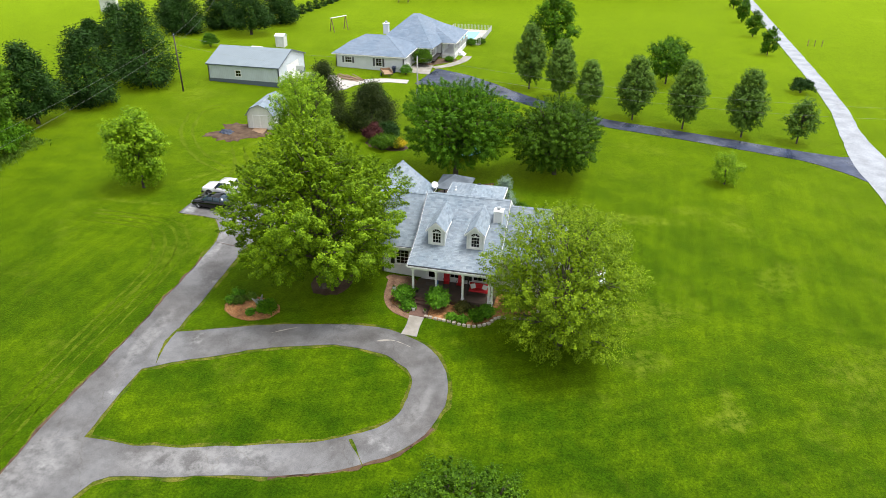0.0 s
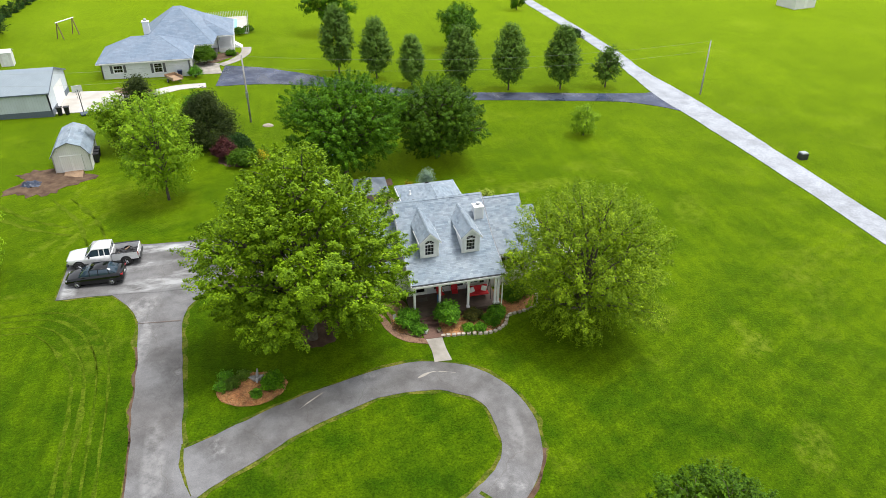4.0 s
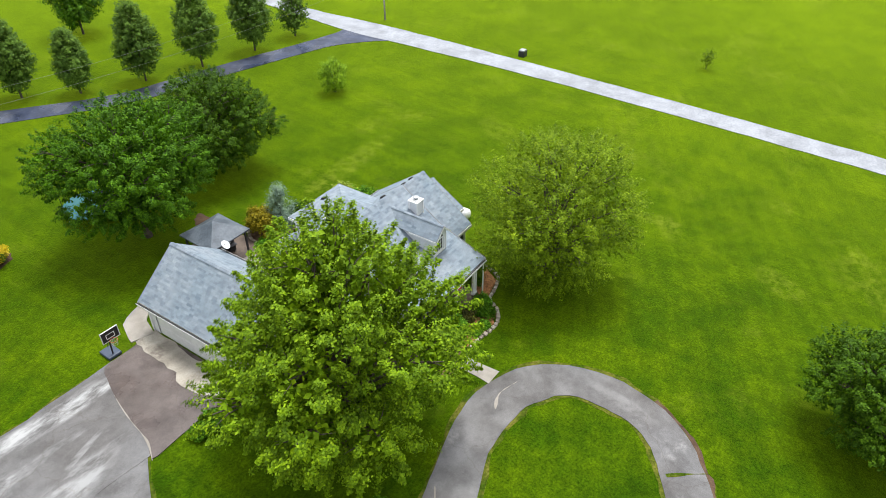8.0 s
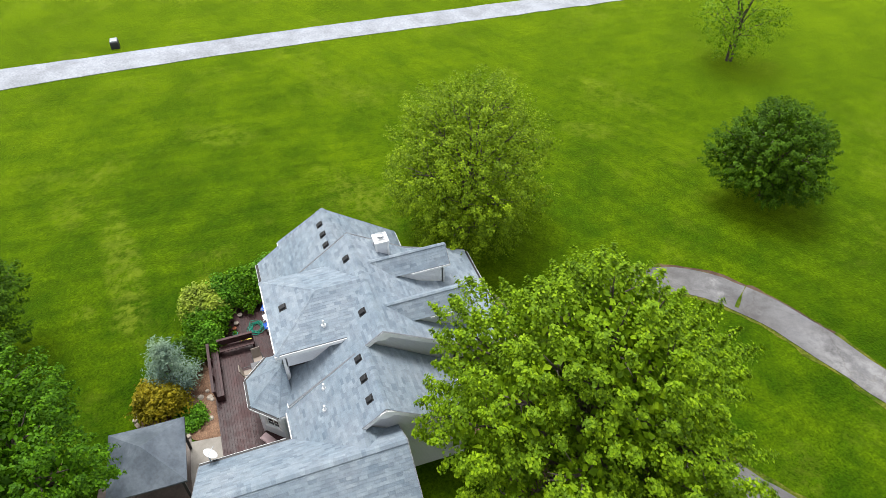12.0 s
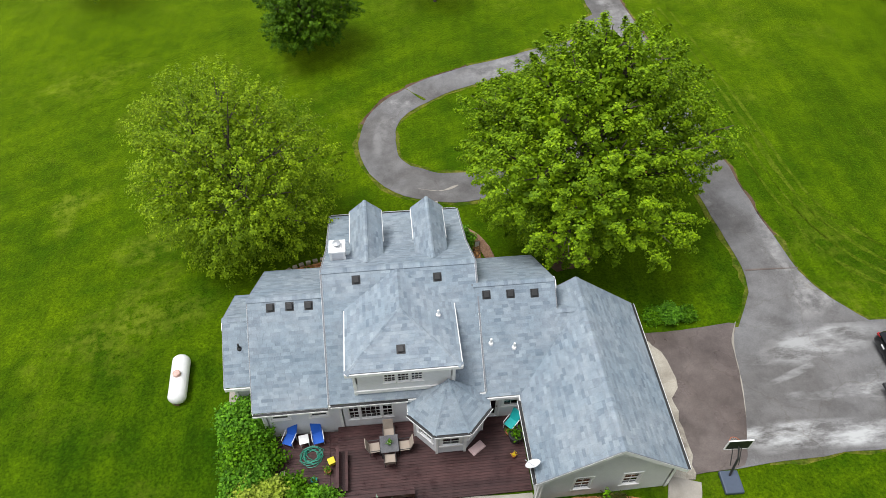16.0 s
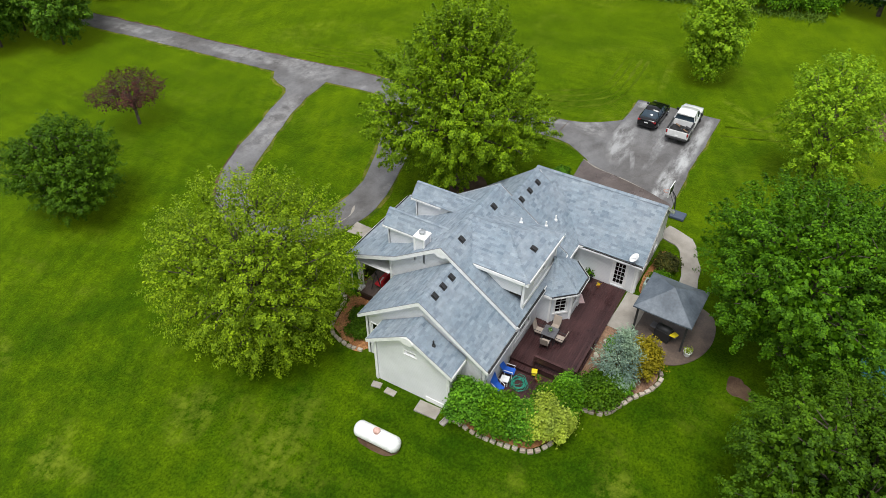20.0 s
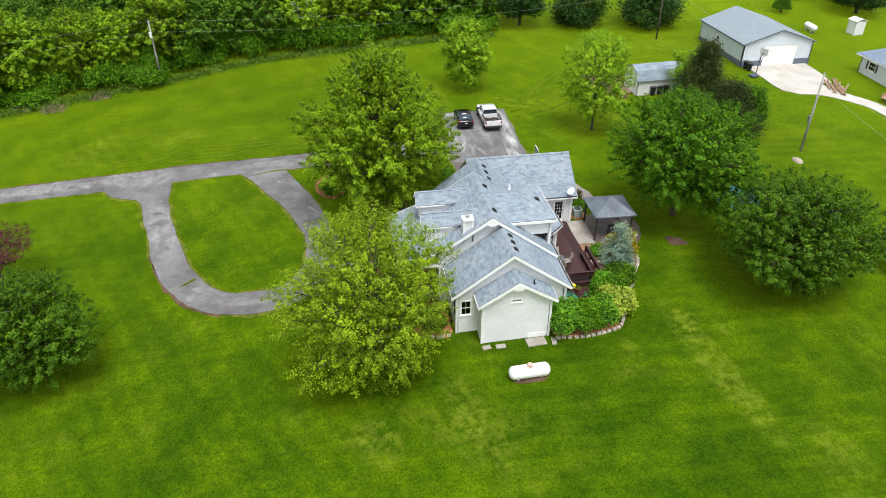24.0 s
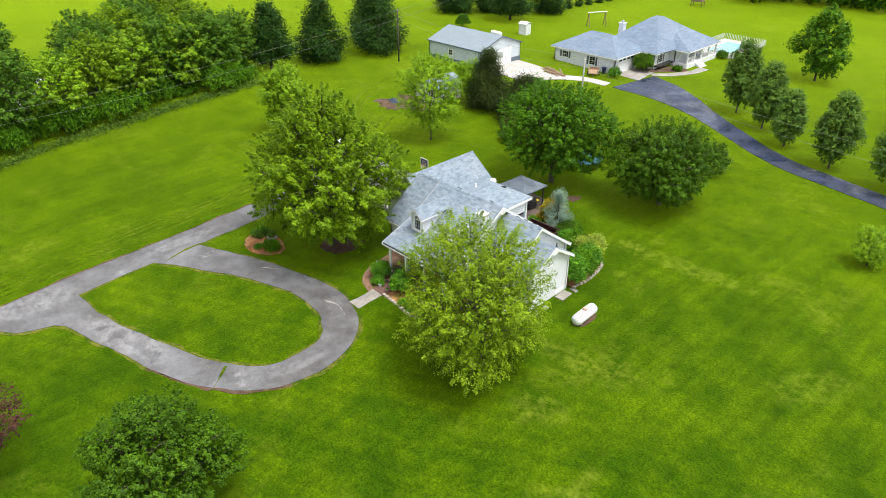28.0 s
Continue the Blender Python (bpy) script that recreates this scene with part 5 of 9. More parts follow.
# eight-sided breakfast bay
BX, BY = -2.0, 5.4
eave = [(BX + 1.95, BY - 0.1), (BX + 1.95, BY + 0.75), (BX + 0.82, BY + 1.95), (BX - 0.82, BY + 1.95), (BX - 1.95, BY + 0.75), (BX - 1.95, BY - 0.1)]
shell = [(BX + 1.65, BY - 0.2), (BX + 1.65, BY + 0.62), (BX + 0.68, BY + 1.65), (BX - 0.68, BY + 1.65), (BX - 1.65, BY + 0.62), (BX - 1.65, BY - 0.2)]
bay = Roof(house, SHINGLE, 19)
apex = (BX, BY, 4.45)
for i in range(5):
    e0, e1 = eave[i], eave[i + 1]
    bay.slope([(*e0, 3.0), (*e1, 3.0), apex], 0.12)
    bay.ridge((*e1, 3.0), apex, 0.1)
    s0, s1 = Vector((*shell[i], 0)), Vector((*shell[i + 1], 0))
    ln = (s1 - s0).length
    d = (s1 - s0).normalized()
    has = 1 <= i <= 3
    ow = 0.85 if i == 2 else 0.75
    wall("bay_wall", house, shell[i], shell[i + 1], 0.0, 2.95, SIDING_PALE, [(ln / 2 - ow / 2, ln / 2 + ow / 2, 1.25, 2.45)] if has else ())
    if has:
        mid = (s0 + s1) / 2
        window(house, mid.x, mid.y, 1.85, d.y, -d.x, ow, 1.2, 2, 4, True, trim=0.11)
    trim(house, "fascia", [((*e0, 2.99), (*e1, 2.99))], 0.06, 0.17)
    od = Vector((e1[1] - e0[1], e0[0] - e1[0]))
    od = od.normalized() * (1 if od.dot(Vector(((e0[0] + e1[0]) / 2 - BX, (e0[1] + e1[1]) / 2 - BY))) > 0 else -1)
    if 1 <= i <= 3:
        gutter((e0[0] + od.x * 0.03, e0[1] + od.y * 0.03, 2.99), (e1[0] + od.x * 0.03, e1[1] + od.y * 0.03, 2.99), od.x, od.y)
for s in shell[1:5]:
    part("corner_board", boxes((s[0] - 0.06, s[0] + 0.06, s[1] - 0.06, s[1] + 0.06, 0.4, 2.9)), WHITE, house)
bay.done("bay_roof")


# front dormers
def front_dormer(x):
    """A narrow gabled dormer with an arched window, standing on the front slope."""
    y0, zb, ze, zr = -4.1, 4.2, 5.95, 6.68
    w = 0.66
    ob = part("front_dormer", bmesh.new(), SIDING, house)
    wall("dormer_wall", ob, (x - w, y0), (x + w, y0), zb, ze, WHITE, [(w - 0.37, w + 0.37, 4.6, 5.94)], [(0, ze), (2 * w, ze), (w, zr - 0.1)], 0.1)
    wall("dormer_wall", ob, (x + w, y0), (x + w, -0.8), zb, ze, SIDING, (), (), 0.1)
    wall("dormer_wall", ob, (x - w, -0.8), (x - w, y0), zb, ze, SIDING, (), (), 0.1)
    r = Roof(ob, SHINGLE, int(40 + x * 3))
    r.slope([(x + 0.83, y0 - 0.28, ze - 0.06), (x + 0.83, -0.6, ze - 0.06), (x, -0.2, zr), (x, y0 - 0.28, zr)], 0.08)
    r.slope([(x - 0.83, -0.6, ze - 0.06), (x - 0.83, y0 - 0.28, ze - 0.06), (x, y0 - 0.28, zr), (x, -0.2, zr)], 0.08)
    r.ridge((x, y0 - 0.28, zr), (x, -0.2, zr), 0.1)
    r.done("dormer_roof")
    trim(ob, "rake_board", [((x - 0.84, y0 - 0.3, ze - 0.06), (x, y0 - 0.3, zr)), ((x, y0 - 0.3, zr), (x + 0.84, y0 - 0.3, ze - 0.06))], 0.05, 0.16, 0.02)
    trim(ob, "fascia", [((x - 0.85, y0 - 0.28, ze - 0.06), (x - 0.85, -2.2, ze - 0.06)), ((x + 0.85, y0 - 0.28, ze - 0.06), (x + 0.85, -2.2, ze - 0.06))], 0.04, 0.1)
    for s in (-1, 1):
        part("corner_board", boxes((x + s * w - 0.06, x + s * w + 0.06, y0 - 0.012, y0 + 0.05, zb + 0.1, ze)), WHITE, ob)
    part("corner_board", boxes((x - w, x + w, y0 - 0.012, y0 + 0.0, 4.4, 4.52)), WHITE, ob)
    m = on_wall(x, y0, 5.2, 0, -1)
    window(ob, x, y0, 5.08, 0, -1, 0.74, 0.96, 3, 3, False, trim=0.07)
    # arched head
    bm = bmesh.new()
    ring = [(math.cos(math.pi * i / 12), math.sin(math.pi * i / 12)) for i in range(13)]
    for (c0, s0), (c1, s1) in zip(ring, ring[1:]):
        prism(bm, [m @ Vector(v) for v in ((c0 * 0.37, 0.03, 0.38 + s0 * 0.34), (c1 * 0.37, 0.03, 0.38 + s1 * 0.34), (c1 * 0.45, 0.03, 0.38 + s1 * 0.42), (c0 * 0.45, 0.03, 0.38 + s0 * 0.42))], m.to_3x3() @ Vector((0, -0.1, 0)))
    for a in (45, 90, 135):
        c, s = math.cos(radians(a)), math.sin(radians(a))
        rod(bm, m @ Vector((c * 0.08, -0.03, 0.38 + s * 0.08)), m @ Vector((c * 0.36, -0.03, 0.38 + s * 0.33)), 0.014, n=4)
    prism(bm, [m @ Vector((c * 0.1, -0.02, 0.37 + s * 0.11)) for c, s in ring], m.to_3x3() @ Vector((0, -0.03, 0)))
    bmesh.ops.recalc_face_normals(bm, faces=bm.faces)
    part("arched_head", bm, WHITE, ob)
    bm = bmesh.new()
    prism(bm, [m @ Vector((c * 0.38, -0.05, 0.37 + s * 0.35)) for c, s in ring], m.to_3x3() @ Vector((0, -0.006, 0)))
    bmesh.ops.recalc_face_normals(bm, faces=bm.faces)
    part("pane", bm, GLASS, ob)
    return ob


for dx in (1.42, -1.82):
    front_dormer(dx)
# chimney chase, vents and pipes
chase = part("chimney", boxes((2.5, 3.15, -1.5, -0.85, 4.8, 6.75)), SIDING, house, "boxed siding chimney with a white metal cap")
for sx in (2.5, 3.15):
    for sy in (-1.5, -0.85):
        part("corner_board", boxes((sx - 0.05, sx + 0.05, sy - 0.05, sy + 0.05, 5.0, 6.75)), WHITE, chase)
part("chimney_cap", boxes((2.42, 3.23, -1.58, -0.77, 6.75, 6.84), (2.6, 3.05, -1.4, -0.95, 6.84, 6.9), bevel=0.01), WHITE, chase)
part("flue", lathe(bmesh.new(), [(0.13, 6.88), (0.13, 7.02), (0.2, 7.03), (0.2, 7.08), (0.02, 7.12)], 14, pose(2.83, -1.18, 0)), GALVANISED, chase, "round metal flue")


def roof_vent(x, y, z, slope):
    m = pose(x, y, z, -math.degrees(math.atan(slope)))
    bm = box(bmesh.new(), -0.14, 0.14, -0.15, 0.15, -0.02, 0.11, m, 0.03)
    box(bm, -0.2, 0.2, -0.2, 0.22, -0.02, 0.015, m)
    part("roof_vent", bm, BLACK, house, "black box roof vent")


for vx, vy, vz, sl in ((1.94, 0.95, 6.75, 0.725), (-1.9, 1.06, 6.68, 0.725), (-4.17, 1.89, 6.08, 0.765), (-5.33, 1.92, 6.06, 0.765), (-6.49, 1.96, 6.03, 0.765), (6.03, 1.6, 5.94, 0.72), (5.14, 1.6, 5.94, 0.72), (4.25, 1.62, 5.93, 0.72), (0.07, 4.7, 6.31, 0.41)):
    roof_vent(vx, vy, vz, sl)
for px, py, pz in ((-1.76, 3.0, 6.28), (-4.21, 3.72, 4.66), (-5.3, 3.94, 4.49), (7.75, 2.55, 4.15)):
    part("vent_pipe", lathe(bmesh.new(), [(0.13, -0.1), (0.11, 0.06), (0.055, 0.1), (0.05, 0.36), (0.03, 0.365)], 12, pose(px, py, pz)), WHITE if px < 5 else BLACK, house, "small roof vent pipe")
for args in ((3.35, -6.3, 0.2, 3.4, 0, -1), (6.8, 5.25, -0.2, 3.0, 1, 0), (8.2, 3.72, -0.4, 3.1, 1, 0), (8.2, -1.0, -0.5, 3.1, 1, 0), (-5.7, 9.6, 0.2, 3.0, 1, 0), (-11.85, 9.6, 0.3, 3.0, -1, 0), (-5.82, 9.75, 0.2, 3.0, 0, 1)):
    downspout(house, *args)
# dish on the garage eave
dish = part("satellite_dish", bmesh.new(), GALVANISED, house, "white satellite dish on a mast")
part("mast", rod(rod(bmesh.new(), (-5.45, 9.45, 2.9), (-5.3, 9.5, 3.7), 0.03), (-5.3, 9.5, 3.7), (-4.95, 9.2, 3.75), 0.015), GALVANISED, dish)
part("reflector", lathe(bmesh.new(), [(0.02, 0.0), (0.15, 0.016), (0.26, 0.055), (0.34, 0.105), (0.345, 0.115), (0.34, 0.12), (0.26, 0.07), (0.15, 0.03), (0.02, 0.012)], 24, pose(-5.3, 9.45, 3.62, 42, 0, 25)), TANK_WHITE, dish, smooth=True)

# porch
part("porch_floor", boxes((-3.6, 3.4, -6.0, FW, 0.3, ZF)), PORCH_BOARDS, house, "brown board porch floor")
part("porch_base", boxes((-3.5, 3.3, -5.9, FW, -0.5, 0.29)), BRICK, house)
part("porch_ceiling", boxes((-3.6, 3.4, -6.1, FW - 0.02, 3.18, 3.24)), WHITE, house)
part("porch_beam", boxes((-3.6, 3.4, -5.95, -5.65, 2.95, 3.18)), WHITE, house)
for px in (-3.42, -1.45, 0.8, 2.98, 3.22):
    part("post", boxes((px - 0.085, px + 0.085, -5.89, -5.72, ZF, 2.95), (px - 0.12, px + 0.12, -5.925, -5.685, ZF, ZF + 0.16), (px - 0.12, px + 0.12, -5.925, -5.685, 2.82, 2.95), bevel=0.008), WHITE, house, "white square porch post")
for k in range(3):
    part("step", boxes((-3.15, -1.75, -6.3 - 0.32 * k, -5.98 - 0.32 * k, -0.4, 0.32 - 0.17 * k), bevel=0.012), BRICK, house, "brown brick step")
part("landing", boxes((-3.2, -1.7, -8.2, -6.94, -0.5, -0.03)), BRICK, house, "brown brick landing")
door(house, -2.4, FW, ZF, 0, -1, 0.9, 2.03, 1)
window(house, -0.25, FW, 1.6, 0, -1, 1.2, 1.4, 3, 4, True, True)
window(house, 1.8, FW, 1.6, 0, -1, 1.2, 1.4, 3, 4, True, True)

# rear deck
deck = thing("deck", "dark brown stained wooden deck behind the house", "deck")
DZ = 0.52
part("deck_frame", boxes((-5.6, 3.38, 5.25, 9.28, -0.1, DZ - 0.06)), DECKWOOD, deck)


def planks(parent, x0, x1, y0, y1, z, width=0.142):
    y, i = y0, 0
    while y < y1 - 0.03:
        h = random.uniform(-0.004, 0.003)
        w = min(width, y1 - y)
        part("plank", boxes((x0 + random.uniform(-0.015, 0.01), x1 + random.uniform(-0.01, 0.015), y, y + w - 0.01, z - 0.035 + h, z + h)), DECKWOOD, parent)
        y += width


planks(deck, -5.62, 3.42, 5.25, 9.32, DZ)
part("deck_frame", boxes((-5.3, -2.9, 9.33, 9.85, -0.1, 0.3)), DECKWOOD, deck)
planks(deck, -5.32, -2.88, 9.34, 9.9, 0.34)
part("deck_frame", boxes((3.43, 3.8, 5.4, 6.9, -0.1, 0.3)), DECKWOOD, deck)
planks(deck, 3.43, 3.82, 5.4, 6.95, 0.34)
low = thing("lower_deck", "low wet board deck beside the raised deck", "deck")
part("deck_frame", boxes((3.45, 6.9, 5.25, 8.3, -0.4, 0.1)), DECKWOOD, low)
planks(low, 3.86, 6.95, 5.25, 8.35, 0.15)


def bench(x0, y0, x1, y1, back):
    """A built-in slatted bench with a leaning back along its outer side."""
    b = thing("deck_bench", "dark slatted built-in bench at the deck's edge", "bench", group="deck benches")
    d = Vector((x1 - x0, y1 - y0, 0))
    ln = d.length
    ang = math.atan2(d.y, d.x)
    m = Matrix.Translation((x0, y0, DZ)) @ Matrix.Rotation(ang, 4, "Z")
    for k in range(3):
        part("slat", box(bmesh.new(), 0, ln, 0.03 + 0.14 * k, 0.16 + 0.14 * k, 0.4, 0.44, m), DECKWOOD, b)
    for k in range(3):
        part("slat", box(bmesh.new(), 0, ln, back, back + 0.04, 0.5 + 0.15 * k, 0.63 + 0.15 * k, m), DECKWOOD, b)
    part("top_rail", box(bmesh.new(), -0.03, ln + 0.03, back - 0.05, back + 0.1, 0.94, 0.98, m), DECKWOOD, b)
    for k in range(int(ln / 1.0) + 1):
        s = min(ln - 0.09, k * ln / max(1, int(ln / 1.0)))
        part("leg", box(bmesh.new(), s, s + 0.09, 0.05, 0.4, 0, 0.4, m), DECKWOOD, b)
        part("post", box(bmesh.new(), s, s + 0.09, back - 0.09, back, 0.0, 0.94, m), DECKWOOD, b)
    return b


bench(-0.1, 8.75, 3.3, 8.75, 0.48)
bench(3.38, 6.75, 3.38, 8.7, -0.02)

# ---- trees and shrubs ----
def unit(v):
    return v / np.maximum(np.linalg.norm(v, axis=-1, keepdims=True), 1e-9)


def leaf_mesh(name, centre, facing, along, length, width, material, parent, kind=""):
    """Many small kite-shaped leaves, folded a little along the rib."""
    n = len(centre)
    along = unit(along - facing * (along * facing).sum(1, keepdims=True))
    side = np.cross(facing, along)
    length, width = np.asarray(length).reshape(-1, 1), np.asarray(width).reshape(-1, 1)
    v = np.empty((n, 4, 3))
    v[:, 0] = centre - along * length * 0.5
    v[:, 1] = centre + side * width * 0.5 + facing * width * 0.22
    v[:, 2] = centre + along * length * 0.5
    v[:, 3] = centre - side * width * 0.5 + facing * width * 0.22
    me = bpy.data.meshes.new(name)
    me.vertices.add(n * 4)
    me.vertices.foreach_set("co", v.astype(np.float32).ravel())
    idx = (np.arange(n)[:, None] * 4 + np.array([0, 1, 2, 0, 2, 3])).ravel()
    me.loops.add(n * 6)
    me.loops.foreach_set("vertex_index", idx.astype(np.int32))
    me.polygons.add(n * 2)
    me.polygons.foreach_set("loop_start", (np.arange(n * 2) * 3).astype(np.int32))
    me.polygons.foreach_set("loop_total", np.full(n * 2, 3, np.int32))
    me.update(calc_edges=True)
    me.materials.append(material)
    ob = new(name, me)
    ob.parent = parent
    if kind:
        ob["kind"] = kind
    return ob


def limb_verts(verts, faces, pts, radii, n=6):
    o = len(verts)
    pts = [Vector(p) for p in pts]
    for i, (p, r) in enumerate(zip(pts, radii)):
        d = (pts[min(i + 1, len(pts) - 1)] - pts[max(i - 1, 0)]).normalized()
        u = d.orthogonal().normalized()
        w = d.cross(u)
        for k in range(n):
            a = 2 * math.pi * k / n
            verts.append(p + (u * math.cos(a) + w * math.sin(a)) * r)
    for i in range(len(pts) - 1):
        for k in range(n):
            a, b = o + i * n + k, o + i * n + (k + 1) % n
            faces.append((a, b, b + n, a + n))


def tree(name, label, x, y, height, radius, material, seed, low=0.12, lobes=12, clumps=500, per=36, leaf=0.24, clump=0.55, trunk=0.0, shape="round", fill=0.12, category="tree", group="", stems=1, lean=0.0, sink=0.05, flat=1.0, spiky=0.5, wobble=1.0, gap=1.0, even=False, core=1.0, fine=1.0):
    """A broad-leaved tree: trunk, limbs that run out to lobes, and leafy clumps over the lobes."""
    rng = np.random.default_rng(seed)
    whole, leaf, per = leaf, leaf / fine, int(per * fine ** 1.8)
    t = thing(name, label, category, x, y, land(x, y) - sink, rng.uniform(0, 360) if not lean else 0, group)
    zb = height * low
    zc, rz = (height + zb) / 2, (height - zb) / 2
    cents, radii = [], []
    wob = rng.uniform(0, 6.28, 6)

    def bulge(a, s):
        return 1 + wobble * (0.13 * math.sin(2 * a + wob[0]) + 0.1 * math.sin(3 * a + wob[1] + 2 * s) + 0.09 * math.sin(5 * a + wob[2] - 3 * s))

    for i in range(lobes):
        a = i * 2.39996 + rng.uniform(-0.4, 0.4)
        h = (i + 0.5) / lobes
        s = 1 - 2 * h
        r = math.sqrt(max(0, 1 - s * s))
        prof = 1.0
        if shape == "pear":
            prof = max(0.25, 1.06 - max(0, s + 0.15) * 0.62)
        if shape == "vase":
            prof = 0.75 + 0.25 * s
        q = rng.uniform(0.24, 0.42) * radius * (0.8 if shape == "pear" else 1.0)
        k = (1 - q / radius) * rng.uniform(0.84, 1.08) * bulge(a, s)
        if even:
            q = radius * 0.34
            k = 0.66
        cents.append((math.cos(a) * r * radius * k * prof, math.sin(a) * r * radius * k * prof, zc + s * (rz - q * 0.8) * flat * rng.uniform(0.92, 1.04)))
        radii.append((q, q, q * min(1.1, rz / radius) * rng.uniform(0.7, 0.95)))
    cents.append((0, 0, zc))
    radii.append((radius * 0.6, radius * 0.6, rz * 0.72))
    cents, radii = np.array(cents), np.array(radii)
    # clumps over the lobes' skins
    big = radii[:, 0] ** 2
    pick = rng.choice(len(cents), clumps * 14, p=big / big.sum())
    d = unit(rng.normal(size=(clumps * 14, 3)))
    d[:, 2] = np.where(rng.random(len(d)) < 0.35, np.abs(d[:, 2]), d[:, 2])
    d = unit(d)
    p = cents[pick] + d * radii[pick] * rng.uniform(0.8, 1.12, (len(d), 1))
    inside = np.zeros(len(p), bool)
    for c, r in zip(cents, radii):
        inside |= (((p - c) / (r * 0.84)) ** 2).sum(1) < 1
    keep = ~inside | (rng.random(len(p)) < fill)
    keep &= p[:, 2] > max(0.15, zb * 0.6)
    p, d = p[keep], d[keep]
    # one tuft to a cell, so that dark gaps stay between them
    cell = np.floor(p / (clump * gap)).astype(np.int64)
    first = np.sort(np.unique(cell, axis=0, return_index=True)[1])
    p, d = p[first][:clumps], d[first][:clumps]
    m = len(p)
    hub = np.array([0, 0, zc - rz * 0.3])
    out = unit(unit(p - hub) * 0.8 + d * 0.5 + np.array([0, 0, 0.3]) + rng.normal(size=(m, 3)) * 0.25)
    # leaves gather along short shoots that point outwards
    sz = rng.uniform(0.55, 1.45, m)
    s = rng.random((m, per)) ** 0.8
    off = rng.normal(size=(m, per, 3)) * (0.32 * (1.2 - s * spiky))[..., None]
    pos = p[:, None] + (off * clump + out[:, None] * ((s - 0.4) * 1.9 * clump)[..., None]) * sz[:, None, None]
    pos[..., 2] -= (s ** 2 * 0.2 * clump * sz[:, None])
    nrm = unit((pos - p[:, None]) / (clump * sz)[:, None, None] * 0.8 + out[:, None] * 0.4 + np.array([0, 0, 0.6]) + rng.normal(size=(m, per, 3)) * 0.28)
    alo = unit(out[:, None] + rng.normal(size=(m, per, 3)) * 0.8 - np.array([0, 0, 0.25]))
    ln = leaf * rng.uniform(0.6, 1.25, m * per)
    pos, nrm, alo = pos.reshape(-1, 3), nrm.reshape(-1, 3), alo.reshape(-1, 3)
    # older leaves deeper in the lobes
    deep = [np.zeros((0, 3))]
    for c, r in zip(cents, radii):
        k = int(core * 12.6 * r[0] * r[2] / (whole * 2.2) ** 2)
        deep.append(c + unit(rng.normal(size=(k, 3))) * r * rng.uniform(0.4, 0.68, (k, 1)))
    deep = np.concatenate(deep)
    deep = deep[deep[:, 2] > max(0.3, zb * 0.8)]
    pos = np.concatenate([pos, deep])
    nrm = np.concatenate([nrm, unit(rng.normal(size=deep.shape) + np.array([0, 0, 0.6]))])
    alo = np.concatenate([alo, unit(rng.normal(size=deep.shape))])
    ln = np.concatenate([ln, whole * rng.uniform(1.3, 2.2, len(deep))])
    leaf_mesh("crown", pos, nrm, alo, ln, ln * 0.66, material, t)
    # trunk and limbs
    verts, faces = [], []
    tr = trunk or radius * 0.045 + 0.05
    for sidx in range(stems):
        ox = 0.0 if stems == 1 else math.cos(sidx * 2.4) * tr * 1.6
        oy = 0.0 if stems == 1 else math.sin(sidx * 2.4) * tr * 1.6
        top = Vector((ox * 4, oy * 4, zc + rz * 0.35))
        pts = [Vector((ox, oy, -0.3)), Vector((ox, oy, 0.15)), Vector((ox * 1.2, oy * 1.2, zb + 0.3)), Vector((ox * 2 + rng.uniform(-0.2, 0.2), oy * 2 + rng.uniform(-0.2, 0.2), zc * 0.8)), top]
        limb_verts(verts, faces, pts, [tr * 1.5, tr * 1.1, tr * 0.9, tr * 0.6, tr * 0.25], 9)
    for c, r in zip(cents[:-1], radii[:-1]):
        z0 = max(zb * 0.7 + 0.2, min(c[2] * 0.55, zc))
        a = Vector((0, 0, z0))
        e = Vector(c)
        mid = a.lerp(e, 0.5) + Vector((0, 0, 0.08 * radius))
        limb_verts(verts, faces, [a, mid, e, e + (e - mid) * 0.5], [tr * 0.45, tr * 0.32, tr * 0.2, tr * 0.06], 6)
        for k in range(4):
            dv = Vector(unit(rng.normal(size=3)))
            tip = e + Vector((dv.x * r[0], dv.y * r[1], abs(dv.z) * r[2])) * 0.9
            limb_verts(verts, faces, [e.lerp(mid, 0.3), e.lerp(tip, 0.5) + Vector((0, 0, 0.1)), tip], [tr * 0.16, tr * 0.11, tr * 0.03], 4)
    mesh_ob("trunk", verts, faces, BARK, t, smooth=True)
    return t


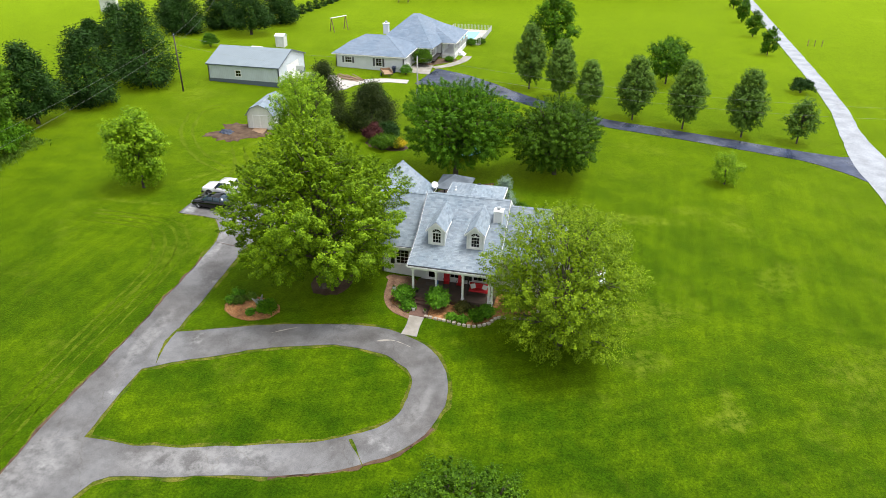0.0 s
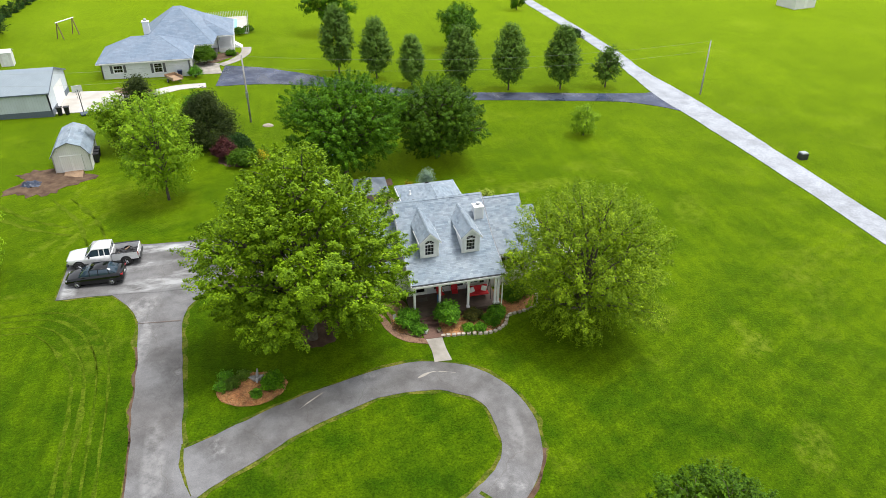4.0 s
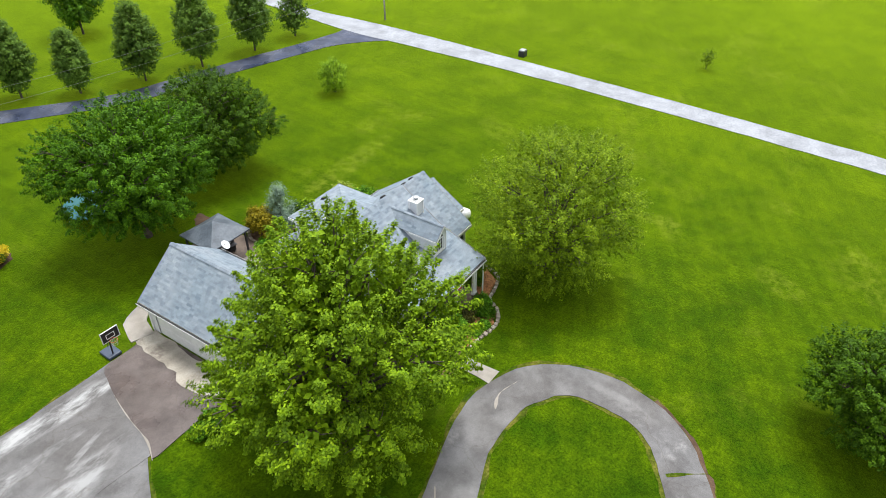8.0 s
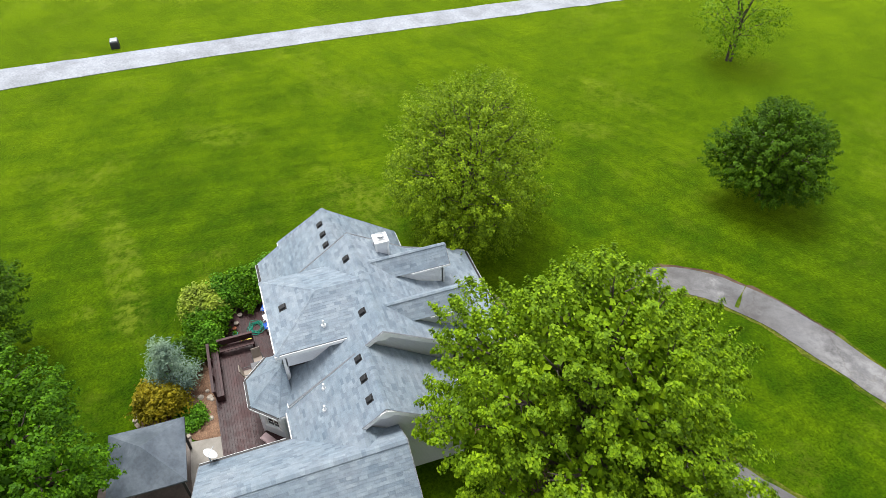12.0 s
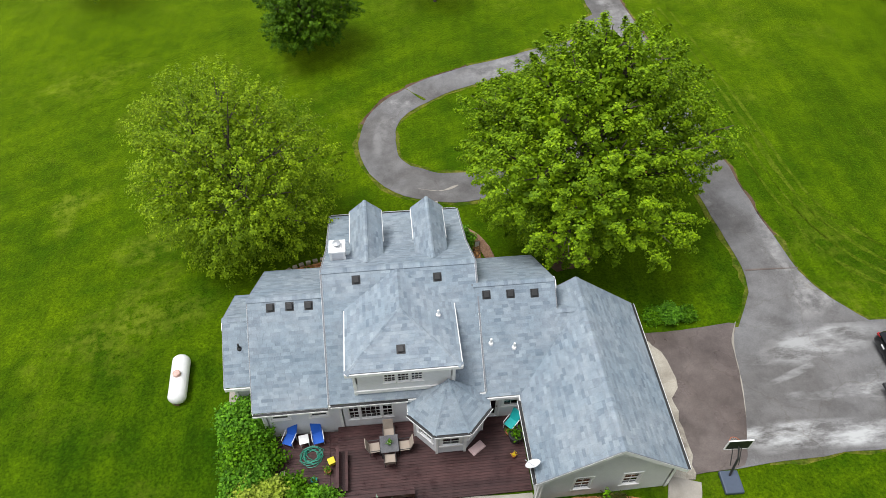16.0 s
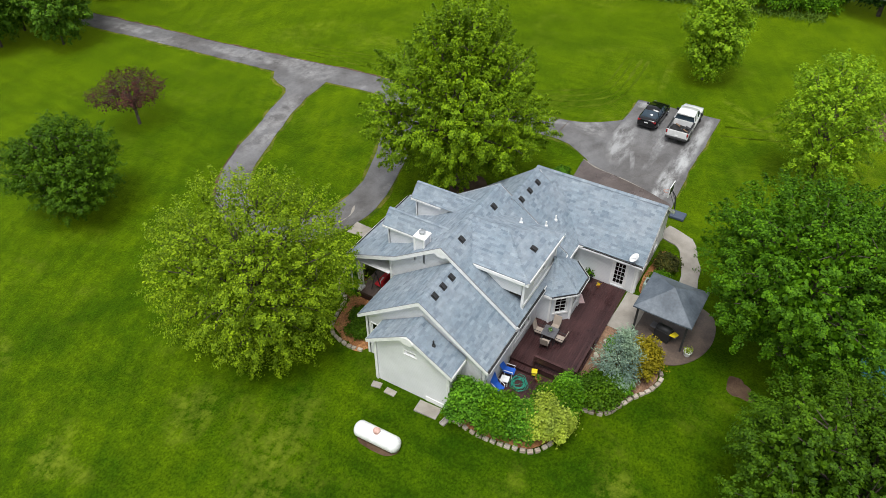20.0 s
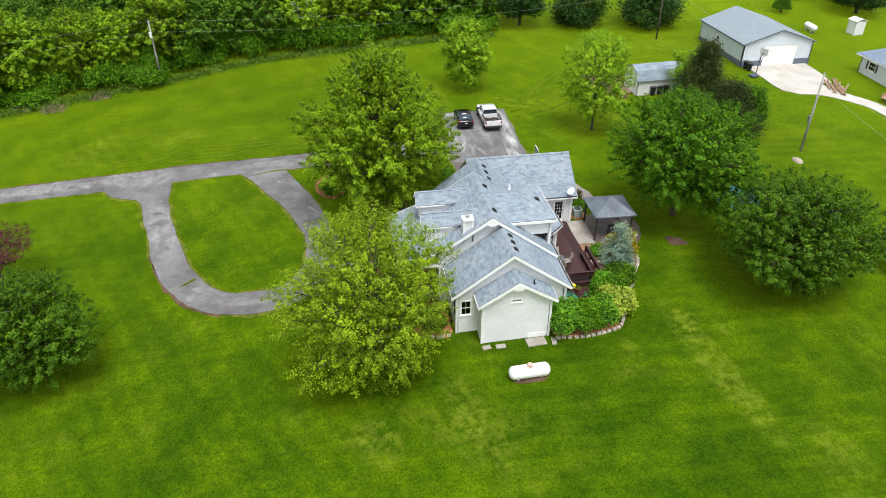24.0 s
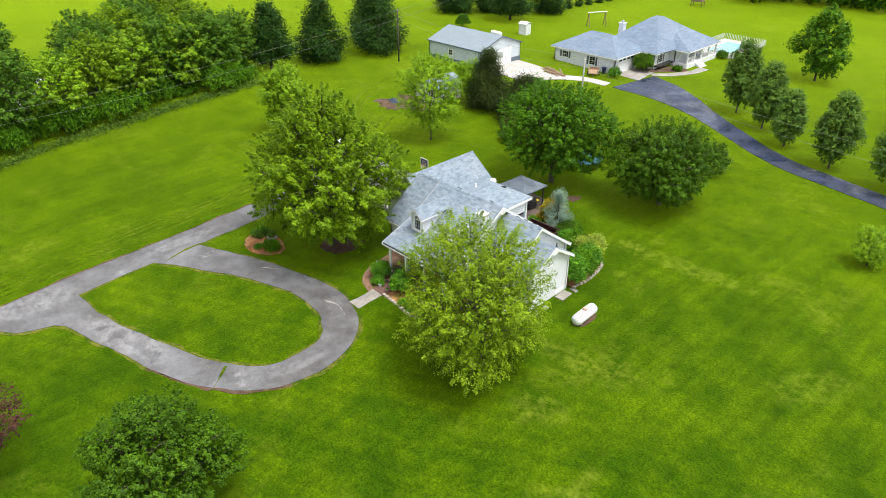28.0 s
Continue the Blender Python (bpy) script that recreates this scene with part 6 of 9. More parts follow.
def conifer(name, label, x, y, height, radius, material, seed, low=0.06, clumps=420, per=26, leaf=0.3, blunt=0.5, droop=0.2, category="tree", group="", width=0.35):
    """A cedar or spruce: tiers of sprays round a straight stem."""
    rng = np.random.default_rng(seed)
    t = thing(name, label, category, x, y, land(x, y) - 0.05, rng.uniform(0, 360), group)
    h = rng.random(clumps) ** 1.25
    z = height * (low + (1 - low) * h)
    prof = np.minimum(1.0, (1 - h) ** (1 - blunt) * 1.02 + 0.03) * np.minimum(1.0, 0.62 + h * 2.2)
    a = rng.random(clumps) * 2 * np.pi
    lump = 1 + 0.2 * np.sin(a * 3 + h * 9 + seed) + rng.normal(size=clumps) * 0.09
    r = radius * prof * lump * np.sqrt(rng.uniform(0.5, 1.0, clumps))
    p = np.stack([np.cos(a) * r, np.sin(a) * r, z], 1)
    out = unit(np.stack([np.cos(a), np.sin(a), 0.35 - droop + 0.5 * h], 1))
    s = rng.random((clumps, per))
    cl = 0.16 * radius + 0.14
    pos = p[:, None] + out[:, None] * ((s - 0.5) * 2.2 * cl)[..., None] + rng.normal(size=(clumps, per, 3)) * cl * 0.45
    nrm = unit(np.array([0, 0, 0.8]) + out[:, None] * 0.4 + rng.normal(size=(clumps, per, 3)) * 0.5)
    alo = unit(out[:, None] + rng.normal(size=(clumps, per, 3)) * 0.5 - np.array([0, 0, droop]))
    ln = leaf * rng.uniform(0.6, 1.3, clumps * per)
    pos = pos.reshape(-1, 3)
    pos[:, 2] = np.maximum(pos[:, 2], 0.08)
    leaf_mesh("crown", pos, nrm.reshape(-1, 3), alo.reshape(-1, 3), ln, ln * width, material, t)
    verts, faces = [], []
    limb_verts(verts, faces, [(0, 0, -0.3), (0, 0, height * 0.3), (0, 0, height * 0.92)], [radius * 0.06 + 0.06, radius * 0.045 + 0.03, 0.02], 8)
    for k in range(26):
        hh = rng.uniform(0.08, 0.85)
        aa = rng.uniform(0, 6.28)
        rr = radius * 0.8 * (1 - hh) ** (1 - blunt)
        limb_verts(verts, faces, [(0, 0, height * hh), (math.cos(aa) * rr * 0.5, math.sin(aa) * rr * 0.5, height * hh + 0.1), (math.cos(aa) * rr, math.sin(aa) * rr, height * hh + 0.05)], [0.04, 0.03, 0.01], 4)
    mesh_ob("trunk", verts, faces, BARK, t, smooth=True)
    return t


def shrub(label, x, y, height, radius, material, seed, clumps=110, per=26, leaf=0.12, clump=0.2, base=0.0, name="shrub", group="", flat=1.0):
    """A low bush: leafy shoots over a lumpy mound, on a few bare stems."""
    rng = np.random.default_rng(seed)
    t = thing(name, label, "shrub", x, y, land(x, y) + base - 0.03, rng.uniform(0, 360), group)
    d = unit(rng.normal(size=(clumps, 3)))
    d[:, 2] = np.abs(d[:, 2]) * 1.0 - 0.12
    lump = 1 + 0.24 * np.sin(d[:, 0] * 4 + seed) * np.cos(d[:, 1] * 3.4 + 2 * seed) + 0.1 * np.sin(d[:, 2] * 7 + seed) + rng.normal(size=clumps) * 0.09
    p = d * np.array([radius, radius, height * 0.56]) * (lump * rng.uniform(0.72, 1.0, clumps))[:, None] + np.array([0, 0, height * 0.42])
    p[:, 2] = np.maximum(p[:, 2], 0.1)
    out = unit(d + np.array([0, 0, 0.5]))
    pos = p[:, None] + rng.normal(size=(clumps, per, 3)) * clump * 0.5 + out[:, None] * (rng.random((clumps, per)) * clump)[..., None]
    nrm = unit(out[:, None] * 0.7 + np.array([0, 0, 0.4]) + rng.normal(size=(clumps, per, 3)) * 0.6)
    alo = unit(out[:, None] + rng.normal(size=(clumps, per, 3)) * 0.7)
    ln = leaf * rng.uniform(0.6, 1.3, clumps * per)
    pos = pos.reshape(-1, 3)
    pos[:, 2] = np.maximum(pos[:, 2], 0.05)
    leaf_mesh("leaves", pos, nrm.reshape(-1, 3), alo.reshape(-1, 3), ln, ln * 0.7, material, t)
    verts, faces = [], []
    for k in range(5):
        a = k * 1.3
        limb_verts(verts, faces, [(0, 0, -0.15), (math.cos(a) * radius * 0.3, math.sin(a) * radius * 0.3, height * 0.4), (math.cos(a) * radius * 0.55, math.sin(a) * radius * 0.55, height * 0.75)], [0.04, 0.03, 0.012], 5)
    mesh_ob("stems", verts, faces, BARK, t)
    return t


# round the house
big_maple = tree("maple_tree", "large spreading maple with fresh yellow-green leaves beside the drive", -11.2, -6.5, 14.8, 7.1, LEAF_MAPLE, 21, 0.08, 36, 1150, 95, 0.22, 0.62, 0.3, shape="pear", fill=0.03, spiky=1.0, wobble=0.8, gap=1.9, lean=1, core=1.5, fine=1.35)
big_maple.scale = (1.1, 0.93, 1.0)
tree("maple_tree", "open airy maple with thin olive-green leaves in front of the house", 9.0, -8.9, 12.2, 5.5, LEAF_OLIVE, 22, 0.03, 40, 1150, 42, 0.18, 0.66, 0.17, fill=0.12, stems=3, spiky=1.0, gap=1.35, core=0.28, fine=1.25, sink=0.55)
tree("oak_tree", "dense dark green tree behind the house", -5.2, 19.1, 11.5, 6.2, LEAF_DARK, 23, 0.13, 32, 1300, 60, 0.2, 0.5, 0.28, fill=0.02, fine=1.25, gap=1.95, wobble=1.3, core=1.4, spiky=0.9)
tree("round_tree", "low dense rounded dark green tree on the back lawn", 5.7, 23.3, 9.3, 5.5, LEAF_ROUND, 24, 0.04, 30, 1100, 50, 0.18, 0.44, 0.25, fill=0.02, fine=1.2, gap=1.9, wobble=1.3, core=1.5, spiky=0.8)
tree("round_tree", "dense rounded dark green tree on the front lawn", 5.9, -31.1, 8.2, 4.3, LEAF_ROUND, 25, 0.04, 24, 950, 44, 0.17, 0.4, 0.2, fill=0.02, fine=1.2, gap=1.9, wobble=1.4, core=1.6, spiky=0.8)
tree("purple_tree", "small spreading tree with thin purple-brown leaves", -5.4, -37.3, 5.2, 4.0, LEAF_RED, 26, 0.36, 16, 420, 16, 0.15, 0.42, 0.13, fill=0.15, shape="vase", core=0.03)
tree("ash_tree", "slender airy light green tree beside the shed", -22.8, 17.6, 10.8, 3.6, LEAF_BRIGHT, 27, 0.14, 20, 560, 30, 0.22, 0.6, 0.13, fill=0.2, fine=1.2, spiky=0.9, core=0.2)
tree("linden_tree", "small bright green tree beside the parking pad", -36.6, 6.0, 8.8, 3.0, LEAF_BRIGHT, 28, 0.1, 12, 560, 30, 0.24, 0.5, 0.15)
tree("young_tree", "thin pale green young tree alone on the lawn", 25.1, 26.3, 3.9, 1.6, LEAF_BRIGHT, 29, 0.06, 12, 260, 24, 0.15, 0.36, 0.05, fill=0.3, stems=3, core=0.1)
tree("willow_tree", "open light green tree near the gravel road", 26.0, -43.2, 10.4, 4.2, LEAF_BRIGHT, 30, 0.1, 14, 300, 18, 0.24, 0.8, 0.13, fill=0.25, stems=2, core=0.05)
tree("sapling", "small sapling in the field across the road", 58.2, -5.8, 2.6, 1.0, LEAF_OLIVE, 31, 0.2, 6, 50, 14, 0.15, 0.3, 0.04)
# row of ornamental pears along the neighbour's drive
for i, (tx, ty, th, trd) in enumerate(((-1.3, 56.0, 9.5, 2.7), (3.8, 52.6, 8.4, 2.5), (8.3, 48.7, 6.8, 1.9), (14.7, 45.9, 8.6, 2.7), (21.5, 44.2, 9.0, 2.7), (29.1, 43.2, 8.7, 2.7), (36.1, 42.9, 5.8, 2.3))):
    tree("pear_tree", "upright egg-shaped pear tree with dark olive leaves" if i < 6 else "sparse young pear tree with thin leaves", tx, ty, th * 1.06, trd * 0.93, LEAF_PEAR, 60 + i, 0.12, 30, 800 if i < 6 else 170, 24, 0.2, 0.36, 0.11, shape="pear", group="pear row", fill=0.1, even=True, gap=0.8)
tree("maple_tree", "round green tree in the neighbouring field", 20.2, 66.4, 7.6, 3.6, LEAF_DARK, 71, 0.12, 12, 420, 26, 0.28, 0.5, 0.14)
tree("maple_tree", "tall dark tree behind the pear row", 0.4, 80.0, 11.4, 4.6, LEAF_DARK, 72, 0.1, 12, 460, 28, 0.34, 0.6, 0.18, shape="pear")
for i, (tx, ty) in enumerate(((40.4, 93.3), (40.1, 109.5), (39.9, 125.3), (40.2, 143.0), (40.6, 163.0))):
    tree("pear_tree", "small upright tree beside the gravel road", tx, ty, 5.4, 1.8, LEAF_DARK, 80 + i, 0.1, 8, 170, 22, 0.3, 0.36, 0.1, shape="pear", group="roadside trees")
shrub("low dark bush beside the gravel road", 41.4, 67.9, 2.3, 1.6, LEAF_CEDAR, 90, 220, 26, 0.2, 0.26)
shrub("dark bush behind the round tree", 5.3, 33.7, 3.2, 2.3, LEAF_CEDAR, 91, 160, 26, 0.22, 0.4)
# cedars and spruces
conifer("spruce_tree", "broad dark olive spruce near the utility pole", -19.2, 31.0, 5.8, 3.5, LEAF_SPRUCE, 100, clumps=900, per=32, leaf=0.25, blunt=0.25, droop=0.3)
conifer("spruce_tree", "bronze-tinged spruce behind the light tree", -25.8, 31.3, 7.7, 3.1, LEAF_SPRUCE, 101, clumps=950, per=32, leaf=0.25, blunt=0.2, droop=0.3)
tree("small_tree", "small bright green tree beside a spruce", -28.6, 31.2, 6.2, 2.3, LEAF_BRIGHT, 102, 0.1, 8, 260, 24, 0.22, 0.4, 0.09)
for i, (tx, ty, th, trd) in enumerate(((-60.5, 19.0, 9.9, 3.9), (-59.2, 27.8, 9.9, 4.3), (-57.0, 38.2, 11.8, 4.9), (-63.6, 42.0, 10.2, 4.2), (-81.3, 57.5, 4.2, 2.4), (-71.0, 71.4, 9.2, 4.4), (-66.6, 78.0, 8.6, 4.0), (-58.4, 74.4, 9.0, 4.6), (-57.4, 85.6, 8.6, 4.2), (-76.0, 76.0, 8.0, 3.8))):
    conifer("cedar_tree", "large dark green cedar on the lawn" if th > 5 else "small round dark cedar", tx, ty, th, trd * 0.92, LEAF_CEDAR, 110 + i, 0.06 if i not in (0, 7) else 0.2, 620, 26, 0.44, 0.3, 0.1, group="cedars")
row = conifer("hedge_conifer", "small upright dark conifer in a long row", -57.7, 93.5, 2.2, 0.9, LEAF_CEDAR, 130, 0.02, 90, 16, 0.28, 0.5, group="conifer row")
for i in range(1, 13):
    hx, hy = -57.7 + 0.32 * i, 93.5 + 3.4 * i
    copy_thing(row, pose(hx, hy, land(hx, hy) - 0.05, 0, 0, 67 * i))
# the woods along the west side
kinds = []
for i in range(5):
    kinds.append(tree("woodland_tree", "tall tangled woodland tree along the lawn's edge", -60, -30, 11.5 + i * 0.6, 4.2 + 0.3 * (i % 3), (LEAF_WOODS, LEAF_BRIGHT, LEAF_WOODS, LEAF_WOODS, LEAF_MAPLE)[i], 140 + i, 0.1, 20, 420, 44, 0.32, 0.7, 0.16, fill=0.06, group="woods", gap=1.7, spiky=0.8, core=0.7))
rng_w = random.Random(5)
spots = []
edge = spline([(-33, -66, 0), (-38.5, -52, 0), (-42, -42, 0), (-46.5, -32, 0), (-51.5, -20, 0), (-54, -8, 0), (-55.2, 1, 0), (-55.6, 8, 0), (-57, 14, 0)], 4.2)
for x, y, _ in edge:
    x -= 3.6
    spots.append((x - 1.4 + rng_w.uniform(-0.8, 0.8), y + rng_w.uniform(-0.8, 0.8), rng_w.uniform(0.72, 0.98)))
    for k in range(1, 4):
        if rng_w.random() < 0.66:
            spots.append((x - 2 - 5.6 * k + rng_w.uniform(-1.6, 1.6), y - 1.5 * k + rng_w.uniform(-1.8, 1.8), rng_w.uniform(0.8, 1.05)))
for i, (x, y) in enumerate(((-13.5, -66.0), (-9.5, -64.5), (-6.0, -68.0), (-12.0, -71.5), (-4.5, -73.5), (-15.2, -61.0), (-13.2, -58.6), (-24.5, -65.5), (-27.5, -62.5), (-29.5, -68), (-25, -71.5))):
    spots.append((x, y, 0.8 + 0.05 * (i % 3)))
for i, (x, y, s) in enumerate(spots):
    m = pose(x, y, land(x, y) - 0.05, 0, 0, rng_w.uniform(0, 360)) @ Matrix.Diagonal((s, s, s * rng_w.uniform(0.85, 1.05), 1))
    if i < 5:
        kinds[i].matrix_basis = pose(x, y, land(x, y) - 0.05, 0, 0, 50 * i)
    else:
        copy_thing(kinds[i % 5], m)
under = shrub("rank undergrowth at the foot of the woods", -46, -33, 1.9, 2.2, LEAF_DARK, 160, 170, 24, 0.24, 0.45, name="undergrowth", group="undergrowth")
for i, (x, y, _) in enumerate(q for q in spline([(-31.5, -62, 0), (-36, -53, 0), (-40.2, -42.5, 0), (-44.0, -32.8, 0), (-49.4, -20.5, 0), (-51.8, -8, 0), (-53.0, 1, 0), (-53.5, 8, 0), (-54.6, 14, 0)], 2.0) if rng_w.random() < 0.85):
    copy_thing(under, pose(x - 5.2 + rng_w.uniform(-2.0, 1.6), y, land(x, y) - 0.03, 0, 0, 57 * i) @ Matrix.Diagonal((rng_w.uniform(0.6, 1.2),) * 2 + (rng_w.uniform(0.8, 2.0), 1)))
# rank grass where the mower stops
rgr = np.random.default_rng(77)
line = spline([(-31.5, -62, 0), (-36, -53, 0), (-40.2, -42.5, 0), (-44.0, -32.8, 0), (-49.4, -20.5, 0), (-51.8, -8, 0), (-53.0, 1, 0), (-53.5, 8, 0), (-54.6, 14, 0)], 0.25)
gp = np.repeat(line, 36, axis=0) + np.stack([rgr.normal(size=len(line) * 36) * 0.8 - 1.9, rgr.uniform(-0.2, 0.2, len(line) * 36), np.zeros(len(line) * 36)], 1)
gh = rgr.uniform(0.2, 0.75, len(gp))
gp[:, 2] = [land(x, y) for x, y, _ in gp]
gp[:, 2] += gh * 0.45
gd = unit(rgr.normal(size=gp.shape) * np.array([1, 1, 0.2]) + np.array([0, 0, 0.7]))
tall = leaf_mesh("long_grass", gp, gd, np.array([[0, 0, 0.8]]) + rgr.normal(size=gp.shape) * 0.6, gh, gh * 0.16, LEAF_RANK, None)
tagged(tall, "strip of long rank grass along the edge of the woods", "long grass", kind="stuff")
# far woods on the skyline
far = tree("far_tree", "distant dark green tree", -33, 132, 9, 4.5, LEAF_DARK, 170, 0.05, 10, 240, 22, 0.55, 0.8, 0.2, group="far trees")
for i in range(26):
    x = -46 + i * 2.9 + rng_w.uniform(-1, 1)
    y = 142 + 0.35 * (x + 30) + rng_w.uniform(-4, 6)
    copy_thing(far, pose(x, y, land(x, y), 0, 0, 40 * i) @ Matrix.Diagonal((1, 1, rng_w.uniform(0.7, 1.05), 1)))

# garden shrubs
for i, (label, sx, sy, sh, sr, mt) in enumerate((
    ("clipped upright bright green boxwood beside the porch steps", -1.1, -6.75, 2.1, 0.8, LEAF_HEDGE),
    ("clipped green boxwood beside the porch steps", -4.0, -6.35, 1.5, 0.68, LEAF_HEDGE),
    ("loose green shrub in the front bed", 2.3, -7.2, 0.8, 0.5, LEAF_DARK),
    ("loose light green shrub in the front bed", 2.9, -6.6, 0.9, 0.5, LEAF_HEDGE),
    ("dark low shrub beside the porch", 5.0, -4.4, 0.9, 0.8, LEAF_ROUND),
    ("dark low shrub under the east window", 5.9, -4.0, 0.9, 0.7, LEAF_ROUND),
    ("small brownish shrub against the porch", 1.0, -6.5, 0.8, 0.5, LEAF_BROWN),
    ("small green plant near the landing", -3.5, -7.2, 0.55, 0.4, LEAF_HEDGE),
    ("small green plant in the mulch", 0.3, -7.7, 0.3, 0.22, LEAF_HEDGE),
    ("small green plant in the mulch", 1.2, -7.8, 0.3, 0.2, LEAF_HEDGE),
    ("round green shrub in the island bed", -14.3, -10.9, 0.95, 0.62, LEAF_DARK),
    ("low yellow-green plant in the island bed", -17.2, -10.4, 0.4, 0.45, LEAF_RANK),
    ("round green boxwood beside the garage drive", -15.0, 0.4, 0.9, 0.5, LEAF_HEDGE),
    ("low spreading shrub beside the garage drive", -16.0, 0.4, 0.45, 0.32, LEAF_DARK),
    ("low spreading shrub beside the garage drive", -14.1, 0.3, 0.45, 0.35, LEAF_DARK),
    ("tall bright green shrub at the house corner", 7.9, 5.0, 2.5, 1.05, LEAF_HEDGE),
    ("dense green shrub at the house end", 7.7, 6.6, 2.1, 1.15, LEAF_DARK),
    ("dense green shrub at the house end", 7.5, 7.9, 2.0, 1.0, LEAF_HEDGE),
    ("snowball viburnum covered in pale yellow-green blossom", 6.9, 9.2, 2.2, 1.25, LEAF_SNOW),
    ("green shrub beside the lower deck", 5.3, 9.2, 1.9, 1.1, LEAF_DARK),
    ("small bright green shrub beside the deck bench", 4.2, 9.3, 1.8, 0.8, LEAF_HEDGE),
    ("green shrub behind the deck", 3.4, 10.8, 1.6, 0.95, LEAF_ROUND),
    ("bright low shrub in the back bed", 2.4, 11.4, 1.2, 0.8, LEAF_HEDGE),
    ("gold and green barberry beside the blue spruce", 0.3, 12.1, 2.2, 1.1, LEAF_GOLD),
    ("low clipped green shrub in the back bed", -0.6, 10.7, 0.5, 0.75, LEAF_HEDGE),
    ("yellow flowering shrub on the north lawn", -13.7, 25.2, 1.15, 0.75, LEAF_YELLOW),
    ("broad olive-green shrub on the north lawn", -15.6, 24.9, 1.5, 1.6, LEAF_ROUND),
    ("purple-leaved shrub on the north lawn", -17.4, 26.7, 2.1, 1.05, LEAF_RED),
    ("green shrub on the north lawn", -16.2, 28.0, 2.0, 1.4, LEAF_CEDAR),
    ("clipped green shrub beside the neighbouring garage", -21.9, 56.9, 1.5, 0.85, LEAF_HEDGE),
    ("dark round shrub beside the neighbouring entry", -20.7, 63.45, 2.6, 1.4, LEAF_ROUND),
    ("low green shrub before the neighbouring porch", -17.0, 68.0, 0.7, 0.7, LEAF_DARK),
    ("green shrub behind the garage", -9.0, 10.9, 1.1, 0.7, LEAF_BROWN),
    ("green shrub behind the garage", -7.2, 11.0, 0.9, 0.6, LEAF_DARK),
    ("tall green shrub behind the broad spruce", -20.2, 34.2, 5.2, 1.5, LEAF_DARK),
    ("small bush on the lawn near the outbuilding", -60.5, 62.5, 2.4, 1.2, LEAF_DARK),
    ("green shrub beside the pool fence", -15.6, 80.8, 1.2, 0.85, LEAF_DARK),
    ("green shrub beside the pool fence", -14.0, 82.6, 1.1, 0.8, LEAF_ROUND),
)):
    big = sr > 0.9
    shrub(label, sx, sy, sh, sr, mt, 200 + i, int(70 + 90 * sr * sh), 30, 0.13 if not big else 0.16, 0.2 if not big else 0.27)
conifer("blue_spruce", "young silvery blue spruce in the back bed", 1.6, 11.2, 4.1, 1.3, LEAF_BLUE, 300, 0.16, 170, 40, 0.19, 0.12, 0.0, width=0.26)

# ---- vehicles ----
def loft(bm, stations):
    """A closed skin through rings; a station is (x, [(half width, z), ...]) from the keel to the crown."""
    rings = []
    for x, half in stations:
        pts = [(x, w, z) for w, z in half] + [(x, -w, z) for w, z in reversed(half[1:-1] if half[-1][0] == 0 else half[1:])]
        rings.append([bm.verts.new(p) for p in pts])
    n = len(rings[0])
    for a, b in zip(rings, rings[1:]):
        for i in range(n):
            j = (i + 1) % n
            bm.faces.new((a[i], b[i], b[j], a[j]))
    bm.faces.new(rings[0])
    bm.faces.new(list(reversed(rings[-1])))
    bmesh.ops.recalc_face_normals(bm, faces=bm.faces)
    return bm


def wheel(parent, x, y, r, w=0.22):
    side = 1 if y > 0 else -1
    m = pose(x, y, r, 90 * -side)
    ob = part("wheel", lathe(bmesh.new(), [(r * 0.62, -w / 2), (r * 0.93, -w / 2), (r, -w / 2 + 0.04), (r, w / 2 - 0.04), (r * 0.93, w / 2), (r * 0.62, w / 2)], 24, m), RUBBER, parent, "black tyre", True)
    bm = lathe(bmesh.new(), [(r * 0.63, w / 2 - 0.06), (r * 0.62, w / 2 + 0.004), (r * 0.52, w / 2 - 0.02), (r * 0.2, w / 2 - 0.01), (0.03, w / 2 + 0.005)], 20, m)
    for k in range(5):
        a = 2 * math.pi * k / 5
        rod(bm, m @ Vector((0.05 * math.cos(a), 0.05 * math.sin(a), w / 2)), m @ Vector((r * 0.55 * math.cos(a), r * 0.55 * math.sin(a), w / 2)), 0.03, n=5)
    part("rim", bm, CHROME, ob, "silver rim")


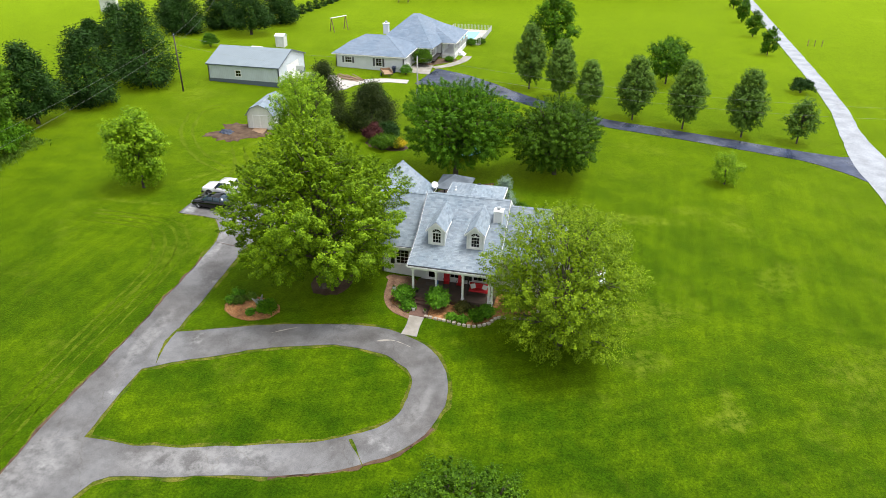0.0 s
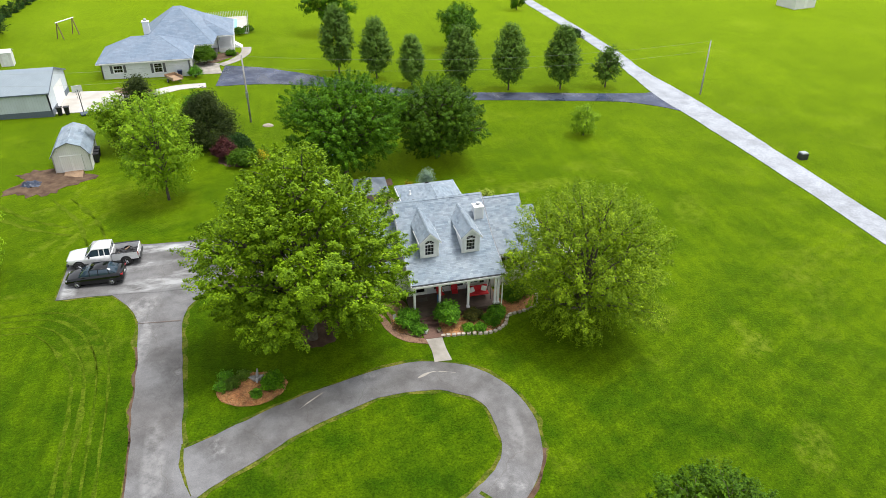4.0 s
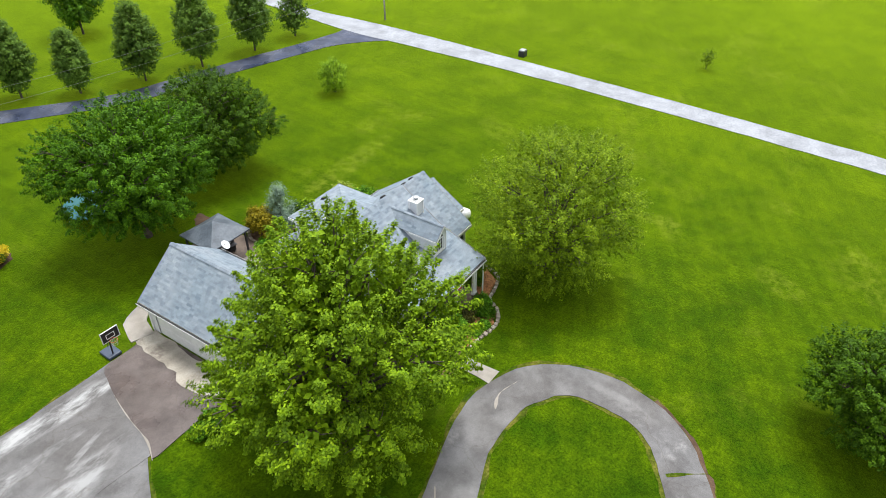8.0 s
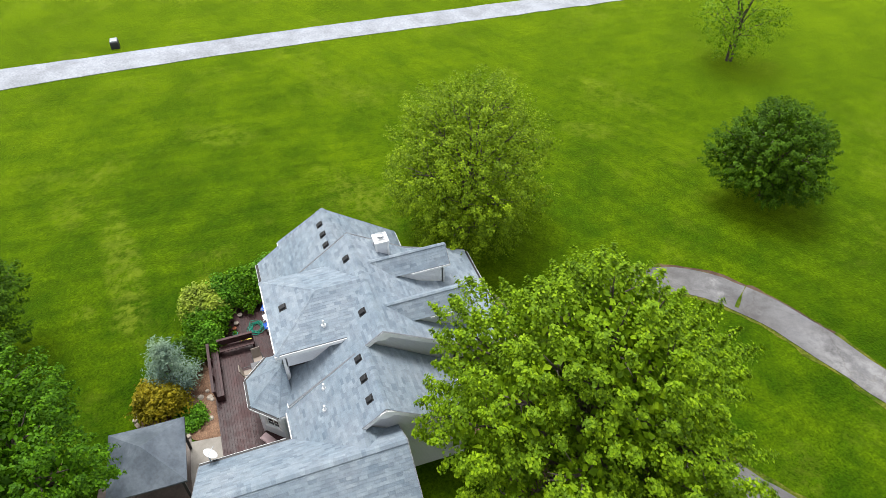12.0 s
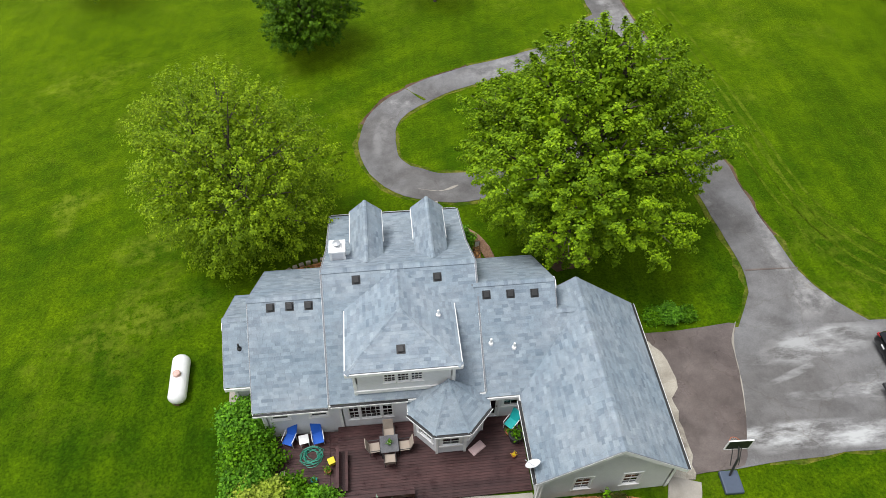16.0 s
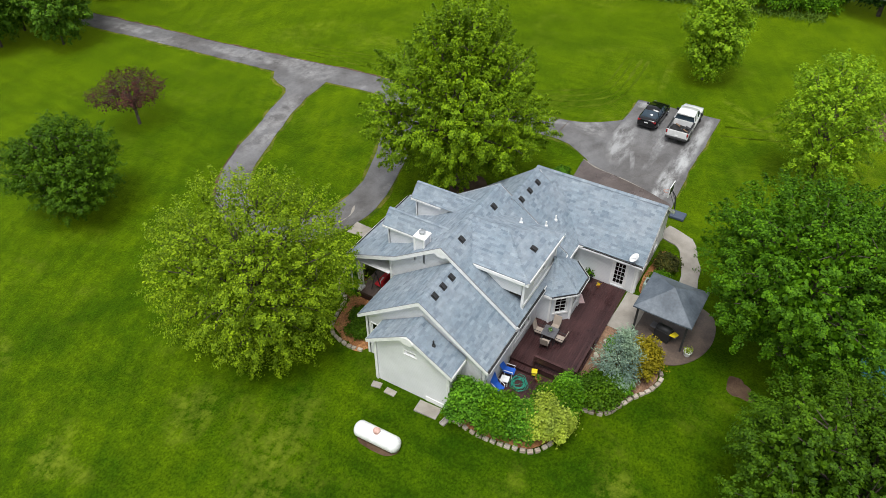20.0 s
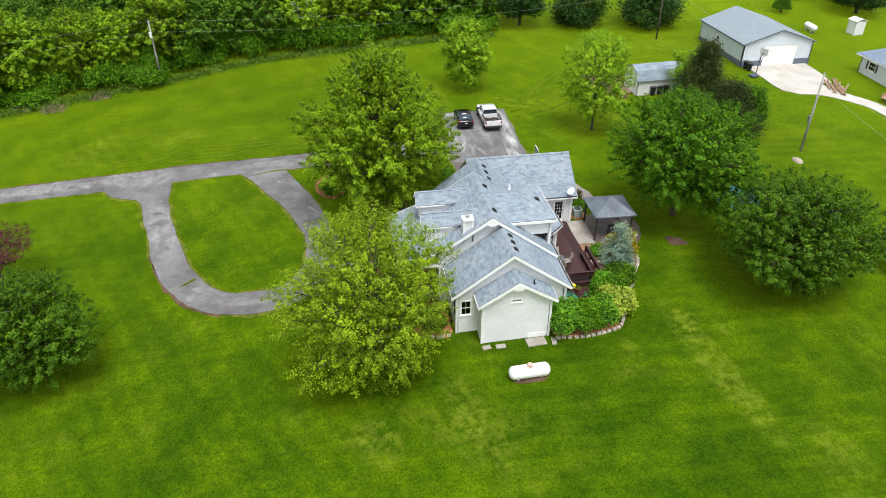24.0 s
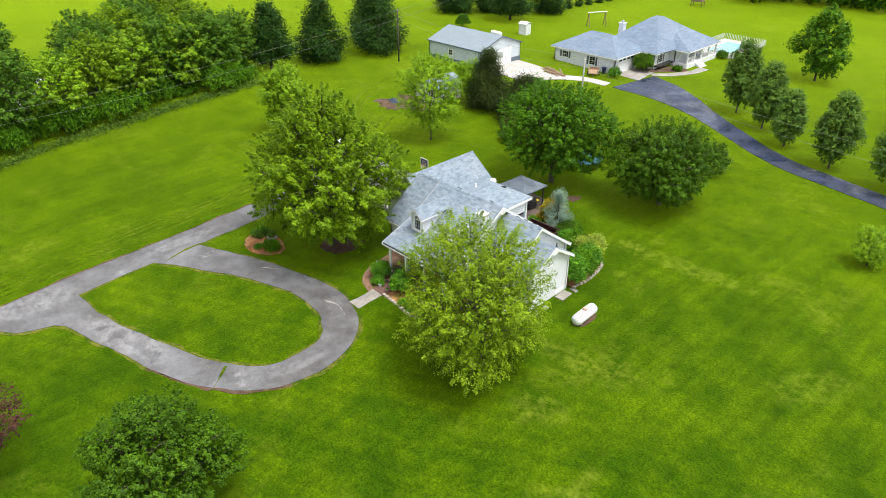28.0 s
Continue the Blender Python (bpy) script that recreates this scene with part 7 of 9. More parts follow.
def sedan(x, y, turn):
    c = thing("car", "black four-door saloon parked on the asphalt pad", "car", x, y, land(x, y) + 0.05, turn)

    def ring(w, zb, zt, belt=0.0):
        return [(0, zb), (w * 0.9, zb), (w, zb + 0.12), (w, zb + (zt - zb) * 0.6), (w * 0.93, zt - 0.03), (w * 0.8, zt), (0, zt + 0.02)]

    part("body", loft(bmesh.new(), [(-2.42, ring(0.68, 0.42, 0.86)), (-2.34, ring(0.82, 0.28, 0.98)), (-2.1, ring(0.9, 0.22, 1.02)), (-1.4, ring(0.925, 0.2, 1.0)), (0, ring(0.925, 0.2, 0.97)), (0.9, ring(0.92, 0.2, 0.95)), (1.7, ring(0.9, 0.22, 0.84)), (2.15, ring(0.84, 0.26, 0.74)), (2.38, ring(0.7, 0.34, 0.64)), (2.43, ring(0.55, 0.4, 0.56))]), BLACK_GLOSS, c, smooth=True)
    part("cabin", loft(bmesh.new(), [(-1.95, [(0, 0.9), (0.72, 0.9), (0.74, 0.98), (0.7, 1.0), (0, 1.02)]), (-1.25, [(0, 0.9), (0.8, 0.9), (0.82, 0.98), (0.62, 1.36), (0, 1.4)]), (-0.5, [(0, 0.9), (0.82, 0.9), (0.84, 0.98), (0.64, 1.42), (0, 1.46)]), (0.25, [(0, 0.9), (0.82, 0.9), (0.83, 0.96), (0.62, 1.4), (0, 1.44)]), (1.2, [(0, 0.86), (0.76, 0.86), (0.77, 0.92), (0.72, 0.94), (0, 0.96)])]), CARGLASS, c, "tinted glass", True)
    part("roof_panel", loft(bmesh.new(), [(-1.2, [(0, 1.3), (0.58, 1.35), (0.63, 1.37), (0.6, 1.39), (0, 1.425)]), (-0.5, [(0, 1.38), (0.6, 1.39), (0.65, 1.43), (0.62, 1.445), (0, 1.485)]), (0.22, [(0, 1.36), (0.58, 1.38), (0.63, 1.41), (0.6, 1.425), (0, 1.465)])]), BLACK_GLOSS, c, smooth=True)
    for s in (-1, 1):
        part("tail_lamp", boxes((-2.4, -2.22, min(s * 0.5, s * 0.84), max(s * 0.5, s * 0.84), 0.78, 0.92), bevel=0.02), REDLAMP, c, "red tail lamp")
        part("headlamp", boxes((2.1, 2.3, min(s * 0.5, s * 0.78), max(s * 0.5, s * 0.78), 0.6, 0.7), bevel=0.02), CHROME, c)
        part("door_mirror", boxes((0.75, 0.92, min(s * 0.9, s * 1.06), max(s * 0.9, s * 1.06), 0.92, 1.04), bevel=0.03), BLACK_GLOSS, c)
        for px, pz in ((-1.25, 1.36), (-0.45, 1.42), (0.25, 1.4)):
            part("pillar", rod(bmesh.new(), (px - 0.12 if px < -1 else px, s * 0.835, 0.97), (px, s * 0.635, pz), 0.03), BLACK_GLOSS, c)
        for wx in (-1.42, 1.42):
            wheel(c, wx, s * 0.82, 0.33)
    part("number_plate", boxes((-2.44, -2.42, -0.16, 0.16, 0.68, 0.78)), WHITE, c)
    return c


def pickup(x, y, turn):
    c = thing("pickup_truck", "white extended-cab pickup truck with an open cluttered bed", "truck", x, y, land(x, y) + 0.05, turn)

    def ring(w, zb, zt):
        return [(0, zb), (w * 0.95, zb), (w, zb + 0.08), (w, zb + (zt - zb) * 0.55), (w * 0.97, zt - 0.03), (w * 0.9, zt), (0, zt + 0.015)]

    part("cab_body", loft(bmesh.new(), [(-0.72, ring(0.97, 0.5, 1.16)), (0.9, ring(0.98, 0.5, 1.16)), (1.35, ring(0.97, 0.5, 1.15)), (2.3, ring(0.95, 0.52, 1.1)), (2.78, ring(0.9, 0.56, 1.03)), (2.95, ring(0.8, 0.6, 0.95))]), WHITE_GLOSS, c, smooth=True)
    part("cab_glass", loft(bmesh.new(), [(-0.7, [(0, 1.12), (0.88, 1.12), (0.9, 1.18), (0.74, 1.72), (0, 1.75)]), (0.75, [(0, 1.12), (0.9, 1.12), (0.92, 1.18), (0.74, 1.73), (0, 1.77)]), (1.42, [(0, 1.1), (0.86, 1.1), (0.87, 1.14), (0.8, 1.18), (0, 1.2)])]), CARGLASS, c, "tinted glass")
    part("cab_roof", loft(bmesh.new(), [(-0.76, [(0, 1.66), (0.74, 1.66), (0.78, 1.72), (0.72, 1.78), (0, 1.81)]), (0.2, [(0, 1.68), (0.76, 1.68), (0.8, 1.73), (0.74, 1.81), (0, 1.85)]), (0.82, [(0, 1.68), (0.73, 1.68), (0.77, 1.71), (0.7, 1.77), (0, 1.81)])]), WHITE_GLOSS, c, smooth=True)
    for s in (-1, 1):
        for a, b, w in ((-0.7, -0.68, 0.05), (-0.22, -0.2, 0.045), (0.22, 0.2, 0.045), (1.36, 0.78, 0.04)):
            part("pillar", rod(bmesh.new(), (a, s * 0.925, 1.14), (b, s * 0.76, 1.72), w), WHITE_GLOSS, c)
        part("door_mirror", boxes((0.95, 1.08, min(s * 0.98, s * 1.2), max(s * 0.98, s * 1.2), 1.15, 1.36), bevel=0.03), BLACK, c)
        part("bed_side", boxes((-2.9, -0.76, min(s * 0.86, s * 0.99), max(s * 0.86, s * 0.99), 0.52, 1.2), bevel=0.03), WHITE_GLOSS, c)
        part("bed_rail", boxes((-2.9, -0.76, min(s * 0.84, s * 1.0), max(s * 0.84, s * 1.0), 1.2, 1.225)), BLACK, c)
        part("tail_lamp", boxes((-2.96, -2.86, min(s * 0.83, s * 0.98), max(s * 0.83, s * 0.98), 0.85, 1.12), bevel=0.02), REDLAMP, c, "red tail lamp")
        part("headlamp", boxes((2.72, 2.93, min(s * 0.55, s * 0.86), max(s * 0.55, s * 0.86), 0.82, 0.98), bevel=0.03), CHROME, c)
        part("wheel_arch", lathe(bmesh.new(), [(0.2, -0.1), (0.47, -0.1), (0.47, 0.1), (0.2, 0.1)], 20, pose(-1.85, s * 0.9, 0.42, 90)), BLACK, c)
        part("wheel_arch", lathe(bmesh.new(), [(0.2, -0.1), (0.47, -0.1), (0.47, 0.1), (0.2, 0.1)], 20, pose(2.0, s * 0.88, 0.42, 90)), BLACK, c)
        wheel(c, -1.85, s * 0.9, 0.38, 0.26)
        wheel(c, 2.0, s * 0.9, 0.38, 0.26)
    part("bed_floor", boxes((-2.88, -0.76, -0.87, 0.87, 0.55, 0.68)), BLACK, c, "black bed liner")
    part("tailgate", boxes((-2.96, -2.88, -0.86, 0.86, 0.6, 1.2), bevel=0.02), WHITE_GLOSS, c)
    part("bed_front", boxes((-0.82, -0.76, -0.87, 0.87, 0.6, 1.2)), WHITE_GLOSS, c)
    part("rear_bumper", boxes((-3.08, -2.92, -0.95, 0.95, 0.42, 0.6), bevel=0.03), DARK, c)
    part("front_bumper", boxes((2.85, 3.02, -0.93, 0.93, 0.4, 0.62), bevel=0.04), DARK, c)
    part("grille", boxes((2.9, 2.97, -0.52, 0.52, 0.66, 0.92), bevel=0.01), DARK, c)
    part("number_plate", boxes((-2.98, -2.96, -0.16, 0.16, 0.68, 0.8)), WHITE, c)
    r = random.Random(4)
    for k in range(9):
        bx, by = r.uniform(-2.6, -1.0), r.uniform(-0.6, 0.6)
        m = pose(bx, by, 0.74 + r.random() * 0.1, r.uniform(-25, 25), r.uniform(-20, 20), r.uniform(0, 180))
        part("load", box(bmesh.new(), -0.28, 0.28, -0.06, 0.06, -0.03, 0.03, m), OLDWOOD if k % 4 == 1 else DARK, c, "scrap of wood")
    return c


sedan(-27.3, 4.15, 178).scale = (0.91, 0.95, 0.97)
pickup(-27.0, 6.95, 180).scale = (0.94, 0.95, 0.96)

# ---- neighbouring buildings ----
nb = thing("neighbour_house", "single-storey pale house with a blue-grey hipped roof", "house")
NG = 1.35
wall("wall", nb, (-34.4, 57.8), (-22.5, 57.8), 0.8, 4.0, SIDING_PALE, [(1.6, 2.8, 2.4, 3.4), (7.0, 8.1, 2.1, 3.4)])
wall("wall", nb, (-22.5, 57.8), (-22.5, 65.0), 0.8, 4.0, SIDING_PALE, [(0.9, 5.7, NG, NG + 2.2)])
wall("wall", nb, (-34.4, 66.2), (-34.4, 57.8), 0.8, 4.0, SIDING_PALE)
wall("wall", nb, (-29.4, 66.2), (-34.4, 66.2), 0.8, 4.0, SIDING_PALE)
wall("wall", nb, (-29.4, 80.0), (-29.4, 66.2), 0.8, 4.0, SIDING_PALE)
wall("wall", nb, (-22.5, 65.0), (-19.8, 65.0), 0.8, 4.0, SIDING_PALE)
wall("wall", nb, (-19.8, 65.0), (-19.8, 70.0), 0.8, 4.0, SIDING_PALE, [(1.6, 2.7, 2.1, 3.5)])
wall("wall", nb, (-19.8, 70.0), (-18.8, 70.0), 0.8, 4.0, SIDING_PALE)
wall("wall", nb, (-18.8, 70.0), (-18.8, 80.0), 0.8, 4.0, SIDING_PALE, [(1.2, 2.2, 1.9, 3.9), (5.0, 6.6, 2.0, 3.5)])
wall("wall", nb, (-18.8, 80.0), (-29.4, 80.0), 0.8, 4.0, SIDING_PALE)
window(nb, -32.2, 57.8, 2.9, 0, -1, 1.2, 1.0, 3, 2, True, STEEL_GREY)
window(nb, -26.85, 57.8, 2.75, 0, -1, 1.1, 1.3, 2, 4, True, STEEL_GREY)
window(nb, -19.8, 67.15, 2.8, 1, 0, 1.1, 1.4, 2, 4, True, STEEL_GREY)
window(nb, -18.8, 75.8, 2.75, 1, 0, 1.6, 1.5, 4, 4, True, STEEL_GREY)
door(nb, -18.8, 71.7, 1.9, 1, 0, 0.95, 2.0)
ngd = part("garage_door", boxes((-22.5, -22.46, 58.6, 58.7, NG, NG + 2.3), (-22.5, -22.46, 63.5, 63.6, NG, NG + 2.3), (-22.5, -22.46, 58.7, 63.5, NG + 2.2, NG + 2.3)), WHITE, nb, "white garage door with a row of lights")
for k in range(4):
    part("door_panel", boxes((-22.6, -22.55, 58.72, 63.48, NG + 0.55 * k + 0.004, NG + 0.55 * k + 0.546)), WHITE, ngd)
for k in range(4):
    part("pane", boxes((-22.55, -22.54, 59.0 + 1.15 * k, 59.75 + 1.15 * k, NG + 1.78, NG + 2.08)), CARGLASS, ngd)
r1 = Roof(nb, SHINGLE_BLUE, 31, 0.3, 0.9)
e0 = 3.95
r1.slope([(-34.9, 57.3, e0), (-22.0, 57.3, e0), (-26.6, 62.0, 6.35), (-30.3, 62.0, 6.35)])
r1.slope([(-22.0, 57.3, e0), (-22.0, 66.7, e0), (-26.6, 62.0, 6.35)])
r1.slope([(-22.0, 66.7, e0), (-34.9, 66.7, e0), (-30.3, 62.0, 6.35), (-26.6, 62.0, 6.35)])
r1.slope([(-34.9, 66.7, e0), (-34.9, 57.3, e0), (-30.3, 62.0, 6.35)])
r1.ridge((-30.3, 62.0, 6.35), (-26.6, 62.0, 6.35)).ridge((-22.0, 57.3, e0), (-26.6, 62.0, 6.35)).ridge((-34.9, 57.3, e0), (-30.3, 62.0, 6.35))
r1.done(label="blue-grey hipped shingle roof")
r2 = Roof(nb, SHINGLE_BLUE, 32, 0.3, 0.9)
r2.slope([(-30.0, 64.5, e0), (-19.2, 64.5, e0), (-23.9, 71.6, 8.0), (-24.9, 71.6, 8.0)])
r2.slope([(-19.2, 64.5, e0), (-17.6, 80.5, e0), (-23.9, 73.2, 8.0), (-23.9, 71.6, 8.0)])
r2.slope([(-17.6, 80.5, e0), (-30.0, 80.5, e0), (-24.9, 73.2, 8.0), (-23.9, 73.2, 8.0)])
r2.slope([(-30.0, 80.5, e0), (-30.0, 64.5, e0), (-24.9, 71.6, 8.0), (-24.9, 73.2, 8.0)])
r2.slope([(-24.9, 71.6, 8.0), (-23.9, 71.6, 8.0), (-23.9, 73.2, 8.0), (-24.9, 73.2, 8.0)])
r2.ridge((-19.2, 64.5, e0), (-23.9, 71.6, 8.0)).ridge((-30.0, 64.5, e0), (-24.9, 71.6, 8.0))
r2.slope([(-16.2, 69.6, e0 - 0.05), (-16.2, 80.5, e0 - 0.05), (-20.5, 77.0, 5.9), (-20.5, 72.5, 5.9)])
r2.slope([(-20.5, 69.6, e0 - 0.05), (-16.2, 69.6, e0 - 0.05), (-20.5, 72.5, 5.9)])
r2.done(label="blue-grey hipped shingle roof")
trim(nb, "fascia", [((-34.9, 57.28, e0), (-22.0, 57.28, e0)), ((-21.98, 57.3, e0), (-21.98, 64.6, e0)), ((-34.92, 66.7, e0), (-34.92, 57.3, e0)), ((-16.18, 69.6, e0 - 0.05), (-16.18, 80.5, e0 - 0.05)), ((-19.2, 69.58, e0 - 0.05), (-16.2, 69.58, e0 - 0.05)), ((-22.0, 64.48, e0), (-19.2, 64.48, e0)), ((-19.18, 64.5, e0), (-19.18, 69.6, e0))], 0.06, 0.16)
part("porch_floor", boxes((-18.8, -16.4, 69.8, 80.0, 0.7, 1.85)), WHITE, nb)
for py in (70.0, 72.4, 74.8, 77.2, 79.8):
    part("porch_column", boxes((-16.65, -16.45, py - 0.1, py + 0.1, 1.85, 3.8)), WHITE, nb)
    if py != 72.4:
        bm = boxes((-16.6, -16.5, py, py + 2.2, 2.7, 2.78))
        for k in range(10):
            box(bm, -16.57, -16.53, py + 0.1 + k * 0.22, py + 0.14 + k * 0.22, 1.85, 2.7)
        part("railing", bm, WHITE, nb)
for k in range(4):
    part("step", boxes((-16.4 + 0.3 * k, -16.1 + 0.3 * k, 72.6, 74.6, 0.7, 1.65 - 0.2 * k)), WHITE, nb)
chase = part("chimney", boxes((-29.4, -28.5, 68.8, 69.7, 5.0, 6.7), (-29.5, -28.4, 68.7, 69.8, 6.7, 6.8)), SIDING_PALE, nb, "pale boxed chimney")
part("chimney_cap", lathe(bmesh.new(), [(0.25, 6.8), (0.25, 7.05), (0.17, 7.18), (0.02, 7.22)], 14, pose(-28.95, 69.25, 0)), GALVANISED, chase)
for fx0, fx1, fy0, fy1, fz in ((-34.2, -22.7, 58.0, 64.8, 1.4), (-29.2, -19.0, 65.2, 79.8, 1.9)):
    part("floor", boxes((fx0, fx1, fy0, fy1, fz - 0.2, fz)), CARPET, nb, "dark carpeted floor")

shop = thing("workshop", "long pale steel shop building with a slate-grey skirt", "building")
S0, S1, SY0, SY1, SE_, SR = -49.8, -38.0, 43.2, 53.0, 4.75, 6.35
wall("wall", shop, (S0, SY0), (S1, SY0), 2.5, SE_, STEEL_WALL, [(4.6, 5.5, 3.0, 3.9)])
wall("wall", shop, (S1, SY0), (S1, SY1), 2.5, SE_, STEEL_WALL, [(3.0, 7.6, 2.5, 4.4)], [(0, SE_), (9.8, SE_), (4.9, SR)])
wall("wall", shop, (S1, SY1), (S0, SY1), 2.5, SE_, STEEL_WALL)
wall("wall", shop, (S0, SY1), (S0, SY0), 2.5, SE_, STEEL_WALL, (), [(0, SE_), (9.8, SE_), (4.9, SR)])
part("skirt", boxes((S0 - 0.03, S1 + 0.03, SY0 - 0.03, SY0 + 0.1, 1.2, 2.5), (S0 - 0.03, S0 + 0.1, SY0, SY1, 1.2, 2.5), (S1 - 0.1, S1 + 0.03, SY0, SY0 + 3.0, 1.2, 2.5), (S1 - 0.1, S1 + 0.03, SY1 - 2.2, SY1, 1.2, 2.5), (S0, S1, SY1 - 0.1, SY1 + 0.03, 1.2, 2.5)), STEEL_DARK, shop, "slate-grey steel skirt")
bm = bmesh.new()
ym = (SY0 + SY1) / 2
prism(bm, [(S0 - 0.2, SY0 - 0.25, SE_ - 0.08), (S1 + 0.2, SY0 - 0.25, SE_ - 0.08), (S1 + 0.2, ym, SR + 0.05), (S0 - 0.2, ym, SR + 0.05)], (0, 0, 0.08))
prism(bm, [(S1 + 0.2, SY1 + 0.25, SE_ - 0.08), (S0 - 0.2, SY1 + 0.25, SE_ - 0.08), (S0 - 0.2, ym, SR + 0.05), (S1 + 0.2, ym, SR + 0.05)], (0, 0, 0.08))
bmesh.ops.recalc_face_normals(bm, faces=bm.faces)
part("roof", bm, STEEL_ROOF, shop, "pale grey ribbed steel roof")
trim(shop, "trim_strip", [((S0 - 0.2, SY0 - 0.27, SE_ + 0.02), (S1 + 0.2, SY0 - 0.27, SE_ + 0.02)), ((S1 + 0.22, SY0 - 0.25, SE_), (S1 + 0.22, ym, SR + 0.13)), ((S1 + 0.22, ym, SR + 0.13), (S1 + 0.22, SY1 + 0.25, SE_))], 0.05, 0.16, 0, STEEL_DARK)
part("floor", boxes((S0 + 0.2, S1 - 0.2, SY0 + 0.2, SY1 - 0.2, 1.5, 1.6)), CONCRETE, shop, "concrete floor")
part("overhead_door", boxes((S1 - 0.08, S1 - 0.03, SY0 + 3.0, SY0 + 7.6, 1.5, 4.4)), WHITE, shop, "white overhead door")
window(shop, S0 + 5.05, SY0, 3.45, 0, -1, 0.9, 0.9, 2, 2)

shed = thing("garden_shed", "pale wooden shed with a grey gambrel roof and double doors", "shed", -32.85, 28.75, land(-32.85, 28.15), 4)
shed.scale = (1.0, 1.26, 1.0)
wall("wall", shed, (-1.75, -2.3), (1.75, -2.3), -0.2, 1.9, SHED_WALL, [(0.7, 2.8, 0.1, 1.85)], [(0, 1.9), (3.5, 1.9), (2.9, 2.75), (1.75, 3.2), (0.6, 2.75)], 0.1)
wall("wall", shed, (1.75, -2.3), (1.75, 2.3), -0.2, 1.9, SHED_WALL, thick=0.1)
wall("wall", shed, (1.75, 2.3), (-1.75, 2.3), -0.2, 1.9, SHED_WALL, (), [(0, 1.9), (3.5, 1.9), (2.9, 2.75), (1.75, 3.2), (0.6, 2.75)], 0.1)
wall("wall", shed, (-1.75, 2.3), (-1.75, -2.3), -0.2, 1.9, SHED_WALL, thick=0.1)
sr = Roof(shed, SHINGLE, 41, 0.3, 0.8)
sr.slope([(1.95, -2.45, 1.75), (1.95, 2.45, 1.75), (1.2, 2.45, 2.8), (1.2, -2.45, 2.8)], 0.06)
sr.slope([(1.2, -2.45, 2.8), (1.2, 2.45, 2.8), (0, 2.45, 3.28), (0, -2.45, 3.28)], 0.06)
sr.slope([(-1.95, 2.45, 1.75), (-1.95, -2.45, 1.75), (-1.2, -2.45, 2.8), (-1.2, 2.45, 2.8)], 0.06)
sr.slope([(-1.2, 2.45, 2.8), (-1.2, -2.45, 2.8), (0, -2.45, 3.28), (0, 2.45, 3.28)], 0.06)
sr.done(label="grey gambrel shingle roof")
for s in (-1, 1):
    dd = part("shed_door", boxes((min(s * 0.01, s * 1.03), max(s * 0.01, s * 1.03), -2.34, -2.28, 0.1, 1.85)), SHED_WALL, shed)
    part("door_trim", boxes((min(s * 0.01, s * 0.1), max(s * 0.01, s * 0.1), -2.36, -2.34, 0.1, 1.85), (min(s * 0.94, s * 1.03), max(s * 0.94, s * 1.03), -2.36, -2.34, 0.1, 1.85), (min(s * 0.1, s * 0.94), max(s * 0.1, s * 0.94), -2.36, -2.34, 1.76, 1.85), (min(s * 0.1, s * 0.94), max(s * 0.1, s * 0.94), -2.36, -2.34, 0.1, 0.19)), WHITE, dd)
bm = bmesh.new()
prism(bm, [(-0.9, -2.36, 0.14), (0.9, -2.36, 0.14), (0.9, -3.7, -0.02), (-0.9, -3.7, -0.02)], (0, 0, -0.06))
part("ramp", bm, OLDWOOD, shed, "pale plywood ramp")


def small_box_building(name, label, x, y, w, d, h, turn, roof_mat):
    b = thing(name, label, "shed", x, y, land(x, y), turn)
    part("wall", boxes((-w / 2, w / 2, -d / 2, d / 2, -0.2, h), bevel=0.02), SHED_WALL, b)
    bm = bmesh.new()
    prism(bm, [(-w / 2 - 0.1, -d / 2 - 0.15, h + 0.01), (w / 2 + 0.1, -d / 2 - 0.15, h + 0.01), (w / 2 + 0.1, 0, h + 0.35), (-w / 2 - 0.1, 0, h + 0.35)], (0, 0, 0.06))
    prism(bm, [(w / 2 + 0.1, d / 2 + 0.15, h + 0.01), (-w / 2 - 0.1, d / 2 + 0.15, h + 0.01), (-w / 2 - 0.1, 0, h + 0.35), (w / 2 + 0.1, 0, h + 0.35)], (0, 0, 0.06))
    bmesh.ops.recalc_face_normals(bm, faces=bm.faces)
    part("roof", bm, roof_mat, b)
    part("door", boxes((-0.4, 0.4, -d / 2 - 0.04, -d / 2, 0.05, 1.85)), WHITE, b)
    return b


small_box_building("privy_shed", "small white hut on the lawn", -48.8, 67.4, 1.65, 1.65, 1.95, 5, WHITE)
small_box_building("far_barn", "distant white barn across the field", 101.0, 84.0, 6, 5, 3, 10, STEEL_ROOF)
small_box_building("far_hut", "distant white hut in a field", -99.0, 87.0, 3.2, 2.6, 2.4, 20, WHITE)
for i, (hx, hy, w) in enumerate(((-70.5, -9.5, 13.0), (-74.0, 8.0, 9.0))):
    small_box_building("mobile_home", "pale trailer house half hidden behind the woods", hx, hy, 4.0, w, 2.8, 8, WHITE)


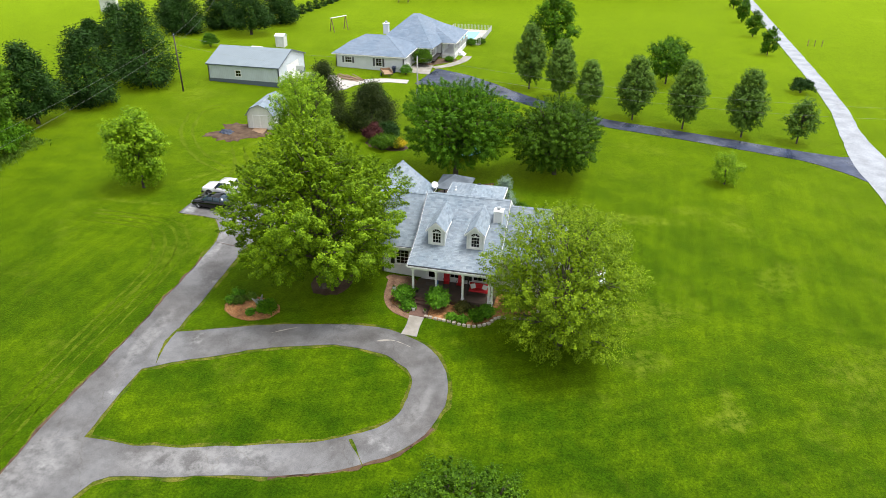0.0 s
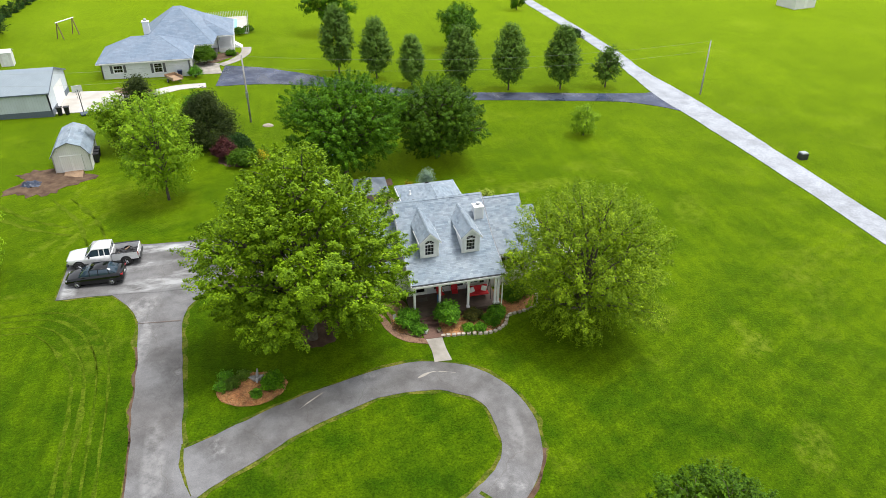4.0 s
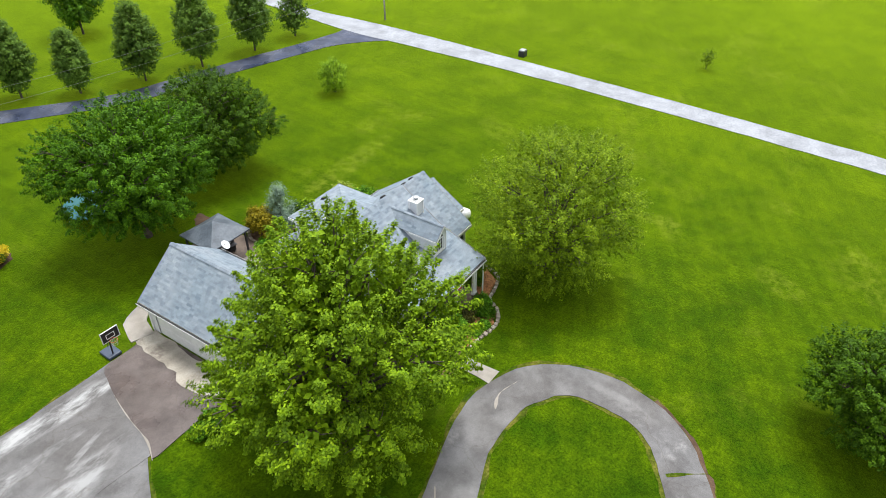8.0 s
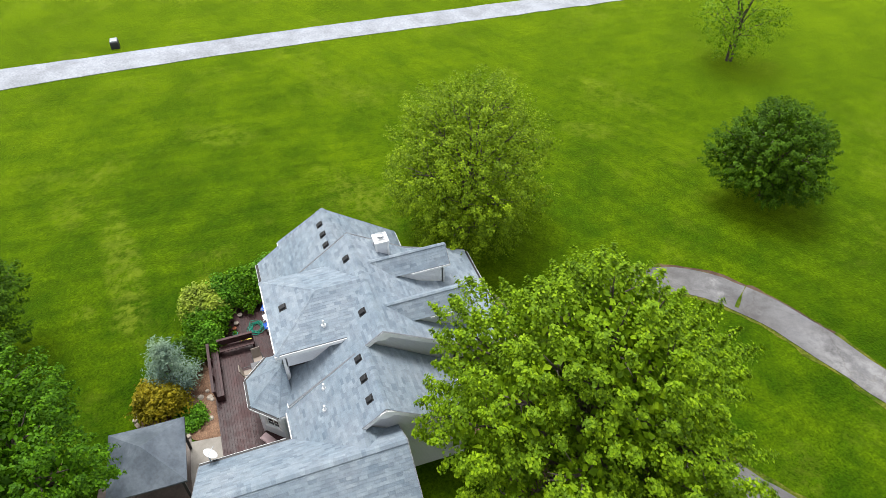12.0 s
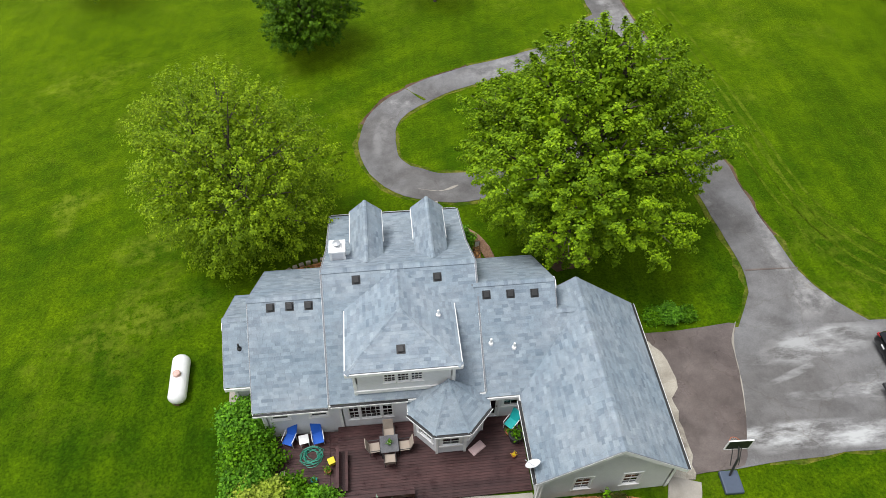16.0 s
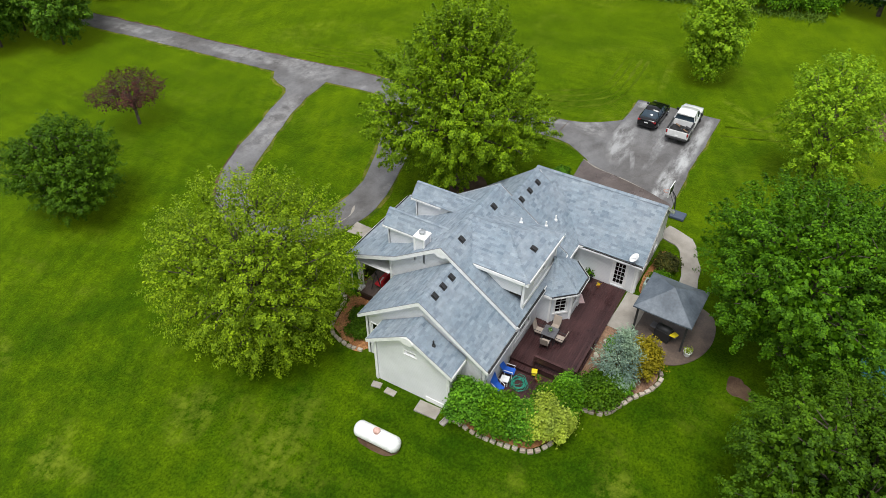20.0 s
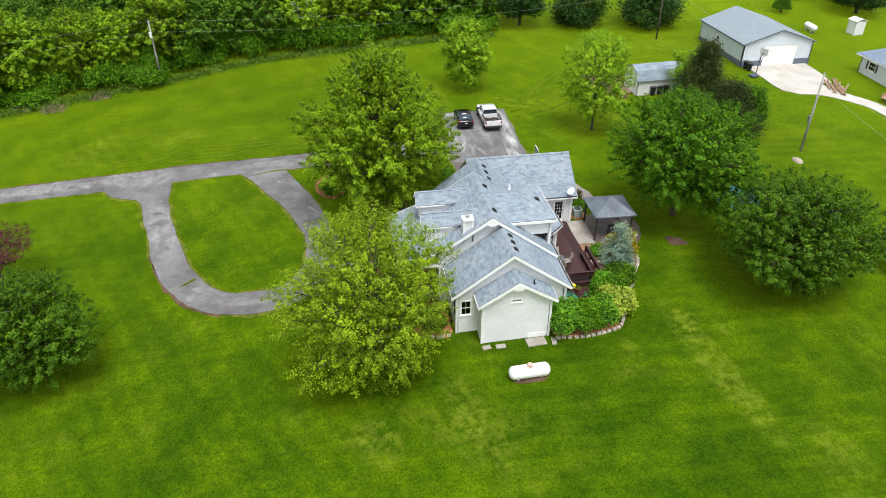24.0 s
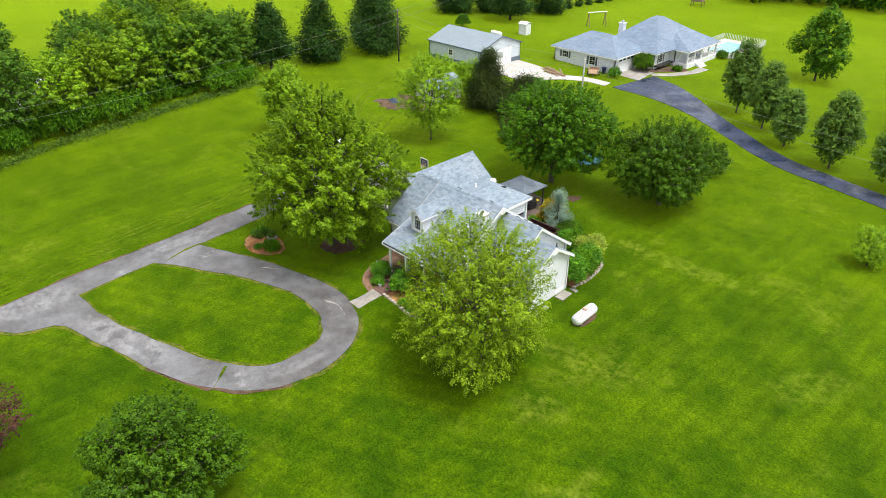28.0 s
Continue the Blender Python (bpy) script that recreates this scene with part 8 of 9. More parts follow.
def propane_tank(x, y, z, turn, length, r, label, dome=True):
    t = thing("propane_tank", label, "tank", x, y, z, turn)
    h = length / 2 - r * 0.75
    prof = [(0.01, -length / 2)] + [(r * math.cos(radians(a)), -h + r * 0.75 * math.sin(radians(a))) for a in range(-75, 1, 15)]
    prof += [(a, -b) for a, b in reversed(prof)]
    part("vessel", lathe(bmesh.new(), prof, 28, pose(0, 0, r + 0.28, 90)), TANK_WHITE, t, smooth=True)
    if dome:
        d = part("dome", lathe(bmesh.new(), [(0.2, r * 2 + 0.22), (0.2, r * 2 + 0.4), (0.17, r * 2 + 0.44), (0.02, r * 2 + 0.46)], 16), surface("faded_red_dome", (0.5, 0.27, 0.22), (0.62, 0.42, 0.36), 6, 30, 0.6), t, "faded pink dome lid")
    for s in (-1, 1):
        for q in (-1, 1):
            part("leg", boxes((q * 0.25 - 0.05, q * 0.25 + 0.05, s * h * 0.75 - 0.08, s * h * 0.75 + 0.08, -0.1, 0.5)), TANK_WHITE, t)
        part("foot", boxes((-0.35, 0.35, s * h * 0.75 - 0.15, s * h * 0.75 + 0.15, -0.15, 0.05)), CONCRETE, t, "concrete foot block")
    return t


propane_tank(11.82, 1.42, land(12.0, 1.4) - 0.3, 2, 2.85, 0.47, "long white propane tank on feet beside the house")
propane_tank(-50.6, 61.3, land(-50.6, 61.3), 85, 2.7, 0.47, "white propane tank behind the workshop", False)


def pole(x, y, height, label, box_at=0.0, r=0.13, material=None, arm=False):
    p = thing("utility_pole", label, "pole", x, y, land(x, y), group="utility poles")
    part("post", rod(bmesh.new(), (0, 0, -0.6), (0, 0, height), r, r * 0.68, 12), material or WOOD_POLE, p, smooth=True)
    part("insulator", lathe(bmesh.new(), [(0.04, height), (0.06, height + 0.08), (0.03, height + 0.18)], 10), GALVANISED, p)
    if box_at:
        part("transformer", lathe(bmesh.new(), [(0.02, -0.35), (0.17, -0.34), (0.18, 0.3), (0.12, 0.36), (0.02, 0.38)], 16, pose(0.32, 0, box_at)), TANK_WHITE, p, "grey can transformer")
        part("bracket", boxes((0.05, 0.2, -0.03, 0.03, box_at - 0.1, box_at)), GALVANISED, p)
    return (x, y, land(x, y) + height)


pN = pole(-14.6, 37.4, 8.2, "grey utility pole with a meter box on the lawn", 0.0)
pE = pole(48.4, 37.2, 7.6, "grey utility pole beside the gravel road")
pW = pole(-50.6, 37.0, 8.2, "dark wooden utility pole near the workshop", material=DARK_POLE)
pSW = pole(-46.4, -31.7, 7.8, "grey utility pole with a transformer before the woods", 6.2)
pF = pole(-65.3, 77.0, 9.0, "distant wooden utility pole", material=DARK_POLE)
pS = (-30.0, -100.0, 9.0)
pole(-30.0, -100.0, 9.2, "distant wooden utility pole beyond the woods")
part("meter_box", boxes((-0.16, 0.16, -0.24, -0.1, 3.2, 3.9), bevel=0.02), GALVANISED, bpy.data.objects["utility_pole"], "grey meter box")


def wire(a, b, sag, drop=0.0):
    pts = []
    for i in range(25):
        s = i / 24
        p = Vector(a).lerp(Vector(b), s)
        pts.append(p - Vector((0, 0, sag * 4 * s * (1 - s) + drop)))
    verts, faces = [], []
    limb_verts(verts, faces, pts, [0.007] * 25, 5)
    tagged(mesh_ob("overhead_wire", verts, faces, WIRE), "thin overhead power wire between poles", "wire", "wires")


for a, b, sag in ((pW, pSW, 1.3), (pW, pF, 0.8), (pN, pE, 1.3), (pSW, pS, 1.3), (pN, pW, 1.1)):
    wire(a, b, sag)
    wire(a, b, sag * 1.1, 1.3)

# ---- yard things ----
def basketball_hoop(label, x, y, z, turn, low, board):
    """A portable hoop; low: how far its board is let down."""
    hoop = thing("basketball_hoop", label, "basketball hoop", x, y, z, turn)
    part("base", boxes((-0.45, 0.45, -0.85, 0.25, 0.02, 0.25), bevel=0.06), BASE_GREY, hoop, "slate plastic base")
    part("pole", rod(rod(bmesh.new(), (0, 0, 0.2), (0, 0.2, 2.5 - low), 0.055), (0, 0.2, 2.5 - low), (0, 0.55, 2.95 - low), 0.04), DARK, hoop)
    part("brace", rod(rod(bmesh.new(), (-0.2, 0.14, 1.9 - low), (-0.2, 0.6, 2.8 - low), 0.02), (0.2, 0.14, 1.9 - low), (0.2, 0.6, 2.8 - low), 0.02), DARK, hoop)
    z0 = 2.65 - low
    bb = part("backboard", boxes((-0.56, 0.56, 0.6, 0.64, z0, z0 + 0.75)), board, hoop)
    part("backboard_frame", boxes((-0.58, 0.58, 0.59, 0.65, z0 - 0.04, z0), (-0.58, 0.58, 0.59, 0.65, z0 + 0.75, z0 + 0.79), (-0.58, -0.54, 0.59, 0.65, z0, z0 + 0.75), (0.54, 0.58, 0.59, 0.65, z0, z0 + 0.75)), TANK_WHITE, bb, "pale board edge")
    part("target_square", boxes((-0.28, 0.28, 0.64, 0.65, z0 + 0.15, z0 + 0.19), (-0.28, 0.28, 0.64, 0.65, z0 + 0.47, z0 + 0.51), (-0.28, -0.24, 0.64, 0.65, z0 + 0.19, z0 + 0.47), (0.24, 0.28, 0.64, 0.65, z0 + 0.19, z0 + 0.47)), TANK_WHITE, bb, "white target square")
    bm, net = bmesh.new(), bmesh.new()
    for k in range(16):
        a0, a1 = 2 * math.pi * k / 16, 2 * math.pi * (k + 1) / 16
        top = Vector((0.23 * math.cos(a0), 0.9 + 0.23 * math.sin(a0), z0 + 0.1))
        rod(bm, top, (0.23 * math.cos(a1), 0.9 + 0.23 * math.sin(a1), z0 + 0.1), 0.012, n=5)
        rod(net, top, (0.14 * math.cos(a1), 0.9 + 0.14 * math.sin(a1), z0 - 0.3), 0.006, n=3)
    rim = part("rim", bm, ORANGE, hoop, "orange rim")
    part("net", net, CLOTH_WHITE, rim, "white net")
    return hoop


BASE_GREY, ORANGE = paint("blue_grey_plastic", (0.06, 0.08, 0.12), 0.5), paint("orange_rim", (0.6, 0.12, 0.02), 0.5)
basketball_hoop("black portable basketball hoop at the edge of the pad", -14.9, 9.7, land(-14.9, 9.7), 178, 0.85, BLACK)
basketball_hoop("white portable basketball hoop on a concrete slab", -34.6, 43.5, land(-34.6, 43.5) + 0.05, 20, 0.0, TANK_WHITE)

tramp = thing("trampoline", "round trampoline with a blue pad under the dark tree", "trampoline", -5.6, 25.4, land(-5.6, 25.4))
part("mat", lathe(bmesh.new(), [(0.02, 0.86), (2.1, 0.86), (2.1, 0.88), (0.02, 0.885)], 32), BLACK, tramp)
part("pad", lathe(bmesh.new(), [(2.08, 0.86), (2.3, 0.86), (2.32, 0.9), (2.28, 0.93), (2.08, 0.93)], 32), PAD_BLUE, tramp, "faded blue safety pad")
for k in range(6):
    a = k * math.pi / 3
    part("leg", rod(bmesh.new(), (2.2 * math.cos(a), 2.2 * math.sin(a), -0.05), (2.2 * math.cos(a), 2.2 * math.sin(a), 0.88), 0.03), GALVANISED, tramp)
    part("net_post", rod(bmesh.new(), (2.25 * math.cos(a), 2.25 * math.sin(a), 0.9), (2.3 * math.cos(a), 2.3 * math.sin(a), 2.6), 0.025), DARK, tramp)

gaz = thing("gazebo", "dark-framed garden gazebo with a grey peaked canopy", "gazebo", -3.85, 12.4, land(-3.85, 12.4) + 0.06, -2)
for sx in (-1, 1):
    for sy in (-1, 1):
        part("post", boxes((sx * 1.5 - 0.06, sx * 1.5 + 0.06, sy * 1.5 - 0.06, sy * 1.5 + 0.06, -0.05, 2.3)), DARK, gaz)
for s in (-1, 1):
    part("beam", boxes((-1.6, 1.6, s * 1.5 - 0.05, s * 1.5 + 0.05, 2.2, 2.32)), DARK, gaz)
    part("beam", boxes((s * 1.5 - 0.05, s * 1.5 + 0.05, -1.45, 1.45, 2.2, 2.32)), DARK, gaz)
bm = bmesh.new()
rings = []
for r, z in ((1.78, 2.22), (1.78, 2.34), (1.1, 2.68), (0.5, 3.0), (0.0, 3.28)):
    ring = []
    if r == 0:
        rings.append([bm.verts.new((0, 0, z))])
        continue
    for k in range(4):
        ax, ay = ((-1, -1), (1, -1), (1, 1), (-1, 1))[k]
        bx, by = ((1, -1), (1, 1), (-1, 1), (-1, -1))[k]
        for q in range(4):
            f = q / 4
            sagz = -0.05 * math.sin(math.pi * f) * (r / 1.78)
            ring.append(bm.verts.new(((ax + (bx - ax) * f) * r, (ay + (by - ay) * f) * r, z + (sagz if z > 2.3 else 0))))
    rings.append(ring)
for a, b in zip(rings, rings[1:]):
    for i in range(16):
        j = (i + 1) % 16
        if len(b) == 1:
            bm.faces.new((a[i], a[j], b[0]))
        else:
            bm.faces.new((a[i], a[j], b[j], b[i]))
part("canopy", bm, GAZEBO_CLOTH, gaz, "grey sagging fabric canopy")
grill = thing("patio_grill", "black barbecue grill under the gazebo with a yellow cloth", "grill", -2.75, 12.6, land(-2.75, 12.6) + 0.06, 80)
part("cart", boxes((-0.5, 0.5, -0.28, 0.28, 0.1, 0.8), bevel=0.02), BLACK, grill)
part("lid", lathe(bmesh.new(), [(0.02, -0.45), (0.26, -0.45), (0.28, 0.0), (0.26, 0.45), (0.02, 0.45)], 16, pose(0, 0, 0.85, 0, 90)), DARK, grill, smooth=True)
for s in (-1, 1):
    part("side_shelf", boxes((min(s * 0.5, s * 0.85), max(s * 0.5, s * 0.85), -0.25, 0.25, 0.76, 0.8)), STEEL_GREY, grill)
bm = bmesh.new()
prism(bm, [(0.45, -0.3, 0.83), (0.8, -0.28, 0.83), (0.9, 0.12, 0.8), (0.6, 0.2, 0.83)], (0, 0, 0.04))
part("cloth", bm, YELLOW, grill, "yellow cloth")


def patio_chair(x, y, z, turn, material, label, group="", recline=15, length=0.0):
    c = thing("patio_chair", label, "chair", x, y, z, turn, group)
    a = radians(recline)
    for s in (-1, 1):
        for q in (-0.22, 0.24):
            part("leg", rod(bmesh.new(), (s * 0.25, q, 0), (s * 0.24, q * 0.95, 0.42), 0.018, n=6), WHITE if material in (BLUE, TEAL) else DARK, c)
        part("arm", rod(bmesh.new(), (s * 0.28, 0.28, 0.62), (s * 0.28, -0.28, 0.64), 0.02, n=6), WHITE if material in (BLUE, TEAL) else DARK, c)
        part("arm_post", rod(bmesh.new(), (s * 0.26, 0.24, 0.4), (s * 0.28, 0.26, 0.62), 0.018, n=6), WHITE if material in (BLUE, TEAL) else DARK, c)
    part("seat", boxes((-0.25, 0.25, -0.24, 0.26 + length, 0.4, 0.44), bevel=0.012), material, c)
    m = Matrix.Translation((0, -0.24, 0.42)) @ Matrix.Rotation(a, 4, "X")
    part("backrest", box(bmesh.new(), -0.25, 0.25, -0.02, 0.02, 0, 0.66, m, 0.012), material, c)
    return c


table = thing("patio_table", "square slate-topped patio table on the deck", "table", 0.93, 6.68, DZ, 2)
part("tabletop", boxes((-0.44, 0.44, -0.44, 0.44, 0.66, 0.7), bevel=0.012), STEEL_GREY, table)
for k in range(7):
    part("slat", boxes((-0.42 + 0.12 * k, -0.31 + 0.12 * k, -0.42, 0.42, 0.7, 0.71)), STEEL_GREY, table)
for sx in (-1, 1):
    for sy in (-1, 1):
        part("leg", rod(bmesh.new(), (sx * 0.38, sy * 0.38, 0), (sx * 0.36, sy * 0.36, 0.66), 0.025), DARK, table)
vase = thing("flower_pot", "small potted plant on the patio table", "plant", 0.93, 6.68, DZ + 0.71)
part("pot", lathe(bmesh.new(), [(0.06, 0), (0.09, 0.1), (0.08, 0.1), (0.02, 0.09)], 12), CLOTH_WHITE, vase)
rng_p = np.random.default_rng(8)
pp = rng_p.normal(size=(60, 3)) * np.array([0.06, 0.06, 0.04]) + np.array([0, 0, 0.15])
leaf_mesh("leaves", pp, unit(rng_p.normal(size=(60, 3)) + np.array([0, 0, 1])), unit(rng_p.normal(size=(60, 3))), np.full(60, 0.08), np.full(60, 0.05), LEAF_HEDGE, vase)
for cx, cy, ct in ((0.93, 6.0, 2), (0.2, 6.72, -88), (1.66, 6.7, 94), (0.93, 7.35, 180)):
    patio_chair(cx, cy, DZ, ct, TAN, "tan sling patio chair pulled up to the table", "table chairs")
patio_chair(5.8, 5.65, 0.15, -22, BLUE, "blue sling lounge chair with white arms", "blue loungers", 32, 0.08)
patio_chair(4.42, 5.7, 0.15, 10, BLUE, "blue sling lounge chair with white arms", "blue loungers", 32, 0.08)
st = thing("side_table", "small white plastic side table", "table", 5.1, 5.75, 0.15, 10)
part("tabletop", boxes((-0.24, 0.24, -0.24, 0.24, 0.4, 0.44), bevel=0.012), WHITE, st)
for sx in (-1, 1):
    for sy in (-1, 1):
        part("leg", boxes((sx * 0.2 - 0.02, sx * 0.2 + 0.02, sy * 0.2 - 0.02, sy * 0.2 + 0.02, 0, 0.4)), WHITE, st)
patio_chair(-5.1, 6.05, DZ, -45, TEAL, "teal plastic patio chair in the deck corner", "", 24, 0.0)
hose = thing("garden_hose", "tangled teal-green garden hose on the lower deck", "hose", 4.75, 6.5, 0.15)
verts, faces = [], []
rh = random.Random(2)
hp = []
for k in range(170):
    a = k * 0.33
    r = 0.42 + 0.16 * math.sin(k * 0.23) + 0.05 * rh.uniform(-1, 1)
    hp.append((r * math.cos(a) + 0.08 * math.sin(k * 0.11), r * math.sin(a) * 0.85 + 0.06 * math.cos(k * 0.07), 0.025 + 0.0016 * k * (0.6 + 0.4 * math.sin(k * 0.5))))
limb_verts(verts, faces, hp, [0.016] * len(hp), 6)
mesh_ob("coil", verts, faces, GREEN_HOSE, hose)


def pot(x, y, z, r, h, material, label, plant=None):
    p = thing("flower_pot", label, "plant pot", x, y, z)
    part("pot", lathe(bmesh.new(), [(r * 0.7, 0), (r * 0.95, h * 0.85), (r * 1.05, h * 0.86), (r * 1.05, h), (r * 0.9, h), (r * 0.85, h * 0.85), (0.02, h * 0.84)], 18), material, p)
    if plant:
        g = np.random.default_rng(int(x * 100) % 1000 + 7)
        q = g.normal(size=(90, 3)) * np.array([r * 0.5, r * 0.5, r * 0.35]) + np.array([0, 0, h + r * 0.4])
        leaf_mesh("leaves", q, unit(g.normal(size=(90, 3)) + np.array([0, 0, 1])), unit(g.normal(size=(90, 3))), np.full(90, r * 0.5), np.full(90, r * 0.3), plant, p)


pot(3.95, 7.35, 0.15, 0.17, 0.26, TERRACOTTA, "terracotta pot on the lower deck", LEAF_HEDGE)
pot(4.6, 7.75, 0.15, 0.15, 0.2, TEAL, "teal glazed pot on the lower deck", LEAF_HEDGE)
pot(5.1, 7.75, 0.15, 0.12, 0.16, TERRACOTTA, "small terracotta pot on the lower deck")
pot(5.5, 7.6, 0.15, 0.14, 0.14, TAN, "small tan pot on the lower deck")
pot(6.1, 7.3, 0.15, 0.14, 0.14, TAN, "small tan pot on the lower deck")
pot(-5.2, 6.75, DZ, 0.33, 0.62, BLACK, "black barrel planter on the deck", LEAF_DARK)
pot(-4.95, 6.42, DZ, 0.16, 0.26, TERRACOTTA, "terracotta pot beside the barrel planter", LEAF_HEDGE)
pot(-5.0, 7.6, DZ, 0.12, 0.2, TERRACOTTA, "small terracotta pot on the deck", LEAF_YELLOW)
pot(-2.95, -7.5, -0.03, 0.16, 0.3, CLOTH_WHITE, "white pot on the brick landing", LEAF_HEDGE)
pot(-1.95, -7.6, -0.03, 0.14, 0.24, STONE, "stone pot on the brick landing", LEAF_DARK)
pot(-3.2, -5.5, ZF, 0.15, 0.25, DARK, "dark pot on the porch", LEAF_HEDGE)
pot(-2.2, 14.3, land(-2.2, 14.3) + 0.06, 0.25, 0.35, CLOTH_WHITE, "pale planter beside the gazebo", LEAF_SNOW)
yb = thing("yellow_bin", "small yellow plastic bin on the lower deck", "bin", 3.75, 7.0, 0.34, 20)
part("bin", boxes((-0.14, 0.14, -0.14, 0.14, 0, 0.26), (-0.17, 0.17, -0.17, 0.17, 0.26, 0.3), bevel=0.02), YELLOW, yb)
mat = thing("folded_mat", "pale pink folded mat on the deck beside the bay", "mat", -0.4 - 2.9, 7.0, DZ, 35)
part("mat", boxes((-0.4, 0.4, -0.22, 0.22, 0, 0.05), (-0.38, 0.36, -0.2, 0.2, 0.052, 0.1), bevel=0.015), paint("faded_pink_cloth", (0.55, 0.4, 0.4), 0.85), mat)
wp = thing("doormat_slab", "flat concrete slab on the lawn by the crawl-space hatch", "slab", 8.75, 2.75, land(8.75, 2.75), 3)
part("slab", boxes((-0.4, 0.4, -0.7, 0.7, -0.05, 0.08), bevel=0.01), CONCRETE, wp)
for q, (sx, sy, ln) in enumerate(((8.75, 0.2, 0.35), (8.7, -0.8, 0.3))):
    sb = thing("splash_block", "small concrete splash block at the wall", "block", sx, sy, land(sx, sy), 10 * q)
    part("block", boxes((-0.2, 0.2, -ln, ln, -0.05, 0.07), bevel=0.02), CONCRETE, sb)
sbn = thing("splash_block", "grey concrete splash block under a downspout", "block", 8.9, 4.0, land(8.9, 4.0), 80)
part("block", boxes((-0.14, 0.14, -0.35, 0.35, -0.02, 0.05), (-0.17, -0.12, -0.35, 0.35, 0.0, 0.12), (0.12, 0.17, -0.35, 0.35, 0.0, 0.12)), CONCRETE, sbn)
ac = thing("air_conditioner", "pale green outdoor unit behind the garage", "machine", -6.4, 10.6, land(-6.4, 10.6) + 0.05, 0)
part("case", boxes((-0.4, 0.4, -0.4, 0.4, 0, 0.75), bevel=0.03), paint("pale_green_case", (0.3, 0.38, 0.33), 0.5), ac)
part("fan_grille", lathe(bmesh.new(), [(0.02, 0.75), (0.32, 0.75), (0.32, 0.78), (0.02, 0.79)], 20), DARK, ac)

# porch furniture
pb = thing("porch_swing", "red cushioned porch swing bench with pale pillows", "bench", 1.95, -4.75, ZF, 0)
part("seat", boxes((-0.8, 0.8, -0.28, 0.28, 0.38, 0.52), bevel=0.04), RED, pb)
part("backrest", boxes((-0.8, 0.8, 0.24, 0.38, 0.48, 0.95), bevel=0.04), RED, pb)
for s in (-1, 1):
    part("pillow", box(bmesh.new(), -0.22, 0.22, -0.07, 0.07, -0.2, 0.2, pose(s * 0.5, 0.14, 0.72, -20, s * 18, 0), 0.05), CLOTH_WHITE, pb, "patterned pale pillow")
    part("side_frame", rod(rod(bmesh.new(), (s * 0.9, -0.45, 0), (s * 0.9, 0, 1.75), 0.03), (s * 0.9, 0.45, 0), (s * 0.9, 0, 1.75), 0.03), DARK, pb)
part("top_bar", rod(bmesh.new(), (-0.95, 0, 1.75), (0.95, 0, 1.75), 0.03), DARK, pb)
for cx, ct in ((-0.95, 10), (0.2, -8)):
    patio_chair(cx, -4.1, ZF, ct + 180, RED, "red porch chair against the front wall", "red chairs", 12)
jug = thing("water_jug", "blue jacket hung on a porch post", "jacket", -1.45, -5.6, 1.2)
part("cloth", boxes((-0.14, 0.14, -0.1, 0.1, 0, 0.75), bevel=0.05), paint("blue_cloth", (0.05, 0.14, 0.4), 0.8), jug)
mat_ = thing("doormat", "dark doormat before the front door", "mat", -2.4, -4.0, ZF)
part("mat", boxes((-0.4, 0.4, -0.25, 0.25, 0.0, 0.015)), BROWN_ASPHALT, mat_)
flag = thing("yard_flag", "small white garden flag on a metal stake in the front bed", "flag", -5.2, -6.0, land(-5.2, -6.0), 15)
part("stake", rod(rod(bmesh.new(), (0, 0, -0.1), (0, 0, 0.95), 0.012), (0, 0, 0.95), (0.32, 0, 0.95), 0.01), DARK, flag)
part("banner", boxes((0.03, 0.31, -0.006, 0.006, 0.5, 0.94)), CLOTH_WHITE, flag)
stump = thing("stump", "weathered grey stump in the island bed", "stump", -15.3, -10.2, land(-15.3, -10.2) + 0.1, 20)
verts, faces = [], []
for k in range(6):
    a = k * 1.1
    limb_verts(verts, faces, [(0, 0, -0.1), (0.25 * math.cos(a), 0.25 * math.sin(a), 0.25), (0.55 * math.cos(a), 0.5 * math.sin(a), 0.18 + 0.4 * (k % 2))], [0.16, 0.12, 0.04], 7)
mesh_ob("wood", verts, faces, WOOD_POLE, stump)
ped = thing("service_pedestal", "dark utility pedestal with a pale lid in the field", "box", 47.8, 14.6, land(47.8, 14.6))
part("case", boxes((-0.45, 0.45, -0.4, 0.4, -0.1, 0.7), bevel=0.03), DARK, ped)
part("lid", boxes((-0.38, 0.38, -0.34, 0.34, 0.7, 0.85), bevel=0.03), GALVANISED, ped)
sw = thing("swing_set", "weathered timber swing frame on the far lawn", "swing set", -43.6, 83.6, land(-43.6, 83.6), 60)
for s in (-1, 1):
    part("post", rod(bmesh.new(), (s * 1.8, -0.7, -0.1), (s * 1.8, 0, 2.7), 0.08), OLDWOOD, sw)
    part("post", rod(bmesh.new(), (s * 1.8, 0.7, -0.1), (s * 1.8, 0, 2.7), 0.08), OLDWOOD, sw)
part("beam", rod(bmesh.new(), (-2.1, 0, 2.7), (2.1, 0, 2.7), 0.09), WHITE, sw)
play = thing("play_set", "distant play set with a turquoise roof", "play set", -40.0, 118.5, land(-40, 118.5), 10)
for sx in (-1, 1):
    for sy in (-1, 1):
        part("post", boxes((sx * 1.2 - 0.07, sx * 1.2 + 0.07, sy * 1.0 - 0.07, sy * 1.0 + 0.07, -0.1, 2.6)), OLDWOOD, play)
part("platform", boxes((-1.3, 1.3, -1.1, 1.1, 1.0, 1.12)), OLDWOOD, play)
